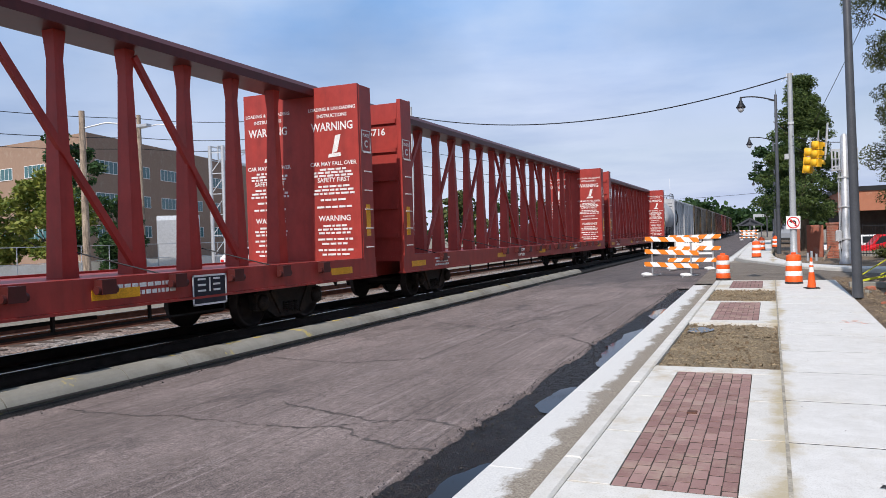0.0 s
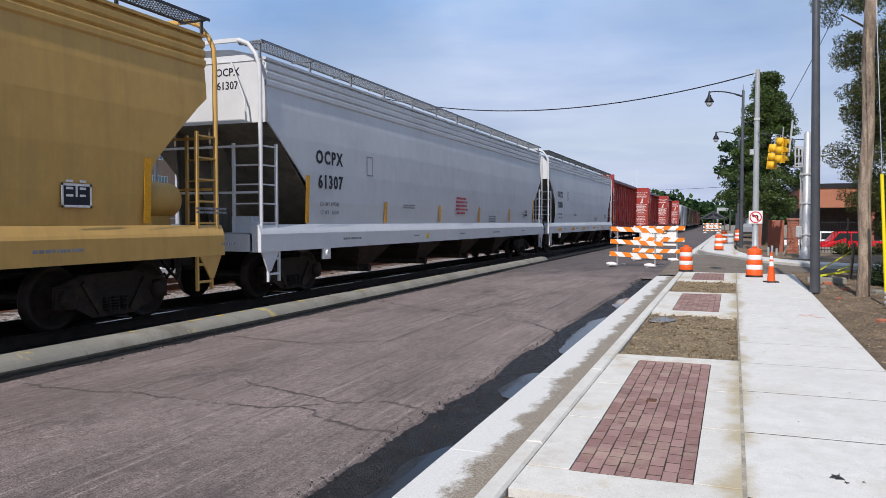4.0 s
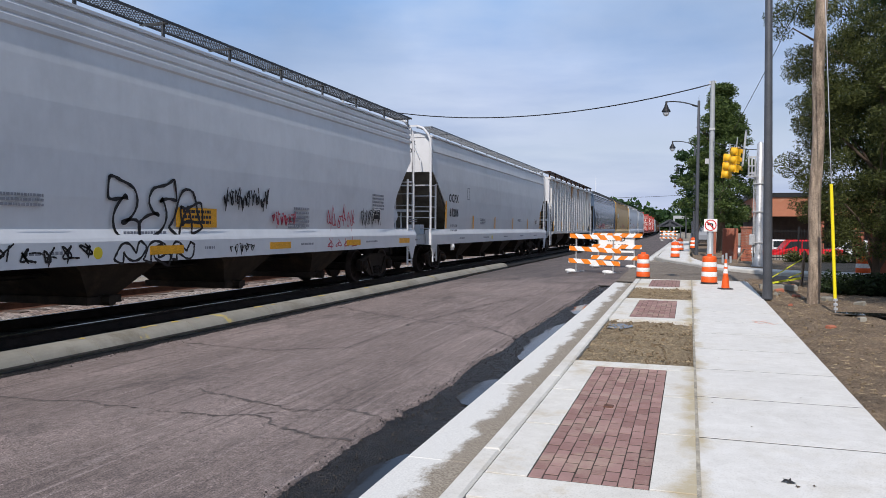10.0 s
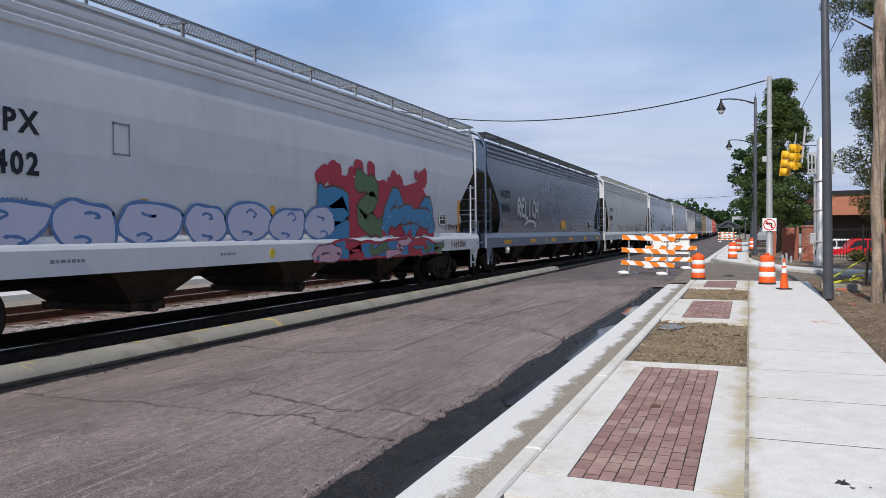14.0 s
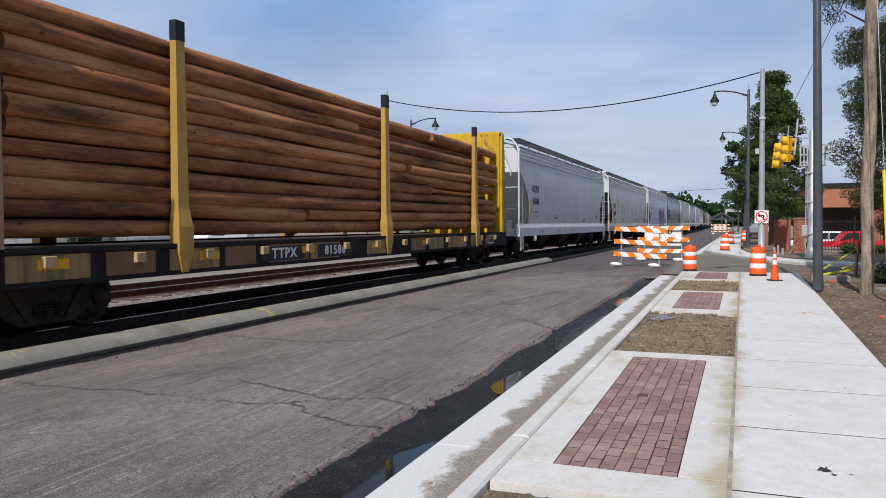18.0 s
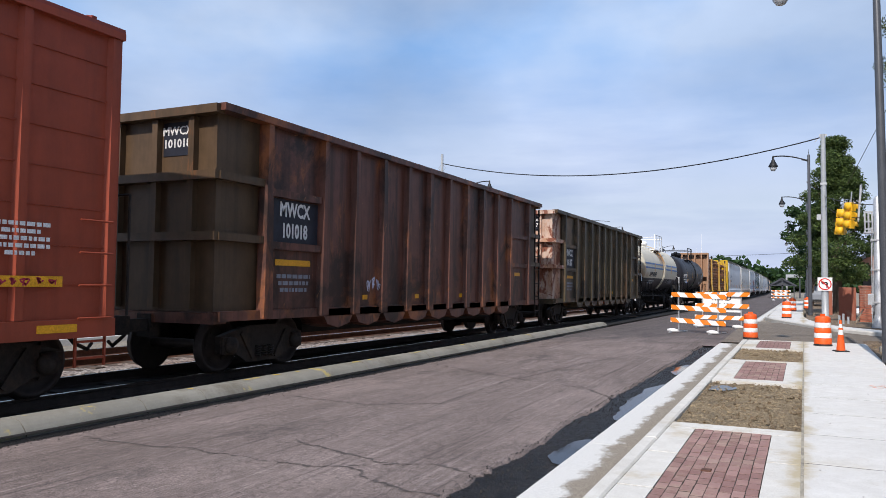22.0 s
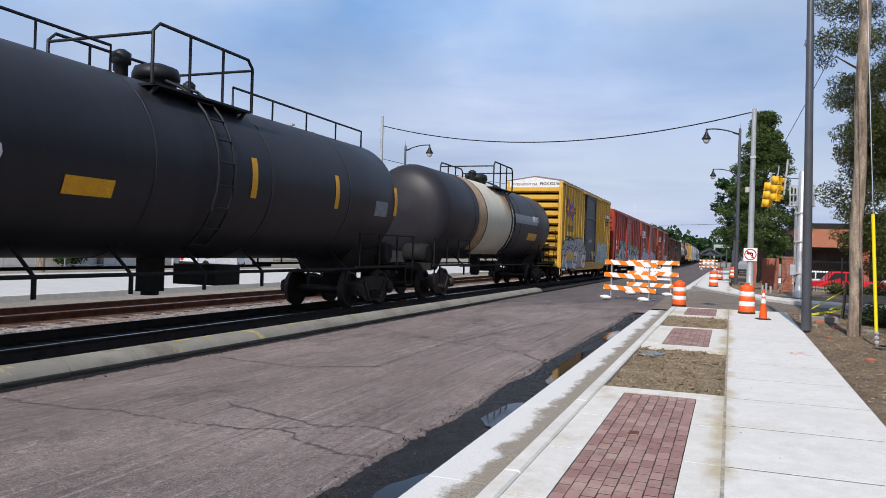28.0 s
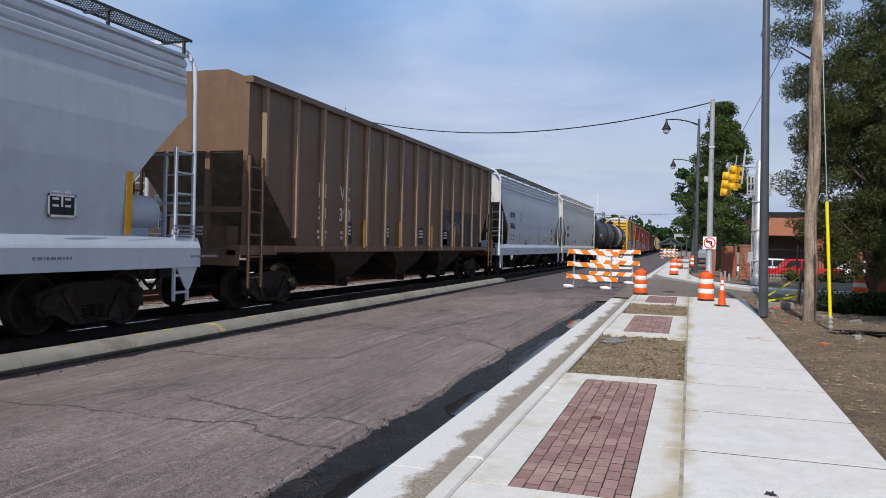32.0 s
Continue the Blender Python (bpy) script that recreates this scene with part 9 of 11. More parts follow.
car, h = hop(-545.79, -566.38, P_BLUEGREY, P_BLUEGREY, "pale blue covered hopper car", "ACFX", "47212", 16)


# ---- body heights: above the sills each kind of car is drawn out to its true height ----
TALL = {"covered_hopper_car": 1.06, "ribbed_hopper_car": 1.085, "tank_car": 1.03}
for car in CARS:
    k = TALL.get(car.name.split(".")[0], 1.0)
    for ob in car.children:
        if k == 1.0 or not ob.data or ob.data.users > 1:
            continue
        m, back = ob.matrix_basis.copy(), ob.matrix_basis.inverted()
        for v in ob.data.vertices:
            p = m @ v.co
            if p.z > 1.2:
                p.z = 1.2 + (p.z - 1.2) * k
                v.co = back @ p


# ---- movement ----
def travelled(t):
    u = t - 16.0
    k = min(int(t), 31)
    pull = PULL.get(k, 0.0) + (PULL.get(k + 1, 0.0) - PULL.get(k, 0.0)) * (t - k)
    return TRAVEL_V * t + TRAVEL_A * (u * u - 256.0) / 100 + TRAVEL_B * (u ** 3 + 4096.0) / 1000 + pull


def on_track(y):
    slope = -max(y - 60.0, 0.0) / 8500.0
    return pose(TRACK_X + track_x(y), y, RAIL_Z, 0, 0, -math.degrees(math.atan(slope)))


def motions():
    """Everything that moves: the cars along the track and their wheels."""
    for car, start in TRAIN:
        walk(car, [(t, on_track(start + travelled(t))) for t in range(0, 33)])
    where = {car: start for car, start in TRAIN}
    for wheel, wy, car in SPIN:
        near = [k / FPS for k in range(0, 32 * FPS + 1) if -6 < where[car] + travelled(k / FPS) < 42]
        turn = lambda t: -math.degrees(travelled(t) / 0.455) % 360
        rows = [(0.0, pose(0, wy, 0.455, turn(near[0]) if near else 0))] if not near or near[0] > 0 else []
        rows += [(t, pose(0, wy, 0.455, turn(t))) for t in near]
        if not near or near[-1] < 32.0:
            rows.append((32.0, pose(0, wy, 0.455, turn(near[-1]) if near else 0)))
        walk(wheel, rows)


TRAVEL_V, TRAVEL_A, TRAVEL_B = 17.67, 1.9033, -1.0797
# metres by which the pull runs ahead or behind at whole seconds
PULL = {29: -0.15, 30: 0.3, 31: -0.3, 1: -0.35, 9: -0.3, 13: -0.4, 17: 0.2, 19: -0.35, 20: -0.4, 22: -0.15, 23: -0.15, 25: -0.25}

# ---- street furniture and surroundings ----
def traffic_drum(x, y, z, label="orange and white traffic drum with a black rubber base", turn=0):
    t = thing("traffic_drum", label, "traffic drum", pose(x, y, z, 0, 0, turn), "work zone drums")
    s = Shape()
    s.lathe([(0.232, 0.0), (0.232, 0.018), (0.218, 0.03), (0.21, 0.05)], 24)
    part("base_ring", s, M_RUBBER, t)
    zs = [(0.05, 0.21, 0.216, M_ORANGE), (0.21, 0.34, 0.211, M_REFLECT), (0.34, 0.48, 0.204, M_ORANGE), (0.48, 0.61, 0.198, M_REFLECT), (0.61, 0.785, 0.193, M_ORANGE)]
    for a, b, r, m in zs:
        s = Shape()
        if b > 0.75:
            s.lathe([(r, a + 0.006), (r - 0.004, b - 0.05), (r - 0.015, b - 0.025), (r - 0.07, b), (0.02, b + 0.004)], 24)
        else:
            s.lathe([(r + 0.002, a), (r + 0.004, a + 0.012), (r - 0.003, b - 0.008), (r - 0.009, b)], 24, caps=False)
        part("band", s, m, t)
    s = Shape()
    s.box(-0.07, 0.07, -0.015, 0.015, 0.78, 0.84)
    part("handle", s, M_ORANGE, t)
    return t


traffic_drum(-0.51, 25.0, road_z(-1.24, 25) + 0.03)
traffic_drum(1.46, 21.8, rise(21.8), turn=40)
traffic_drum(0.25, 39.1, 0.37, turn=90)
traffic_drum(5.9, 24.9, 0.18, "orange and white traffic drum standing on bare soil")
traffic_drum(0.35, 52.0, 0.37)
traffic_drum(1.2, 58.0, 0.37)


def cone(x, y, z):
    t = thing("traffic_cone", "tall orange traffic cone with white collars", "traffic cone", pose(x, y, z, 0, 0, 18))
    s = Shape()
    s.bevel_box(-0.15, 0.15, -0.15, 0.15, 0, 0.03, 0.012)
    part("base", s, M_RUBBER, t)
    prof = lambda q: 0.105 + (0.026 - 0.105) * q
    for a, b, m in ((0.025, 0.41, M_ORANGE), (0.41, 0.53, M_REFLECT), (0.53, 0.58, M_ORANGE), (0.58, 0.67, M_REFLECT), (0.67, 0.77, M_ORANGE)):
        s = Shape()
        s.lathe([(prof(a / 0.77), a), (prof(b / 0.77), b)], 20, caps=b > 0.75)
        part("cone_band", s, m, t)
    return t


cone(1.82, 20.2, rise(20.2))


def barricade(x, y, z, turn, width, stripe, label, sign=None, lean=0):
    t = thing("road_barricade", label, "barricade", pose(x, y, z, 0, 0, turn), "road barricades")
    for k, zz in enumerate((0.40, 0.86, 1.32)):
        s = Shape()
        s.bevel_box(-width / 2, width / 2, -0.085, 0.085, 0, 0.03, 0.005, Matrix.Rotation(math.pi / 2, 4, "X"))
        part("board", s, stripe, t, "orange and white striped board", at=pose(0.02 * k, 0, zz, 0, lean, 0))
    for sx in (-1, 1):
        s = Shape()
        s.box(sx * width * 0.36 - 0.022, sx * width * 0.36 + 0.022, 0.012, 0.055, 0.05, 1.46)
        part("upright", s, M_GALV, t)
        s = Shape()
        s.box(sx * width * 0.36 - 0.025, sx * width * 0.36 + 0.025, -0.65, 0.65, 0.0, 0.05)
        part("foot", s, M_GALV, t)
        s = Shape()
        rings = []
        for q in range(9):
            a = q / 8
            w, h = 0.10 * math.sin(math.pi * (0.12 + 0.76 * a)) + 0.03, 0.06 * math.sin(math.pi * (0.1 + 0.8 * a)) + 0.02
            rings.append([(sx * width * 0.36 - 0.2 + 0.4 * a, -0.38 + w * math.cos(2 * math.pi * k / 10) * 0.9, 0.085 + h * math.sin(2 * math.pi * k / 10) - 0.02 * a) for k in range(10)])
        s.loft(rings, smooth=True)
        part("sandbag", s, M_REFLECT, t, "white sandbag over the foot")
    if sign:
        s = Shape()
        s.box(-0.76, 0.76, 0.05, 0.065, 0.62, 1.38)
        b = part("sign_panel", s, M_WHITE, t, "white road closed sign")
        for text, zz in (("ROAD", 1.17), ("CLOSED", 0.84)):
            word(text, 0.30, M_BLACK, t, Matrix(((1, 0, 0, 0), (0, 0, -1, 0.047), (0, 1, 0, zz), (0, 0, 0, 1))), stretch=0.9)
    return t


barricade(-2.40, 27.5, road_z(-2.4, 27.5), -20, 2.07, M_STRIPE, "striped road barricade on steel uprights with sandbags", lean=2.0)
barricade(-1.95, 31.2, road_z(-2, 31.2), -14, 2.12, M_STRIPE2, "second striped barricade carrying a white road closed sign", True)
barricade(-1.9, 112.0, 0.15, -4, 2.4, M_STRIPE, "distant striped barricade across the street", True)


def street_lamp(x, y, z, side, label, group, lean=(0, 0), tall=8.55, arm=1.75):
    t = thing("street_lamp", label, "street lamp", pose(x, y, z, lean[0], lean[1], 0), group)
    s = Shape()
    s.lathe([(0.11, 0), (0.11, 0.05), (0.108, 0.10), (0.102, 0.5), (0.096, 2.0), (0.07, tall), (0.05, tall + 0.05)], 18)
    part("post", s, M_DARKPOLE, t)
    s = Shape()
    pts = [(side * arm * q, 0, tall - 0.28 + 0.34 * math.sin(math.pi * min(q * 0.95, 1) * 0.62) - 0.0 * q) for q in [k / 10 for k in range(11)]]
    s.rod(pts, 0.035, 8)
    s.rod([(0, 0, tall - 0.1), (0, 0, tall + 0.35)], 0.02, 6, 0.006)
    s.beam((side * 0.0, 0, tall - 0.32), (side * 0.35, 0, tall - 0.20), 0.05)
    part("arm", s, M_BLACKMETAL, t)
    hx, hz = pts[-1][0], pts[-1][2]
    m = Matrix.Translation((hx, 0, hz))
    s = Shape()
    s.lathe([(0.03, 0.05), (0.05, 0.0), (0.06, -0.16), (0.10, -0.20), (0.10, -0.26), (0.16, -0.36), (0.24, -0.50), (0.25, -0.56), (0.21, -0.57)], 18, m)
    part("lamp_housing", s, M_BLACKMETAL, t)
    s = Shape()
    s.lathe([(0.19, -0.565), (0.17, -0.68), (0.10, -0.78), (0.02, -0.81)], 16, m)
    part("lens", s, M_LENS, t, "clear teardrop lamp lens")
    return t


M_LENS = plain("lamp_lens", (0.55, 0.57, 0.58), 0.15)
street_lamp(2.62, 17.9, rise(17.9), -1, "dark street lamp post rising beside the pavement", "street lamps", (0, -0.75), 8.78, 1.9)
for x, y in ((1.31, 44.2), (1.25, 64.5), (1.2, 93.0), (0.4, 124)):
    street_lamp(x, y, 0.366, -1, "dark street lamp with a teardrop head on a curved arm", "street lamps")
for x, y in ((-19.7, 46.3), (-19.8, 88), (-20.5, 131), (-20.5, 162)):
    street_lamp(x, y, -0.1, 1, "dark street lamp beyond the tracks with a curved arm", "street lamps", tall=8.8)

# wooden pole with guy wire
t = thing("utility_pole", "weathered wooden utility pole standing in soil", "utility pole", pose(3.46, 17.2, rise(17.2), 0, 0.3, 0), "utility poles")
s = Shape()
pts = [(0.02 * math.sin(q * 1.3), 0.015 * math.cos(q * 1.7), q * 0.6) for q in range(19)]
s.rod(pts, 0.128, 18, 0.105)
part("trunk", s, M_WOODPOLE, t)
t = thing("guy_wire", "steel guy wire with a yellow plastic guard", "guy wire")
s = Shape()
s.rod([(3.665, 15.8, rise(15.8)), (3.39, 16.2, 7.2), (3.40, 17.0, 10.8)], 0.008, 6)
part("cable", s, M_GALV, t)
s = Shape()
s.rod([(3.655, 15.81, 0.42), (3.565, 15.95, 2.70)], 0.032, 10)
part("guard", s, M_GUARD, t, "bright yellow guard tube")
s = Shape()
for q in range(3):
    s.bevel_box(-0.035, 0.035, -0.025, 0.025, 0, 0.05, 0.01, Matrix.Translation((3.665 - 0.004 * q, 15.8, 0.22 + 0.09 * q)))
s.rod([(3.67, 15.8, 0.05), (3.66, 15.8, 0.45)], 0.014, 6)
part("anchor_clamp", s, M_GALV, t)

# steel signal pole with sign and span wires
t = thing("signal_pole", "slim galvanised signal pole with a turn sign", "signal pole", pose(1.875, 38.0, 0.33))
s = Shape()
s.lathe([(0.20, 0), (0.20, 0.05), (0.15, 0.08), (0.145, 1.5), (0.10, 8.55)], 16)
part("shaft", s, M_POLEGREY, t)
s = Shape()
s.box(-0.16, 0.16, -0.02, 0.02, 8.45, 8.55).rod([(0, 0, 8.5), (-0.35, -0.05, 8.2)], 0.012, 5)
part("bracket", s, M_GALV, t)
s = Shape()
s.box(-0.30, -0.12, -0.1, 0.05, 4.6, 4.85)
part("terminal_box", s, M_GALV, t)
s = Shape()
s.box(-0.13, 0.13, -0.13, 0.13, 6.2, 6.3)
part("pole_band", s, M_GALV, t)
s = Shape()
s.bevel_box(-0.30, 0.30, -0.30, 0.30, 0, 0.012, 0.004, Matrix.Translation((0, -0.17, 1.66)) @ Matrix.Rotation(math.pi / 2, 4, "X"))
sg = part("turn_sign", s, M_WHITE, t, "square white no left turn sign")
s = Shape()
n = 28
ring = lambda r, y: [(r * math.cos(2 * math.pi * k / n), y, 1.66 + r * math.sin(2 * math.pi * k / n)) for k in range(n)]
s.loft([ring(0.27, -0.186), ring(0.222, -0.186)], True, False)
s.beam((-0.17, -0.187, 1.83), (0.17, -0.187, 1.49), 0.05, 0.004, (0, 1, 0))
part("red_ring", s, M_RED, sg)
s = Shape()
s.poly([(x, -0.1845, 1.66 + z) for x, z in ((0.05, -0.16), (0.12, -0.16), (0.12, 0.05), (0.07, 0.10), (-0.06, 0.10), (-0.06, 0.16), (-0.18, 0.06), (-0.06, -0.03), (-0.06, 0.035), (0.05, 0.035))])
part("arrow", s, M_BLACK, sg)

t = thing("signal_mast", "thick pale steel mast with conduit, boxes and brackets", "signal mast", pose(3.5, 31.3, 0.36))
s = Shape()
s.lathe([(0.26, 0), (0.25, 0.06), (0.17, 0.42), (0.15, 0.5), (0.135, 4.75), (0.06, 4.85)], 18)
part("shaft", s, M_GALV, t)
s = Shape()
s.rod([(-0.22, -0.05, 0.1), (-0.22, -0.05, 3.7)], 0.022, 6).rod([(-0.18, -0.12, 0.6), (-0.18, -0.12, 3.9)], 0.015, 6)
for z in (0.9, 2.1, 3.2):
    s.box(-0.25, 0.16, -0.17, 0.17, z, z + 0.05)
part("conduit", s, M_GALV, t)
s = Shape()
s.bevel_box(-0.36, -0.16, -0.16, 0.05, 0.85, 1.25, 0.03)
part("meter_box", s, M_GALV, t)
for side in (-1, 1):
    s = Shape()
    s.box(side * 0.14, side * 0.46, -0.24, 0.24, 3.48, 3.53)
    cage = part("equipment_cage", s, M_GALV, t)
    for y in (-0.2, 0.2):
        for x in (0.18, 0.30, 0.42):
            s = Shape()
            s.box(side * x - 0.015, side * x + 0.015, y - 0.015, y + 0.015, 3.53, 4.25)
            part("cage_bar", s, M_GALV, cage)
        for z in (3.62, 3.9, 4.25):
            s = Shape()
            s.box(side * 0.16, side * 0.44, y - 0.022, y + 0.022, z, z + 0.03)
            part("cage_rail", s, M_GALV, cage)


def signal_head(x, y, z, turn, parent_label):
    t = thing("traffic_signal", parent_label, "traffic signal", pose(x, y, z, 0, 6, turn), "traffic signals")
    for k in range(3):
        s = Shape()
        s.bevel_box(-0.18, 0.18, -0.14, 0.10, 0, 0.335, 0.03, Matrix.Translation((0, 0, 0.36 * k)))
        s.lathe([(0.15, 0.0), (0.16, 0.03), (0.14, 0.07), (0.02, 0.09)], 16, Matrix.Translation((0, -0.14, 0.36 * k + 0.165)) @ Matrix.Rotation(math.pi / 2, 4, "X"))
        sec = part("signal_section", s, M_YELLOW, t)
        s = Shape()
        rg = []
        for q in range(13):
            a = radians(-20 + 220 * q / 12)
            rg.append([(0.155 * math.cos(a), 0.10, 0.36 * k + 0.165 + 0.155 * math.sin(a)), (0.155 * math.cos(a), 0.36, 0.36 * k + 0.165 + 0.155 * math.sin(a) - 0.03)])
        s.loft(rg, False, False)
        part("visor", s, M_YELLOW, sec)
    s = Shape()
    s.rod([(0, 0, 1.05), (0, 0, 1.5)], 0.025, 6)
    part("hanger", s, M_GALV, t)
    return t


signal_head(2.40, 34.9, 4.04, -18, "yellow three-light traffic signal seen from behind")
signal_head(2.70, 34.4, 4.26, -40, "yellow three-light traffic signal turned sideways")
t = thing("signal_backplate", "narrow pale board hung beside the signals", "signal board", pose(3.02, 34.2, 4.5, 0, 5, 0))
s = Shape()
s.bevel_box(-0.03, 0.03, -0.22, 0.22, 0, 1.5, 0.01)
part("board", s, M_GALV, t)


def wire(name, pts, r, sag, label, mat=None):
    a, b = Vector(pts[0]), Vector(pts[1])
    n = 24
    s = Shape()
    s.rod([a.lerp(b, k / n) - Vector((0, 0, sag * 4 * (k / n) * (1 - k / n))) for k in range(n + 1)], r, 5)
    return solid(name, s, mat or M_BLACKMETAL, label, "cable", group="overhead cables")


wire("span_wire", ((1.87, 38.0, 8.75), (-20.0, 43.2, 9.6)), 0.03, 1.25, "black span wire sagging across the tracks")
wire("signal_wire", ((1.9, 38.0, 6.0), (3.5, 31.3, 4.9)), 0.016, 0.1, "thin wire carrying the signals")
wire("signal_wire", ((1.9, 38.0, 5.6), (3.5, 31.3, 4.6)), 0.012, 0.35, "slack lower signal wire")
wire("service_wire", ((2.75, 36.0, 6.3), (5.2, 18.0, 11.5)), 0.012, 0.25, "thin service cable running to the trees")
wire("far_wire", ((-30, 150, 8.0), (6, 140, 8.2)), 0.03, 0.5, "distant cable over the street")
t = thing("steel_pole", "thin grey steel pole beyond the tracks", "utility pole", pose(-20.0, 43.2, -0.1), "utility poles")
s = Shape()
s.lathe([(0.14, 0), (0.08, 10.3)], 12)
s.rod([(0.0, 0, 9.7), (0.25, 0, 9.4), (0.0, 0, 9.1), (-0.25, 0, 9.4), (0, 0, 9.7)], 0.015, 5)
part("shaft", s, M_POLEGREY, t)

# far corner of the side street: curved kerb, pavement and lot
KERB_IN = [(-1.0, 95), (-0.85, 48), (-0.77, 40.5), (-0.30, 37.6), (0.5, 34.7), (1.34, 31.6), (1.98, 29.9), (2.91, 28.4), (3.34, 27.9), (4.3, 27.2), (6.5, 26.5), (12, 26.0), (40, 25.5)]
KERB_OUT = [(0.9, 95), (0.95, 48), (0.98, 42.0), (1.15, 38.2), (1.5, 35.0), (2.0, 32.6), (2.65, 30.9), (3.4, 29.5), (3.9, 29.0), (4.8, 28.4), (6.9, 27.8), (12.2, 27.3), (40, 26.8)]
s = Shape()
rows_ = []
for (x, y), (x2, y2) in zip(KERB_IN, KERB_OUT):
    d = Vector((x2 - x, y2 - y)).normalized() * 0.15
    rows_.append([(x, y, 0.16), (x + 0.01, y, 0.33), (x + d.x * 0.3, y + d.y * 0.3, 0.366), (x + d.x, y + d.y, 0.369)])
s.loft(rows_, False, False)
solid("corner_kerb", s, M_KERB, "pale new kerb curving round the far corner", "kerb", kind="structure")
far_walk = thing("corner_pavement", "pale new pavement round the far corner", "pavement", kind="structure")
for i in range(len(KERB_IN) - 1):
    (ax, ay), (bx, by) = KERB_IN[i], KERB_IN[i + 1]
    (cx, cy_), (dx, dy) = KERB_OUT[i], KERB_OUT[i + 1]
    s = Shape()
    e = 0.17
    s.poly([(ax + e * 0.9, ay + e * 0.3, 0.365), (bx + e * 0.9, by + e * 0.3, 0.365), (dx, dy - 0.02, 0.365), (cx, cy_ - 0.02, 0.365)], (0, 0, -0.1))
    part("slab", s, M_SLAB, far_walk)
s = Shape()
s.loft([[(x, y, 0.345), (x + 6 + 0.2 * y, y + 8 if y < 34 else y, 0.36)] for x, y in KERB_OUT], False, False)
lot = [(1.1, 38.6), (1.15, 38.2), (1.5, 35), (2.0, 32.6), (2.65, 30.9), (3.4, 29.5), (3.9, 29), (4.8, 28.4), (6.9, 27.8), (12.2, 27.3), (40, 26.8), (60, 38.6)]
s = Shape()
s.poly([(x, y, 0.352) for x, y in lot])
gx, gy = (1.1, 2.0, 2.9, 3.2, 3.5, 3.8, 4.1, 5, 8, 15, 60), (38.6, 39.2, 40, 41, 42, 43, 44, 50, 65, 90, 120)
ease = lambda q: min(max(q, 0.0), 1.0) ** 2 * (3 - 2 * min(max(q, 0.0), 1.0))
s.add([(x, y, 0.352 - 0.952 * ease((y - 38.6) / 5.4) * ease((x - 2.9) / 1.2)) for y in gy for x in gx], [(j * 11 + i, j * 11 + i + 1, (j + 1) * 11 + i + 1, (j + 1) * 11 + i) for j in range(10) for i in range(10)], True)
solid("corner_soil", s, M_BARE, "bare soil behind the far corner pavement", "soil", kind="structure")
s = Shape()
gutter_rows = [[(x - 0.62, y - 0.25, 0.19), (x - 0.02, y, 0.175)] for x, y in KERB_IN[:6]]
s.loft(gutter_rows, False, False)
solid("corner_gutter", s, M_GUTTER, "pale gutter pan along the far kerb", "gutter", kind="structure")

# brick pier, wall panel and iron fence
t = thing("brick_pier", "square red brick pier with a projecting cap", "pier", pose(3.43, 37.2, 0.352))
s = Shape()
s.box(-0.215, 0.215, -0.215, 0.215, 0, 1.50)
part("core", s, M_MORTAR, t)
rg = random.Random(2)
brick = Shape()
brick.bevel_box(-0.105, 0.105, -0.05, 0.05, 0, 0.062, 0.005)
brick_me = brick.mesh("brick")
for course in range(20):
    z = 0.006 + course * 0.0745
    for side in range(4):
        for k in (-1, 0.0, 1):
            off = k * 0.222 + (0.11 if course % 2 else -0.0)
            if abs(off) > 0.235:
                continue
            m = Matrix.Rotation(side * math.pi / 2, 4, "Z") @ Matrix.Translation((max(-0.125, min(0.125, off)), -0.182 - 0.002 * rg.random(), z))
            if side in (0, 3):
                part("brick", brick_me, M_BRICK, t, at=m)
s = Shape()
s.bevel_box(-0.27, 0.27, -0.27, 0.27, 1.50, 1.58, 0.02).bevel_box(-0.24, 0.24, -0.24, 0.24, 1.44, 1.50, 0.01)
part("cap", s, M_BRICK, t)
for x0, x1, y in ((2.45, 3.15, 38.5), (1.9, 2.4, 46.0)):
    s = Shape()
    s.bevel_box(x0, x1, y, y + 0.25, 0.34, 1.85, 0.02)
    solid("brick_wall", s, M_BRICK, "short dark red brick wall under the tree", "wall")
t = thing("iron_fence", "black iron picket fence with square posts", "fence")
x = 3.75
while x < 13:
    s = Shape()
    s.box(x - 0.035, x + 0.035, 37.2, 37.27, 0.352, 1.95)
    part("post", s, M_BLACKMETAL, t)
    for k in range(1, 15):
        if x + k * 0.125 > 13:
            break
        p = Shape()
        p.box(x + k * 0.125 - 0.009, x + k * 0.125 + 0.009, 37.225, 37.245, 0.42, 1.85)
        part("picket", p, M_BLACKMETAL, t)
    x += 1.9
for z in (0.5, 1.72):
    s = Shape()
    s.box(3.65, 13, 37.215, 37.255, z, z + 0.04)
    part("fence_rail", s, M_BLACKMETAL, t)


# ---- vehicles ----
def wheel_part(parent, x, y, z, r):
    s = Shape()
    s.lathe([(r * 0.6, -0.1), (r * 0.95, -0.1), (r, -0.06), (r, 0.06), (r * 0.95, 0.1), (r * 0.6, 0.1)], 18, Matrix.Rotation(math.pi / 2, 4, "X"))
    w = part("wheel", s, M_RUBBER, parent, at=pose(x, y, z))
    s = Shape()
    s.lathe([(0.02, 0.09), (r * 0.3, 0.10), (r * 0.6, 0.08), (r * 0.62, 0.0), (r * 0.62, -0.09)], 14, Matrix.Rotation(math.pi / 2, 4, "X"))
    part("rim", s, M_GALV, w)


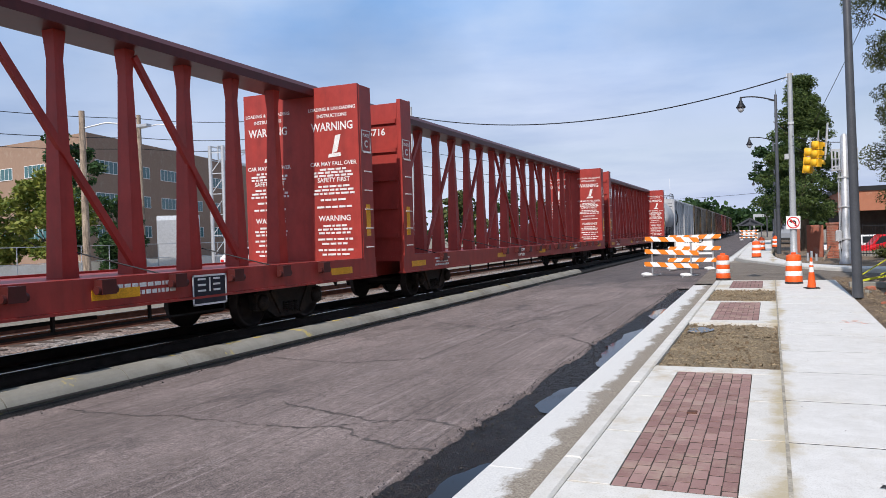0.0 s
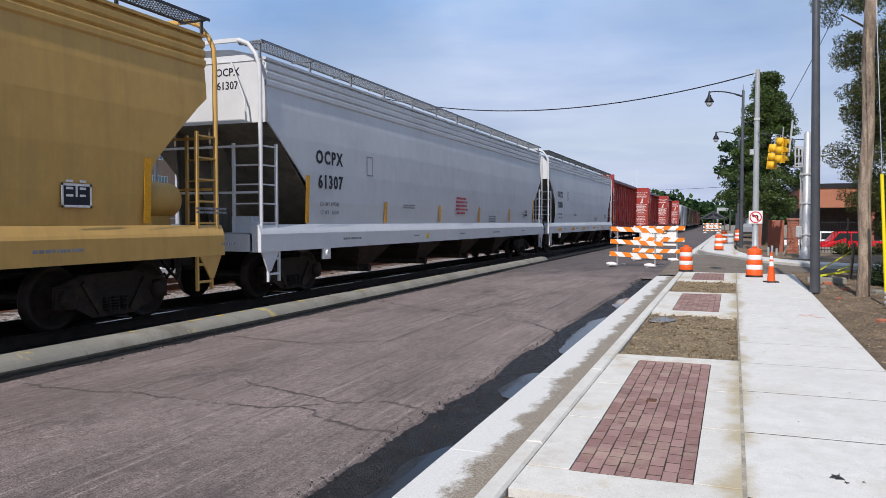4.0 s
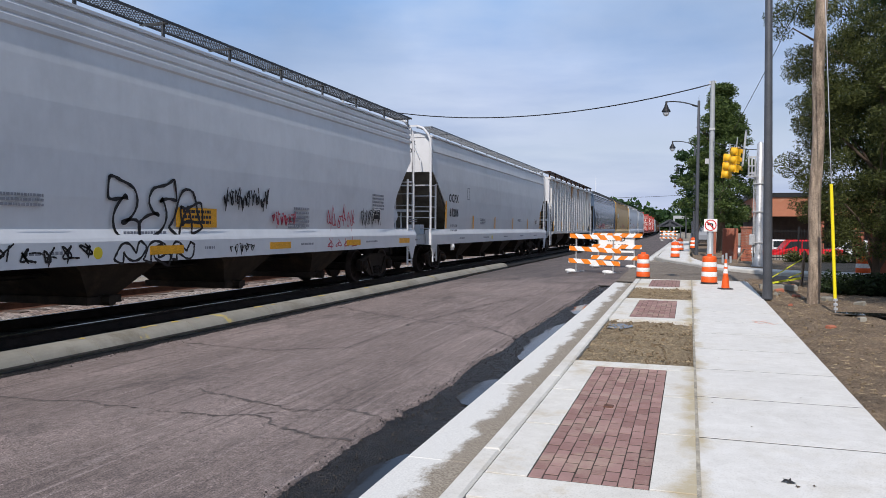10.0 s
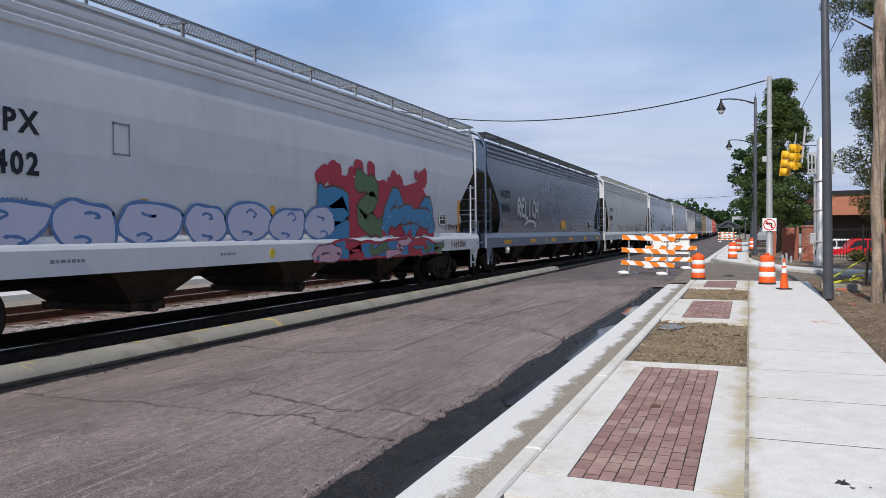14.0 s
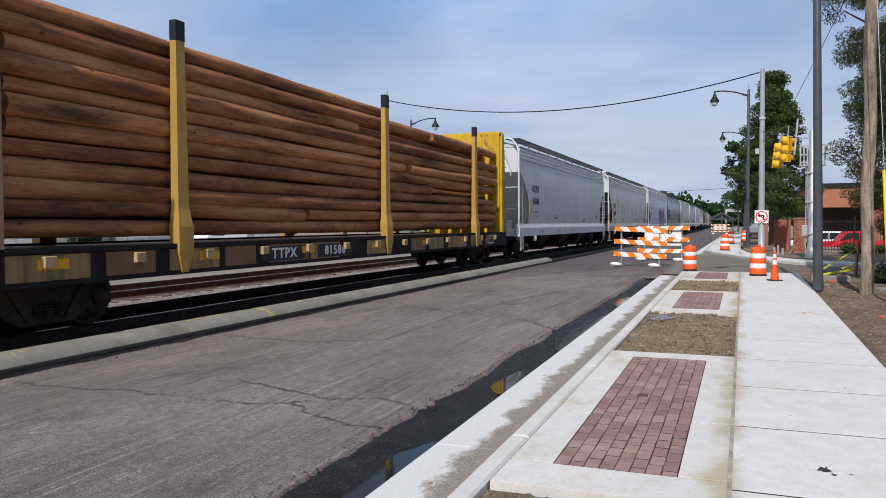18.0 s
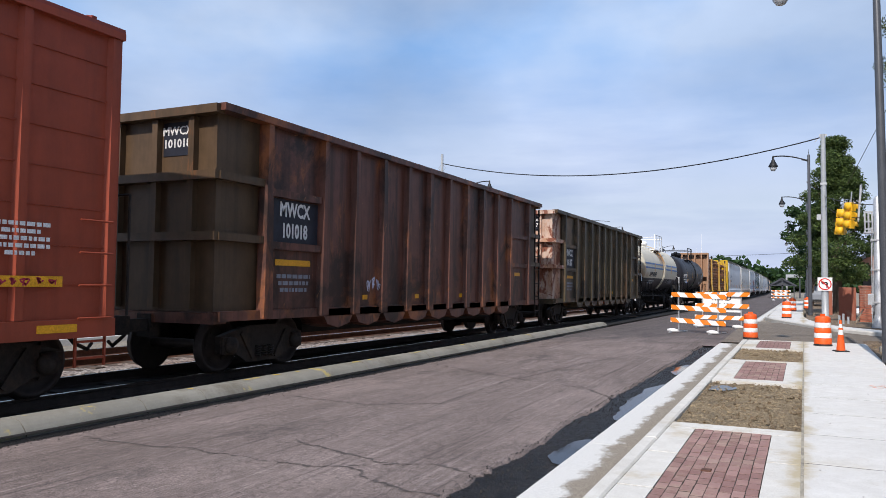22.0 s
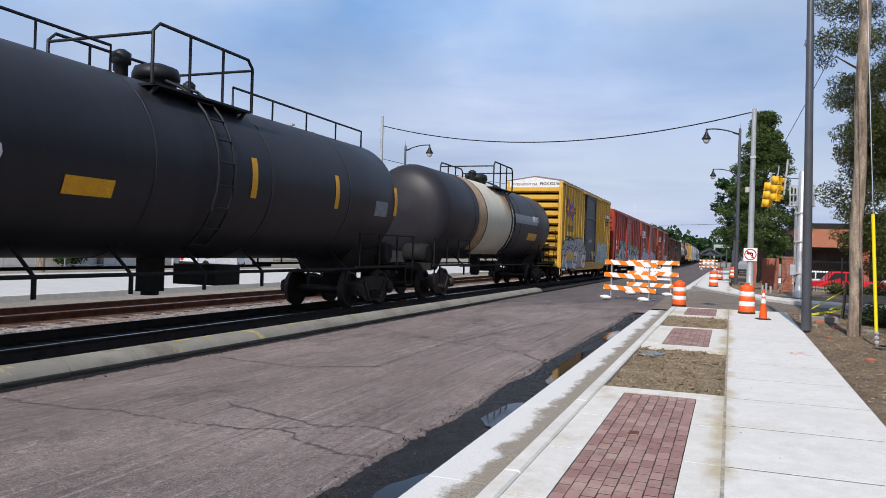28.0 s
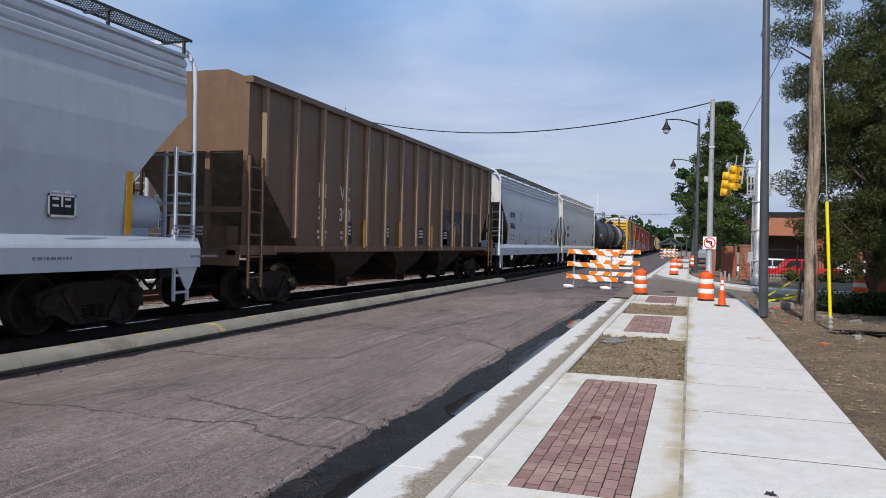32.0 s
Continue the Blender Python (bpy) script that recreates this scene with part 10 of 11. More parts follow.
def car_body(name, label, at, paint, prof, glass, width=1.8, length=4.6):
    """A vehicle from its side outline, with windows, wheels, lamps and bumpers."""
    t = thing(name, label, "car", at, "parked vehicles")
    s = Shape()
    hw = width / 2
    rings = []
    for y, k in ((-hw, 0.94), (-hw * 0.93, 1.0), (hw * 0.93, 1.0), (hw, 0.94)):
        rings.append([(x * (0.99 if k < 1 else 1), y if z < 1.0 else y * 0.86, 0.28 + (z - 0.28) * k) for x, z in prof])
    s.loft(rings)
    part("body", s, paint, t)
    for pane in glass:
        for sy in (-1, 1):
            g = Shape()
            g.poly([(x, sy * (hw * 0.875 + 0.012 if z > 1.0 else hw + 0.006), z) for x, z in pane], (0, sy * 0.01, 0))
            part("window", g, M_GLASS, t)
    L2 = length / 2
    for x in (-L2 * 0.64, L2 * 0.62):
        for sy in (-1, 1):
            wheel_part(t, x, sy * (hw - 0.08), 0.33, 0.33)
    for x, m in ((-L2 + 0.02, M_RED), (L2 - 0.02, M_WHITE)):
        for sy in (-1, 1):
            g = Shape()
            g.bevel_box(x - 0.04, x + 0.04, sy * hw * 0.7 - 0.14, sy * hw * 0.7 + 0.14, 0.66, 0.82, 0.02)
            part("lamp", g, m, t)
        g = Shape()
        g.bevel_box(x - 0.08, x + 0.08, -hw * 0.95, hw * 0.95, 0.36, 0.55, 0.03)
        part("bumper", g, M_RUBBER, t)
    return t


PICKUP = [(-2.7, 0.4), (2.6, 0.4), (2.7, 0.75), (2.55, 0.98), (1.35, 1.06), (0.85, 1.66), (0.7, 1.72), (-0.45, 1.72), (-0.62, 1.66), (-0.7, 1.08), (-2.68, 1.08)]
SUV = [(-2.25, 0.42), (2.2, 0.42), (2.28, 0.75), (2.1, 0.98), (1.2, 1.05), (0.55, 1.60), (0.3, 1.68), (-1.7, 1.66), (-2.1, 1.12), (-2.28, 0.95)]
LOT = -0.60
car_body("pickup_truck", "bright red pickup truck parked behind the iron fence", pose(8.2, 57.0, LOT, 0, 0, 186), M_CARRED, PICKUP, [[(0.1, 1.12), (1.15, 1.12), (0.78, 1.60), (0.1, 1.62)], [(-0.55, 1.12), (0.02, 1.12), (0.02, 1.62), (-0.48, 1.62)]], 1.9, 5.4)
car_body("parked_suv", "white parked SUV beside the brick building", pose(6.3, 61.5, LOT, 0, 0, 175), M_CARWHITE, SUV, [[(-1.75, 1.12), (-0.65, 1.12), (-0.65, 1.56), (-1.55, 1.56)], [(-0.55, 1.12), (0.95, 1.12), (0.5, 1.54), (-0.55, 1.56)]])
car_body("parked_car", "white parked car in the brick building's yard", pose(12.3, 60.5, LOT, 0, 0, 178), M_CARWHITE, SUV, [[(-1.75, 1.12), (-0.65, 1.12), (-0.65, 1.56), (-1.55, 1.56)], [(-0.55, 1.12), (0.95, 1.12), (0.5, 1.54), (-0.55, 1.56)]])
car_body("parked_suv", "white SUV on the road beyond the tracks", pose(-34.5, 45.5, -0.1, 0, 0, 80), M_CARWHITE, SUV, [[(-1.75, 1.12), (-0.65, 1.12), (-0.65, 1.56), (-1.55, 1.56)], [(-0.55, 1.12), (0.95, 1.12), (0.5, 1.54), (-0.55, 1.56)]])
car_body("parked_car", "grey car parked far down the street", pose(1.9, 72, 0.352, 0, 0, 90), M_CARGREY, SUV, [[(-1.75, 1.12), (-0.65, 1.12), (-0.65, 1.56), (-1.55, 1.56)]])
car_body("parked_car", "white car parked far down the street", pose(2.6, 86, 0.352, 0, 0, 90), M_CARWHITE, SUV, [[(-1.75, 1.12), (-0.65, 1.12), (-0.65, 1.56), (-1.55, 1.56)]])


# ---- buildings ----
def window_unit(parent, m, w, h, bars_=3, frame_mat=None):
    s = Shape()
    f = 0.07
    s.box(-w / 2, w / 2, -0.06, 0.02, 0, f).box(-w / 2, w / 2, -0.06, 0.02, h - f, h)
    s.box(-w / 2, -w / 2 + f, -0.06, 0.02, f, h - f).box(w / 2 - f, w / 2, -0.06, 0.02, f, h - f)
    for k in range(1, bars_):
        x = -w / 2 + w * k / bars_
        s.box(x - 0.03, x + 0.03, -0.05, 0.02, f, h - f)
    win = part("window", s, frame_mat or M_WHITE, parent, at=m)
    for k in range(bars_):
        g = Shape()
        a = -w / 2 + w * k / bars_ + 0.035
        b = -w / 2 + w * (k + 1) / bars_ - 0.035
        g.box(a, b, -0.02, 0.0, f, h - f)
        part("pane", g, M_TEALGLASS, win)
    return win


M_TEALGLASS = plain("teal_window_glass", (0.06, 0.14, 0.15), 0.12)
t = thing("office_building", "three-storey brown brick office building with strip windows", "building", pose(-79.5, 71.2, -0.2))
c0, c1, c2 = Vector((0, 0, 0)), Vector((-19.6, 2.9, 0)) * 2.0, Vector((-9.0, 35.6, 0)) * 2.0
H = 17.0
s = Shape()
s.poly([c0, c1, c1 + c2, c2], (0, 0, H - 0.9))
part("wall", s, M_BUILDBRICK, t)
s = Shape()
s.poly([p + Vector((0.02, -0.02, H - 0.9)) for p in (c0, c1, c1 + c2, c2)], (0, 0, 0.9))
part("roof_band", s, M_BUILDBRICK, t)
for base_v, n, ang in ((c1, 5, 0), (c2, 9, 0)):
    d = base_v.normalized()
    turn = math.degrees(math.atan2(d.y, d.x))
    for lvl in range(3):
        for k in range(n):
            p = base_v * ((k + 0.5) / n)
            out = Vector((d.y, -d.x, 0))
            if base_v is c1:
                out = -out
            p = p + out * 0.03
            m = Matrix.Translation((p.x, p.y, 3.4 + 4.3 * lvl)) @ Matrix.Rotation(math.atan2(-out.x, out.y) + math.pi, 4, "Z")
            if (k * 7 + lvl) % 6 == 5:
                window_unit(t, m, 2.0, 1.7, 2)
            else:
                window_unit(t, m, base_v.length / n * 0.62, 1.7, 5)
t = thing("brick_store", "low red brick building with a deep dark canopy", "building", pose(6.05, 65.6, 0.34))
s = Shape()
s.box(0, 30, 0, 16, -1.0, 2.6)
part("wall", s, surface("shaded_interior_wall", (0.06, 0.05, 0.045), 0.9), t)
s = Shape()
s.box(-0.5, 30.5, -2.6, 16.4, 2.5, 3.95)
part("brick_fascia", s, M_ORANGEBRICK, t)
s = Shape()
s.box(-0.6, 30.6, -2.7, 16.5, 3.95, 4.3)
part("roof_edge", s, M_BLACKMETAL, t)
for x in (0.0, 4.0, 8.0, 12.0):
    s = Shape()
    s.box(x, x + 0.6, -2.4, -1.8, -1.0, 2.5)
    part("pillar", s, M_BRICK, t)
t = thing("brick_garden_wall", "red brick wall at the edge of the yard", "wall", pose(6.6, 27.6, 0.30))
s = Shape()
s.bevel_box(0, 5.0, 0, 0.3, 0, 1.6, 0.02)
part("wall", s, M_BRICK, t)
# station canopy far down the street
t = thing("station_canopy", "distant dark-roofed canopy over the platform", "canopy", pose(-2.6, 150, 0.0))
s = Shape()
s.beam((-2.3, 0, 2.3), (0, 0, 3.6), 0.2, 0.3).beam((2.3, 0, 2.3), (0, 0, 3.6), 0.2, 0.3)
s.box(-0.12, 0.12, -0.1, 0.1, 0, 3.5).box(-2.0, 2.0, -0.1, 0.1, 2.3, 2.45).box(-2.0, -1.85, -0.1, 0.1, 0, 2.4).box(1.85, 2.0, -0.1, 0.1, 0, 2.4)
part("gable_frame", s, M_DARKPOLE, t)
s = Shape()
s.poly([(-2.5, 0.3, 2.3), (0, 0.3, 3.75), (2.5, 0.3, 2.3)], (0, 12, 0))
part("roof", s, M_DARKPOLE, t)
s = Shape()
s.box(0.3, 9, 14, 15.5, 4.0, 4.6).box(0.3, 0.6, 14, 15.5, 0, 4.0).box(6, 6.3, 14, 15.5, 0, 4.0)
part("footbridge", s, M_POLEGREY, t)
t = thing("radio_mast", "distant thin white mast", "mast", pose(-34, 300, 0))
s = Shape()
s.rod([(0, 0, 0), (0, 0, 22)], 0.18, 6, 0.05).rod([(-1.6, 0, 0), (-1.6, 0, 17)], 0.14, 6, 0.05)
part("shaft", s, M_WHITE, t)

# equipment beyond the tracks
t = thing("equipment_shelter", "silver metal equipment shelter with rounded top edge", "shelter", pose(-46.0, 50.6, -0.1, 0, 0, 40))
s = Shape()
s.loft([[(x, -1.6, 0), (x, 1.6, 0), (x, 1.6, 4.1), (x, 1.3, 4.5), (x, -1.3, 4.5), (x, -1.6, 4.1)] for x in (-1.7, 1.7)])
part("body", s, M_GALV, t)
s = Shape()
s.box(1.7, 1.74, -0.5, 0.5, 0.2, 2.4)
part("door", s, M_POLEGREY, t)
t = thing("control_cabinet", "pale grey roadside control cabinet", "cabinet", pose(-33.5, 45.6, -0.1, 0, 0, 30))
s = Shape()
s.bevel_box(-0.9, 0.9, -0.6, 0.6, 0, 2.4, 0.06)
part("body", s, M_GALV, t)
t = thing("signal_gantry", "galvanised cantilever signal gantry over the road", "signal gantry")
s = Shape()
for dx, dy in ((0, 0), (0.9, 0.3)):
    s.rod([(-36.4 + dx, 43.5 + dy, -0.1), (-36.4 + dx, 43.5 + dy, 9.0)], 0.14, 10)
for z in (1, 2.5, 4, 5.5, 7, 8.5):
    s.beam((-36.4, 43.5, z), (-35.5, 43.8, z), 0.06).beam((-36.4, 43.5, z), (-35.5, 43.8, z + 1.2 if z < 8 else z), 0.05)
part("mast", s, M_GALV, t)
s = Shape()
a, b = Vector((-36.3, 43.9, 8.0)), Vector((-31.0, 57.2, 6.6))
for dz in (0.0, 1.0):
    for side in (-0.3, 0.3):
        s.beam(a + Vector((side, 0, dz)), b + Vector((side, 0, dz)), 0.09)
for k in range(12):
    p, q = a.lerp(b, k / 12), a.lerp(b, (k + 1) / 12)
    s.beam(p + Vector((0.3, 0, 0 if k % 2 else 1.0)), q + Vector((0.3, 0, 1.0 if k % 2 else 0)), 0.06).beam(p + Vector((0.3, 0, 0)), p + Vector((0.3, 0, 1.0)), 0.06)
part("truss_arm", s, M_GALV, t)
for f in (0.62, 0.70, 0.78, 0.92):
    p = a.lerp(b, f)
    s = Shape()
    s.lathe([(0.30, 0), (0.30, 0.03), (0.12, 0.05), (0.12, 0.3)], 16, Matrix.Translation((p.x + 0.45, p.y - 0.2, p.z + 0.3)) @ Matrix.Rotation(math.pi / 2, 4, "X"))
    part("flasher", s, M_BLACKMETAL, t)
for f, zz in ((0.56, 0.9), (1.0, 0.9)):
    p = a.lerp(b, f)
    for k in range(3):
        s = Shape()
        s.bevel_box(-0.2, 0.2, -0.15, 0.15, 0, 0.38, 0.03, Matrix.Translation((p.x + 0.3, p.y, p.z - 0.4 + 0.4 * k)))
        part("signal_section", s, M_YELLOW, t)
for x, y, h in ((-34.9, 31.0, 9.8), (-41.3, 41.7, 11.6), (-35.0, 49.6, 12.4), (-45, 20, 11)):
    t = thing("utility_pole", "brown wooden utility pole beyond the tracks", "utility pole", pose(x, y, -0.15), "utility poles")
    s = Shape()
    s.rod([(0, 0, 0), (0, 0, h)], 0.22, 12, 0.16)
    part("trunk", s, M_WOODPOLE, t)
    s = Shape()
    s.rod([(0, 0, h - 1.0), (1.2, 0.6, h - 0.7), (3.0, 1.5, h - 0.9)], 0.05, 6).box(2.7, 3.5, 1.3, 1.7, h - 1.0, h - 0.85)
    part("lamp_arm", s, M_GALV, t)
for z in (9.2, 8.4, 10.6):
    wire("line_wire", ((-45, 20, z), (-41.3, 41.7, z + 0.6)), 0.025, 0.4, "thin black line wire between wooden poles")
    wire("line_wire", ((-41.3, 41.7, z + 0.6), (-35.0, 49.6, z + 1.0)), 0.025, 0.25, "thin black line wire between wooden poles")
    wire("line_wire", ((-35.0, 49.6, z + 1.0), (-20, 90, z - 1.0)), 0.025, 0.8, "thin black line wire between wooden poles")
# pale road beyond the tracks, barrier and chain fence
s = Shape()
s.add([(x, y, -0.06) for y in (-60, 30, 80, 400) for x in (-33, -17.6)], [(0, 1, 3, 2), (2, 3, 5, 4), (4, 5, 7, 6)])
solid("far_road", s, concrete_mat("pale_road", (0.50, 0.49, 0.47), (0.35, 0.33, 0.3), 0.3), "pale concrete road beyond the tracks", "road", kind="structure")
s = Shape()
s.loft([[(-17.6, y, -0.1), (-17.35, y, -0.1), (-17.38, y, 0.16), (-17.6, y, 0.16)] for y in (-60, 400)])
solid("far_kerb", s, M_KERB, "pale kerb along the far road", "kerb", kind="structure")
t = thing("chain_fence", "grey chain-link fence beyond the far road", "fence")
for k in range(16):
    s = Shape()
    s.rod([(-38 - 0.2 * k, 20 + 2.4 * k, -0.2), (-38 - 0.2 * k, 20 + 2.4 * k, 2.0)], 0.03, 6)
    part("post", s, M_GALV, t)
for z in (0.1, 1.0, 2.0):
    s = Shape()
    s.rod([(-38, 20, z), (-41, 56, z)], 0.022, 5)
    part("rail", s, M_GALV, t)
s = Shape()
s.loft([[(-42, y, -0.2), (-41.4, y, -0.2), (-41.6, y, 0.9), (-41.9, y, 0.9)] for y in (15, 64)])
solid("concrete_barrier", s, M_KERB, "long pale concrete barrier beyond the far road", "barrier")


# ---- planting ----
def crown(shape, clumps, seed, leaf, count, narrow=0.5, droop=0.0):
    """Leaves scattered in clumps (centre, radii)."""
    rg = random.Random(seed)
    total = sum(c[1][0] * c[1][1] * c[1][2] for c in clumps) ** 1.0
    verts, faces = [], []
    for (cx, cy, cz), (ax, ay, az) in clumps:
        n = max(8, int(count * (ax * ay * az) / total))
        for _ in range(n):
            u, v = rg.uniform(-1, 1), rg.uniform(0, 2 * math.pi)
            r = rg.random() ** 0.4
            q = math.sqrt(max(0, 1 - u * u))
            p = Vector((cx + ax * r * q * math.cos(v), cy + ay * r * q * math.sin(v), cz + az * r * u))
            d = Vector((rg.gauss(0, 1), rg.gauss(0, 1), rg.gauss(0, 0.6) - droop)).normalized()
            e = d.cross(Vector((rg.gauss(0, 1), rg.gauss(0, 1), rg.gauss(0, 1)))).normalized()
            s_ = leaf * rg.uniform(0.6, 1.35)
            k = len(verts)
            verts += [p - d * s_, p + e * s_ * narrow, p + d * s_, p - e * s_ * narrow]
            faces.append((k, k + 1, k + 2, k + 3))
    shape.add(verts, faces)


def tree(x, y, z, height, spread, seed, mat, label, leaf=0.2, count=5000, base=0.28, trunk_r=0.2, clump=1.0, narrow=0.5, clumps_n=34, droop=0.0, limbs_n=9, taper=0.0):
    rg = random.Random(seed)
    t = thing("tree", label, "tree", pose(x, y, z), "trees")
    s = Shape()
    s.rod([(0, 0, -0.1), (0.05 * height * rg.uniform(-.3, .3), 0, height * 0.3), (rg.uniform(-.2, .2), rg.uniform(-.2, .2), height * 0.62), (0, 0, height * 0.9)], trunk_r, 9, 0.03)
    part("trunk", s, M_BARK, t)
    clumps = []
    for k in range(limbs_n):
        a, hh = 2 * math.pi * k / limbs_n + rg.uniform(-.4, .4), height * rg.uniform(base, 0.75)
        f = math.sin(math.pi * min(max((hh / height - base * 0.6) / (1.15 - base * 0.6), 0.05), 0.98)) ** 0.7
        r = spread * f * rg.uniform(0.7, 0.95) * (0.55 if taper else 1.0)
        e = (r * math.cos(a), r * math.sin(a), min(hh + r * 0.35, height * 0.93))
        l_ = Shape()
        l_.rod([(0, 0, hh - 0.15 * height), (e[0] * 0.5, e[1] * 0.5, hh), e], trunk_r * 0.45, 6, 0.015)
        part("limb", l_, M_BARK, t)
    for k in range(clumps_n):
        q = rg.uniform(base, 1.0)
        f = math.sin(math.pi * min(max((q - base * 0.55) / (1.18 - base * 0.55), 0.04), 0.97)) ** 0.75
        if taper:
            f = min(1.0, (q - base * 0.6) / 0.14) * (1.04 - q) ** taper
        a, r = rg.uniform(0, 2 * math.pi), spread * f * math.sqrt(rg.random())
        c = clump * rg.uniform(0.6, 1.15)
        clumps.append(((r * math.cos(a), r * math.sin(a), height * q - 0.1 * c), (c, c, c * 0.7)))
    s = Shape()
    crown(s, clumps, seed + 1, leaf, count, narrow, droop)
    part("crown", s, mat, t)
    return t


tree(2.75, 49.0, 0.35, 10.2, 3.3, 5, M_LEAF4, "tall dense green street tree behind the signal pole", 0.075, 62000, 0.20, 0.28, 0.52, 0.42, 230, taper=0.75)
tree(1.5, 70.0, 0.35, 8.6, 2.0, 6, M_LEAF2, "green street tree farther down the pavement", 0.18, 5000, 0.25, 0.22, 0.8, 0.5, 40)
tree(2.0, 95.0, 0.35, 8.5, 2.2, 7, M_LEAF2, "green street tree far down the pavement", 0.22, 3500, 0.25, 0.22, 0.9, 0.5, 36)
tree(5.5, 21.2, rise(20.6) - 0.05, 5.6, 2.3, 8, M_LEAF, "small feathery tree with twin stems beside the verge", 0.042, 80000, 0.20, 0.10, 0.46, 0.30, 120, 0.4)
tree(6.75, 21.8, rise(21.6) - 0.05, 11.8, 3.7, 9, M_LEAF, "large willowy tree hanging over the verge", 0.058, 190000, 0.16, 0.26, 0.50, 0.20, 360, 0.8, 26)
tree(8.3, 26.0, 0.3, 10.5, 3.0, 19, M_LEAF2, "green tree behind the verge", 0.08, 70000, 0.08, 0.22, 0.8, 0.3, 130, 0.3)
tree(7.1, 9.6, 0.1, 10.0, 3.4, 29, M_LEAF, "broad green tree shading the verge", 0.12, 22000, 0.3, 0.25, 0.9, 0.3, 60, 0.3)
tree(-47.2, 38.6, -0.2, 7.4, 3.2, 10, M_LEAF3, "yellow-green young tree beyond the far road", 0.2, 6000, 0.25, 0.15, 0.9, 0.5, 40)
tree(-52.5, 38.0, -0.2, 6.5, 3.0, 11, M_LEAF3, "yellow-green bushy tree beyond the far road", 0.2, 5000, 0.2, 0.15, 0.9, 0.5, 36)
tree(-40.5, 38.5, -0.2, 5.6, 1.9, 12, M_LEAF2, "dark green shrub tree by the chain fence", 0.15, 5000, 0.12, 0.1, 0.7, 0.5, 36)
tree(-64.0, 55.0, -0.2, 13.4, 3.2, 13, M_LEAF2, "dark conical tree in front of the office", 0.25, 6000, 0.15, 0.2, 1.0, 0.5, 50)
for k, (x, y, h) in enumerate(((-52, 96, 10), (-60, 110, 11), (-44, 112, 9), (-66, 130, 12), (-36, 130, 8), (-48, 150, 11), (-30, 170, 9), (-56, 84, 8))):
    tree(x, y, -0.3, h, 3.4, 40 + k, (M_LEAF, M_LEAF2)[k % 2], "green tree in the distance beyond the tracks", 0.4, 2200, 0.2, 0.2, 1.5, 0.6, 30)
# verge bush
t = thing("bush", "low dark clipped bush on the verge", "bush", pose(4.95, 20.0, rise(20) - 0.03), "bushes")
s = Shape()
rg = random.Random(77)
crown(s, [((rg.uniform(-0.8, 0.8), rg.uniform(-0.35, 0.35), rg.uniform(0.12, 0.4)), (0.32, 0.3, 0.2)) for _ in range(26)], 78, 0.04, 9000, 0.5)
part("leaves", s, M_BUSH, t)
t = thing("hedge", "ragged green shrubs along the iron fence", "hedge", pose(5.2, 36.7, 0.34))
s = Shape()
crown(s, [((rg.uniform(0, 7), rg.uniform(-0.4, 0.3), rg.uniform(0.05, 0.35)), (0.4, 0.35, 0.24)) for _ in range(26)], 79, 0.07, 6000, 0.4)
part("leaves", s, M_LEAF, t)
# far wooded rise beyond the end of the street
woods = Shape()
rg = random.Random(90)
cl = []
for k in range(150):
    x = rg.uniform(-120, 60)
    hgt = 9 + 7 * math.exp(-((x + 36) / 26) ** 2) + rg.uniform(-2, 2)
    cl += [((x, 400 + rg.uniform(-20, 20), hgt * 0.5), (6, 6, hgt * 0.5))]
crown(woods, cl, 91, 1.3, 22000, 0.7)
solid("far_woods", woods, M_LEAF2, "distant wooded rise closing the street", "woods", kind="stuff")
woods = Shape()
cl = []
for k in range(160):
    a = rg.uniform(0.5, 2.9)
    x, y = -190 * math.sin(a) * rg.uniform(0.9, 1.2), 210 * math.cos(a) * 1.0 + 40
    cl += [((x, y, 5), (8, 8, rg.uniform(4.5, 8)))]
crown(woods, cl, 92, 1.2, 16000, 0.7)
cl = [((rg.uniform(45, 90), rg.uniform(-60, 220), 5), (7, 7, rg.uniform(5, 8))) for _ in range(90)]
crown(woods, cl, 93, 1.2, 9000, 0.7)
solid("side_woods", woods, M_LEAF2, "distant trees round the place", "woods", kind="stuff")

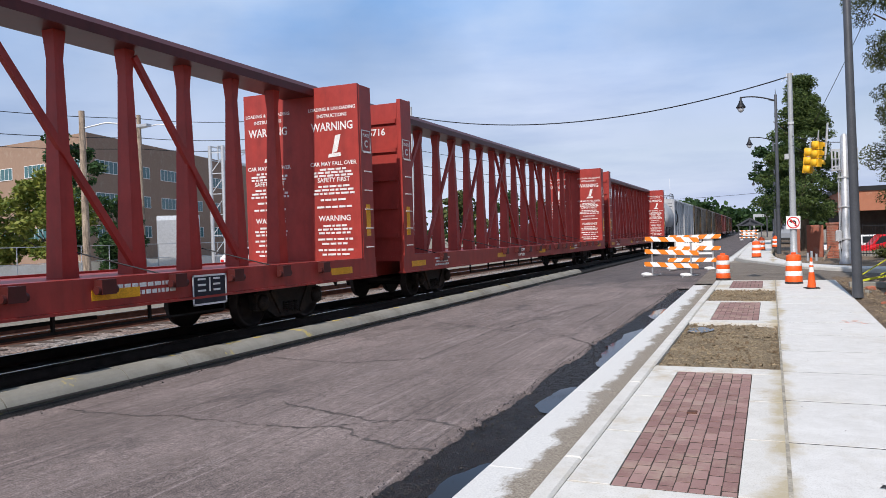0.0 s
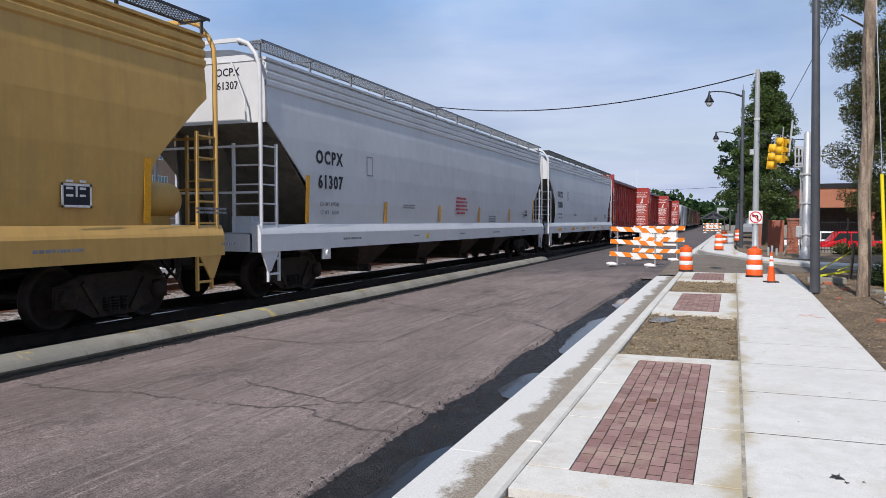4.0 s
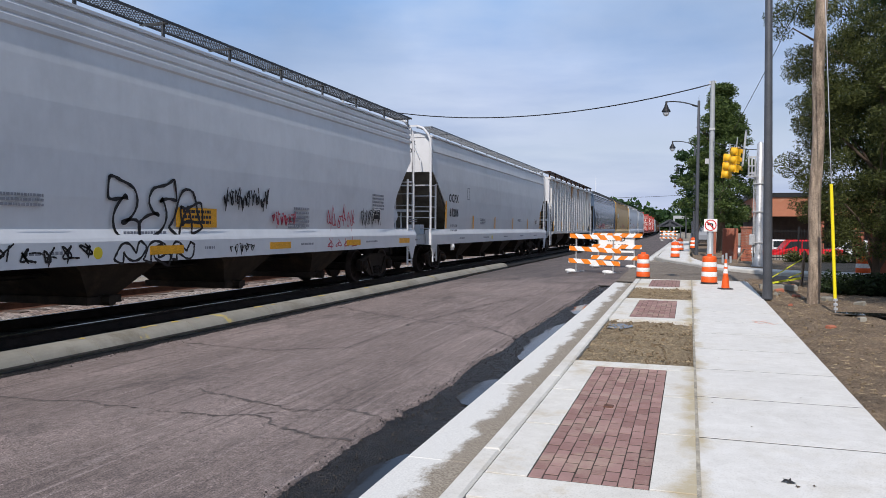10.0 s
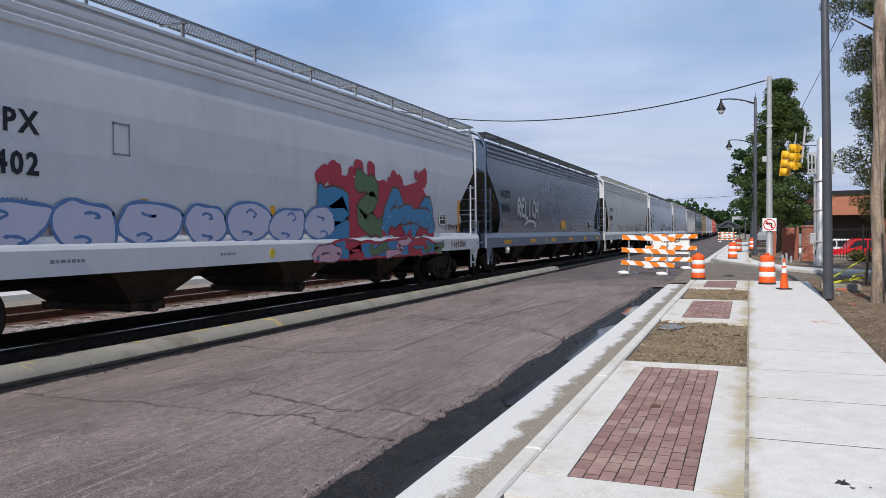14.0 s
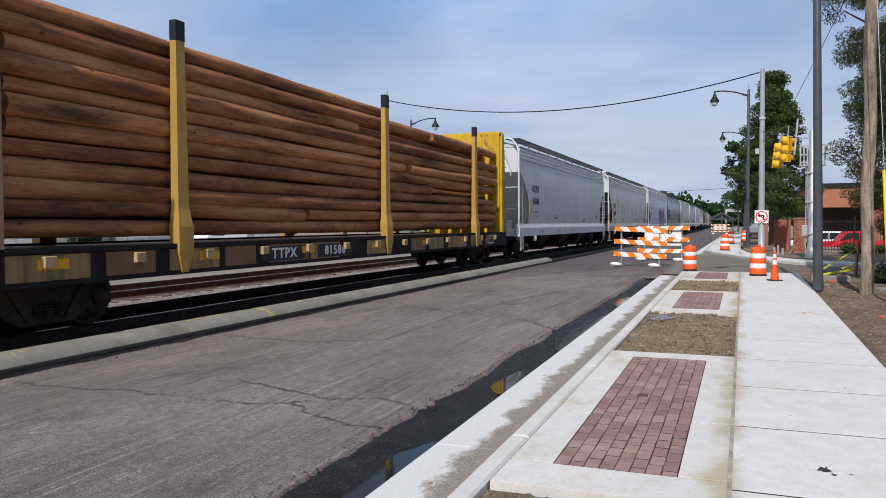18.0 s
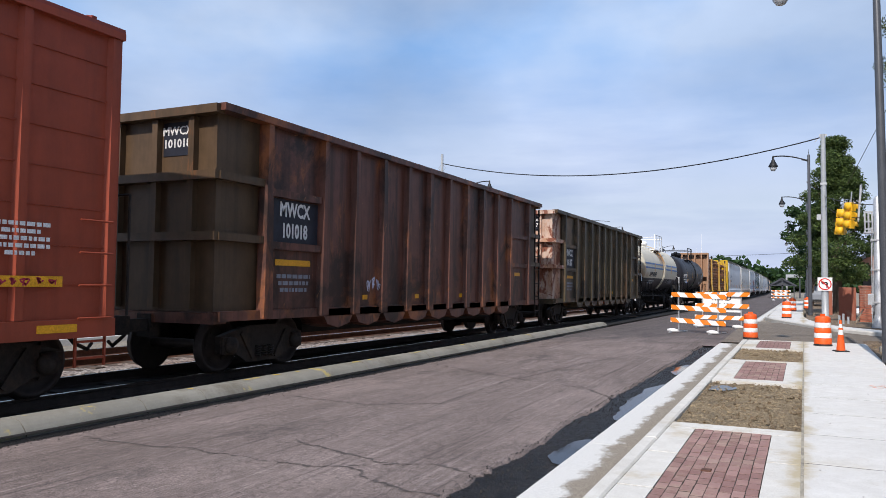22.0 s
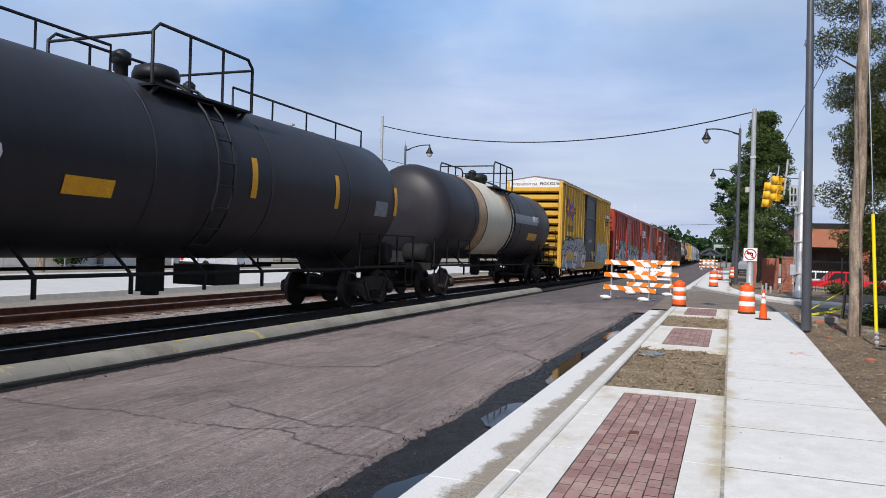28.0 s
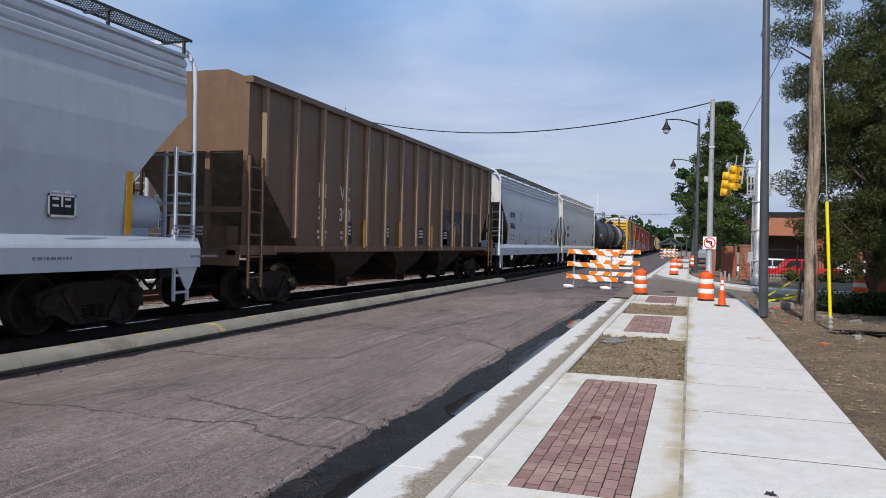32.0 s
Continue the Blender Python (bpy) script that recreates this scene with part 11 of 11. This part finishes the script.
# ---- pavers ----
paver = Shape()
paver.bevel_box(-0.0475, 0.0475, -0.0925, 0.0925, -0.06, 0.0, 0.002)
paver_me = paver.mesh("paver")
half_p = Shape()
half_p.bevel_box(-0.0475, 0.0475, -0.0415, 0.0415, -0.06, 0.0, 0.002)
half_me = half_p.mesh("paver")
tilt = math.degrees(math.atan(SLOPE))
rg = random.Random(6)
for pi_, (y0, y1, x0, x1) in enumerate(PANELS):
    cols = 8
    cw = (x1 - x0) / cols
    rest = Shape()
    for c in range(cols):
        x = x0 + cw * (c + 0.5)
        y = y0
        start_half = (c + pi_) % 2 == 1 or rg.random() < 0.2
        while y < y1 - 0.04:
            ln = 0.1 if (start_half and y == y0) or y1 - y < 0.19 else 0.2025
            me = half_me if ln < 0.15 else paver_me
            z = rise(y + ln / 2) - 0.003 + rg.uniform(-0.002, 0.002)
            m = pose(x + rg.uniform(-0.002, 0.002), y + ln / 2, z, tilt + rg.uniform(-0.25, 0.25), rg.uniform(-0.3, 0.3), rg.uniform(-1.0, 1.0))
            if pi_ < 2:
                part("paver", me, M_PAVER, pavement, at=m)
            else:
                rest.bevel_box(-0.0485, 0.0485, -ln / 2 + 0.003, ln / 2 - 0.003, -0.06, 0.0, 0.005, m)
            y += ln
    if pi_ == 2:
        tagged(part("paver_field", rest, M_PAVER, pavement), kind="stuff")
s = Shape()
s.bevel_box(-0.045, 0.045, -0.05, 0.05, 0, 0.012, 0.004, Matrix.Translation((0.2, 6.65, rise(6.65) - 0.002)))
solid("valve_cover", s, M_RAIL, "small rusty iron valve cover among the pavers", "valve cover")
# fallen leaves and litter
for k, (x, y, sz) in enumerate(((1.58, 4.88, 0.05), (1.63, 4.80, 0.022), (1.74, 4.85, 0.016), (1.30, 9.7, 0.014), (2.0, 7.6, 0.010), (1.45, 6.3, 0.010), (1.9, 12.6, 0.014), (1.15, 7.1, 0.010))):
    s = Shape()
    n = 11
    pts = [(x + sz * (1.0 if i % 2 == 0 else 0.45) * math.cos(2 * math.pi * i / n + k), y + sz * (1.0 if i % 2 == 0 else 0.45) * math.sin(2 * math.pi * i / n + k), rise(y) + 0.004 + sz * 0.2 * (i % 3)) for i in range(n)]
    s.poly(pts)
    solid("fallen_leaf", s, M_BARK if k else M_RUBBER, "curled dry leaf lying on the pavement", "leaf", group="fallen leaves")
# survey stake with caution tape near the verge
t = thing("tape_stake", "leaning wooden stake hung with yellow tape", "stake", pose(3.6, 22.2, rise(22) - 0.1))
s = Shape()
s.beam((0.25, 0, 0), (0.35, 0.1, 1.05), 0.06)
part("stake", s, M_WOODPOLE, t)
s = Shape()
s.beam((0.34, 0.1, 0.85), (-0.65, -0.8, 0.28), 0.004, 0.03)
s.beam((0.30, 0.05, 0.30), (-0.75, -0.9, 0.16), 0.004, 0.055)
s.beam((0.31, 0.07, 0.45), (-0.1, -0.4, 0.32), 0.004, 0.03)
part("tape", s, M_TAPE, t, "yellow plastic caution tape")
t = thing("surface_block", "rough old concrete block in the soil", "block", pose(3.15, 20.9, rise(20.9)))
s = Shape()
s.bevel_box(-0.45, 0.45, -0.15, 0.15, -0.05, 0.10, 0.02)
part("block", s, M_OLDKERB, t)
t = thing("pipe_stub", "white pipe stubs and a wooden prop near the pier", "pipes", pose(2.55, 34.2, 0.35))
for k, (x, h) in enumerate(((-0.25, 0.35), (-0.1, 0.42), (0.08, 0.3))):
    s = Shape()
    s.rod([(x, 0.1 * k, -0.05), (x, 0.1 * k, h)], 0.05, 10)
    part("pipe", s, M_POLEGREY, t)
s = Shape()
s.beam((0.3, 0, 0.0), (0.62, 0.1, 0.62), 0.05)
part("prop", s, M_WOODPOLE, t)
# broken tar crust and loose stones along the gutter and kerb
s = Shape()
rg = random.Random(15)
for k in range(7000):
    y = rg.uniform(0.5, 22)
    q = rg.random()
    x = tar_line(y) + rg.uniform(-0.05, 0.5) if q < 0.6 else -6.92 + abs(rg.gauss(0, 0.12))
    if x > -1.27:
        continue
    r = rg.uniform(0.002, 0.0075) * (1.6 if rg.random() < 0.06 else 1)
    m = Matrix.Translation((x, y, road_z(x, y) + r * 0.6 - (0.03 if x > tar_line(y) + 0.02 else 0))) @ Matrix.Rotation(rg.uniform(0, 6), 4, Vector((rg.random(), rg.random(), rg.random() + 0.1)).normalized())
    s.bevel_box(-r, r, -r * 0.8, r * 0.8, -r * 0.6, r * 0.6, r * 0.3, m)
solid("loose_stones", s, surface("dark_chippings", (0.04, 0.037, 0.035), 0.9, vary=0.5), "loose dark stones along the road edges", "stones", kind="stuff")

# black grit along the foot of the far kerb
s = Shape()
yy = [-6 + 0.08 * i for i in range(400)]
s.add([p for y in yy for p in ((-6.92, y, road_z(-6.92, y) + 0.030), (-6.88, y, road_z(-6.88, y) + 0.012), (-6.78 + 0.08 * noise.noise((5, y * 1.7, 0)) + 0.05 * noise.noise((5, y * 8, 0)), y, road_z(-6.8, y) + 0.004))], [(3 * j + i, 3 * j + i + 1, 3 * j + i + 4, 3 * j + i + 3) for j in range(len(yy) - 1) for i in range(2)])
solid("kerb_grit", s, M_TAR, "black grit washed against the far kerb", "grit", kind="structure")
# faded surveyor's marks sprayed on the slabs
M_MARK = surface("pink_survey_paint", (0.72, 0.36, 0.27), 0.8, vary=0.5, scale=30, world_space=True)
for k, (x, y, w) in enumerate(((2.05, 13.5, 0.10), (2.2, 13.65, 0.08), (2.32, 13.45, 0.07), (2.12, 13.75, 0.12))):
    s = Shape()
    s.add([(x + w * (q - 1.5) * 0.7 + 0.012 * sg, y + 0.09 * math.sin(q * 1.9 + k) + 0.02 * sg, rise(y + 0.09 * math.sin(q * 1.9 + k) + 0.02 * sg) + 0.003) for q in range(4) for sg in (-1, 1)], [(2 * q, 2 * q + 1, 2 * q + 3, 2 * q + 2) for q in range(3)])
    solid("survey_mark", s, M_MARK, "faded pink mark sprayed on the concrete", "paint mark", group="survey marks")
# second brick pier on the fence line
pier = thing("brick_pier", "red brick pier beside the shrubs", "pier", pose(8.15, 37.6, 0.352))
s = Shape()
s.bevel_box(-0.2, 0.2, -0.2, 0.2, -0.05, 1.44, 0.01)
part("shaft", s, M_BRICK, pier)
s = Shape()
s.bevel_box(-0.26, 0.26, -0.26, 0.26, 1.44, 1.56, 0.02)
part("cap", s, M_BRICK, pier)

# clods, straw and debris lying on the soil
M_CLOD = soil_mat("soil_clods", (0.16, 0.12, 0.08), (0.36, 0.275, 0.18), (0.45, 0.37, 0.25), 0.4)
M_STRAW = surface("dry_straw", (0.33, 0.26, 0.165), 0.9, vary=0.35, scale=30, world_space=True)
rg = random.Random(61)
clods, straw = Shape(), Shape()


def soil_spot():
    if rg.random() < 0.45:
        a, b = rg.choice(PITS[2:])
        x, y = rg.uniform(-0.42, 0.96), rg.uniform(a + 0.04, b - 0.04)
        return x, y, rise(y) - 0.03
    x, y = 2.6 + abs(rg.gauss(0, 1.1)), rg.uniform(5, 23)
    return x, y, verge_z(x, y)


for k in range(2200):
    x, y, z = soil_spot()
    r = rg.uniform(0.005, 0.018) * (2.2 if rg.random() < 0.05 else 1)
    m = Matrix.Translation((x, y, z + r * 0.2)) @ Matrix.Rotation(rg.uniform(0, 6), 4, Vector((rg.random(), rg.random(), rg.random() + 0.1)).normalized())
    clods.bevel_box(-r, r, -r * rg.uniform(0.6, 1), r * 0.8, -r * 0.6, r * 0.6, r * 0.35, m)
for k in range(2600):
    x, y, z = soil_spot()
    a, l_ = rg.uniform(0, math.pi), rg.uniform(0.012, 0.05)
    dx, dy, w = math.cos(a) * l_, math.sin(a) * l_, 0.0017
    z += 0.008 + rg.uniform(0, 0.015)
    straw.add([(x - dx - dy / l_ * w, y - dy + dx / l_ * w, z), (x - dx + dy / l_ * w, y - dy - dx / l_ * w, z), (x + dx + dy / l_ * w, y + dy - dx / l_ * w, z + rg.uniform(-0.01, 0.02)), (x + dx - dy / l_ * w, y + dy + dx / l_ * w, z + rg.uniform(-0.01, 0.02))], [(0, 1, 2, 3)])
solid("soil_clods", clods, M_CLOD, "crumbled brown clods on the bare soil", "clods", kind="stuff")
solid("straw_litter", straw, M_STRAW, "dry straw scattered over the soil", "straw", kind="stuff")
for k, (x, y, r) in enumerate(((4.1, 15.2, 0.34), (4.75, 15.0, 0.24))):
    s = Shape()
    s.poly([(x + r * 1.5 * math.cos(t) * (1 + 0.25 * math.sin(3 * t + k)), y + r * math.sin(t) * (1 + 0.2 * math.cos(2 * t)), rise(y) + 0.040) for t in [2 * math.pi * i / 24 for i in range(24)]])
    solid("puddle", s, M_WATER, "small puddle in the churned soil", "puddle")
for k, (x, y, sz, turn) in enumerate(((3.1, 20.2, 0.10, 20), (2.95, 19.2, 0.07, 60), (3.35, 19.0, 0.09, 110), (3.9, 18.2, 0.12, 30), (3.0, 17.0, 0.06, 80), (4.4, 17.4, 0.10, 140), (3.5, 21.2, 0.13, 10), (4.1, 20.8, 0.10, 70), (3.2, 13.4, 0.07, 35), (3.9, 14.6, 0.08, 95))):
    s = Shape()
    s.bevel_box(-sz, sz, -sz * 0.7, sz * 0.7, -0.03, sz * 0.7, sz * 0.25)
    solid("rubble_stone", s, M_OLDKERB if k % 2 else M_BRICK, "broken lump of rubble lying in the soil", "rubble", at=pose(x, y, verge_z(x, y), rg.uniform(-12, 12), rg.uniform(-12, 12), turn), group="rubble")
motions()
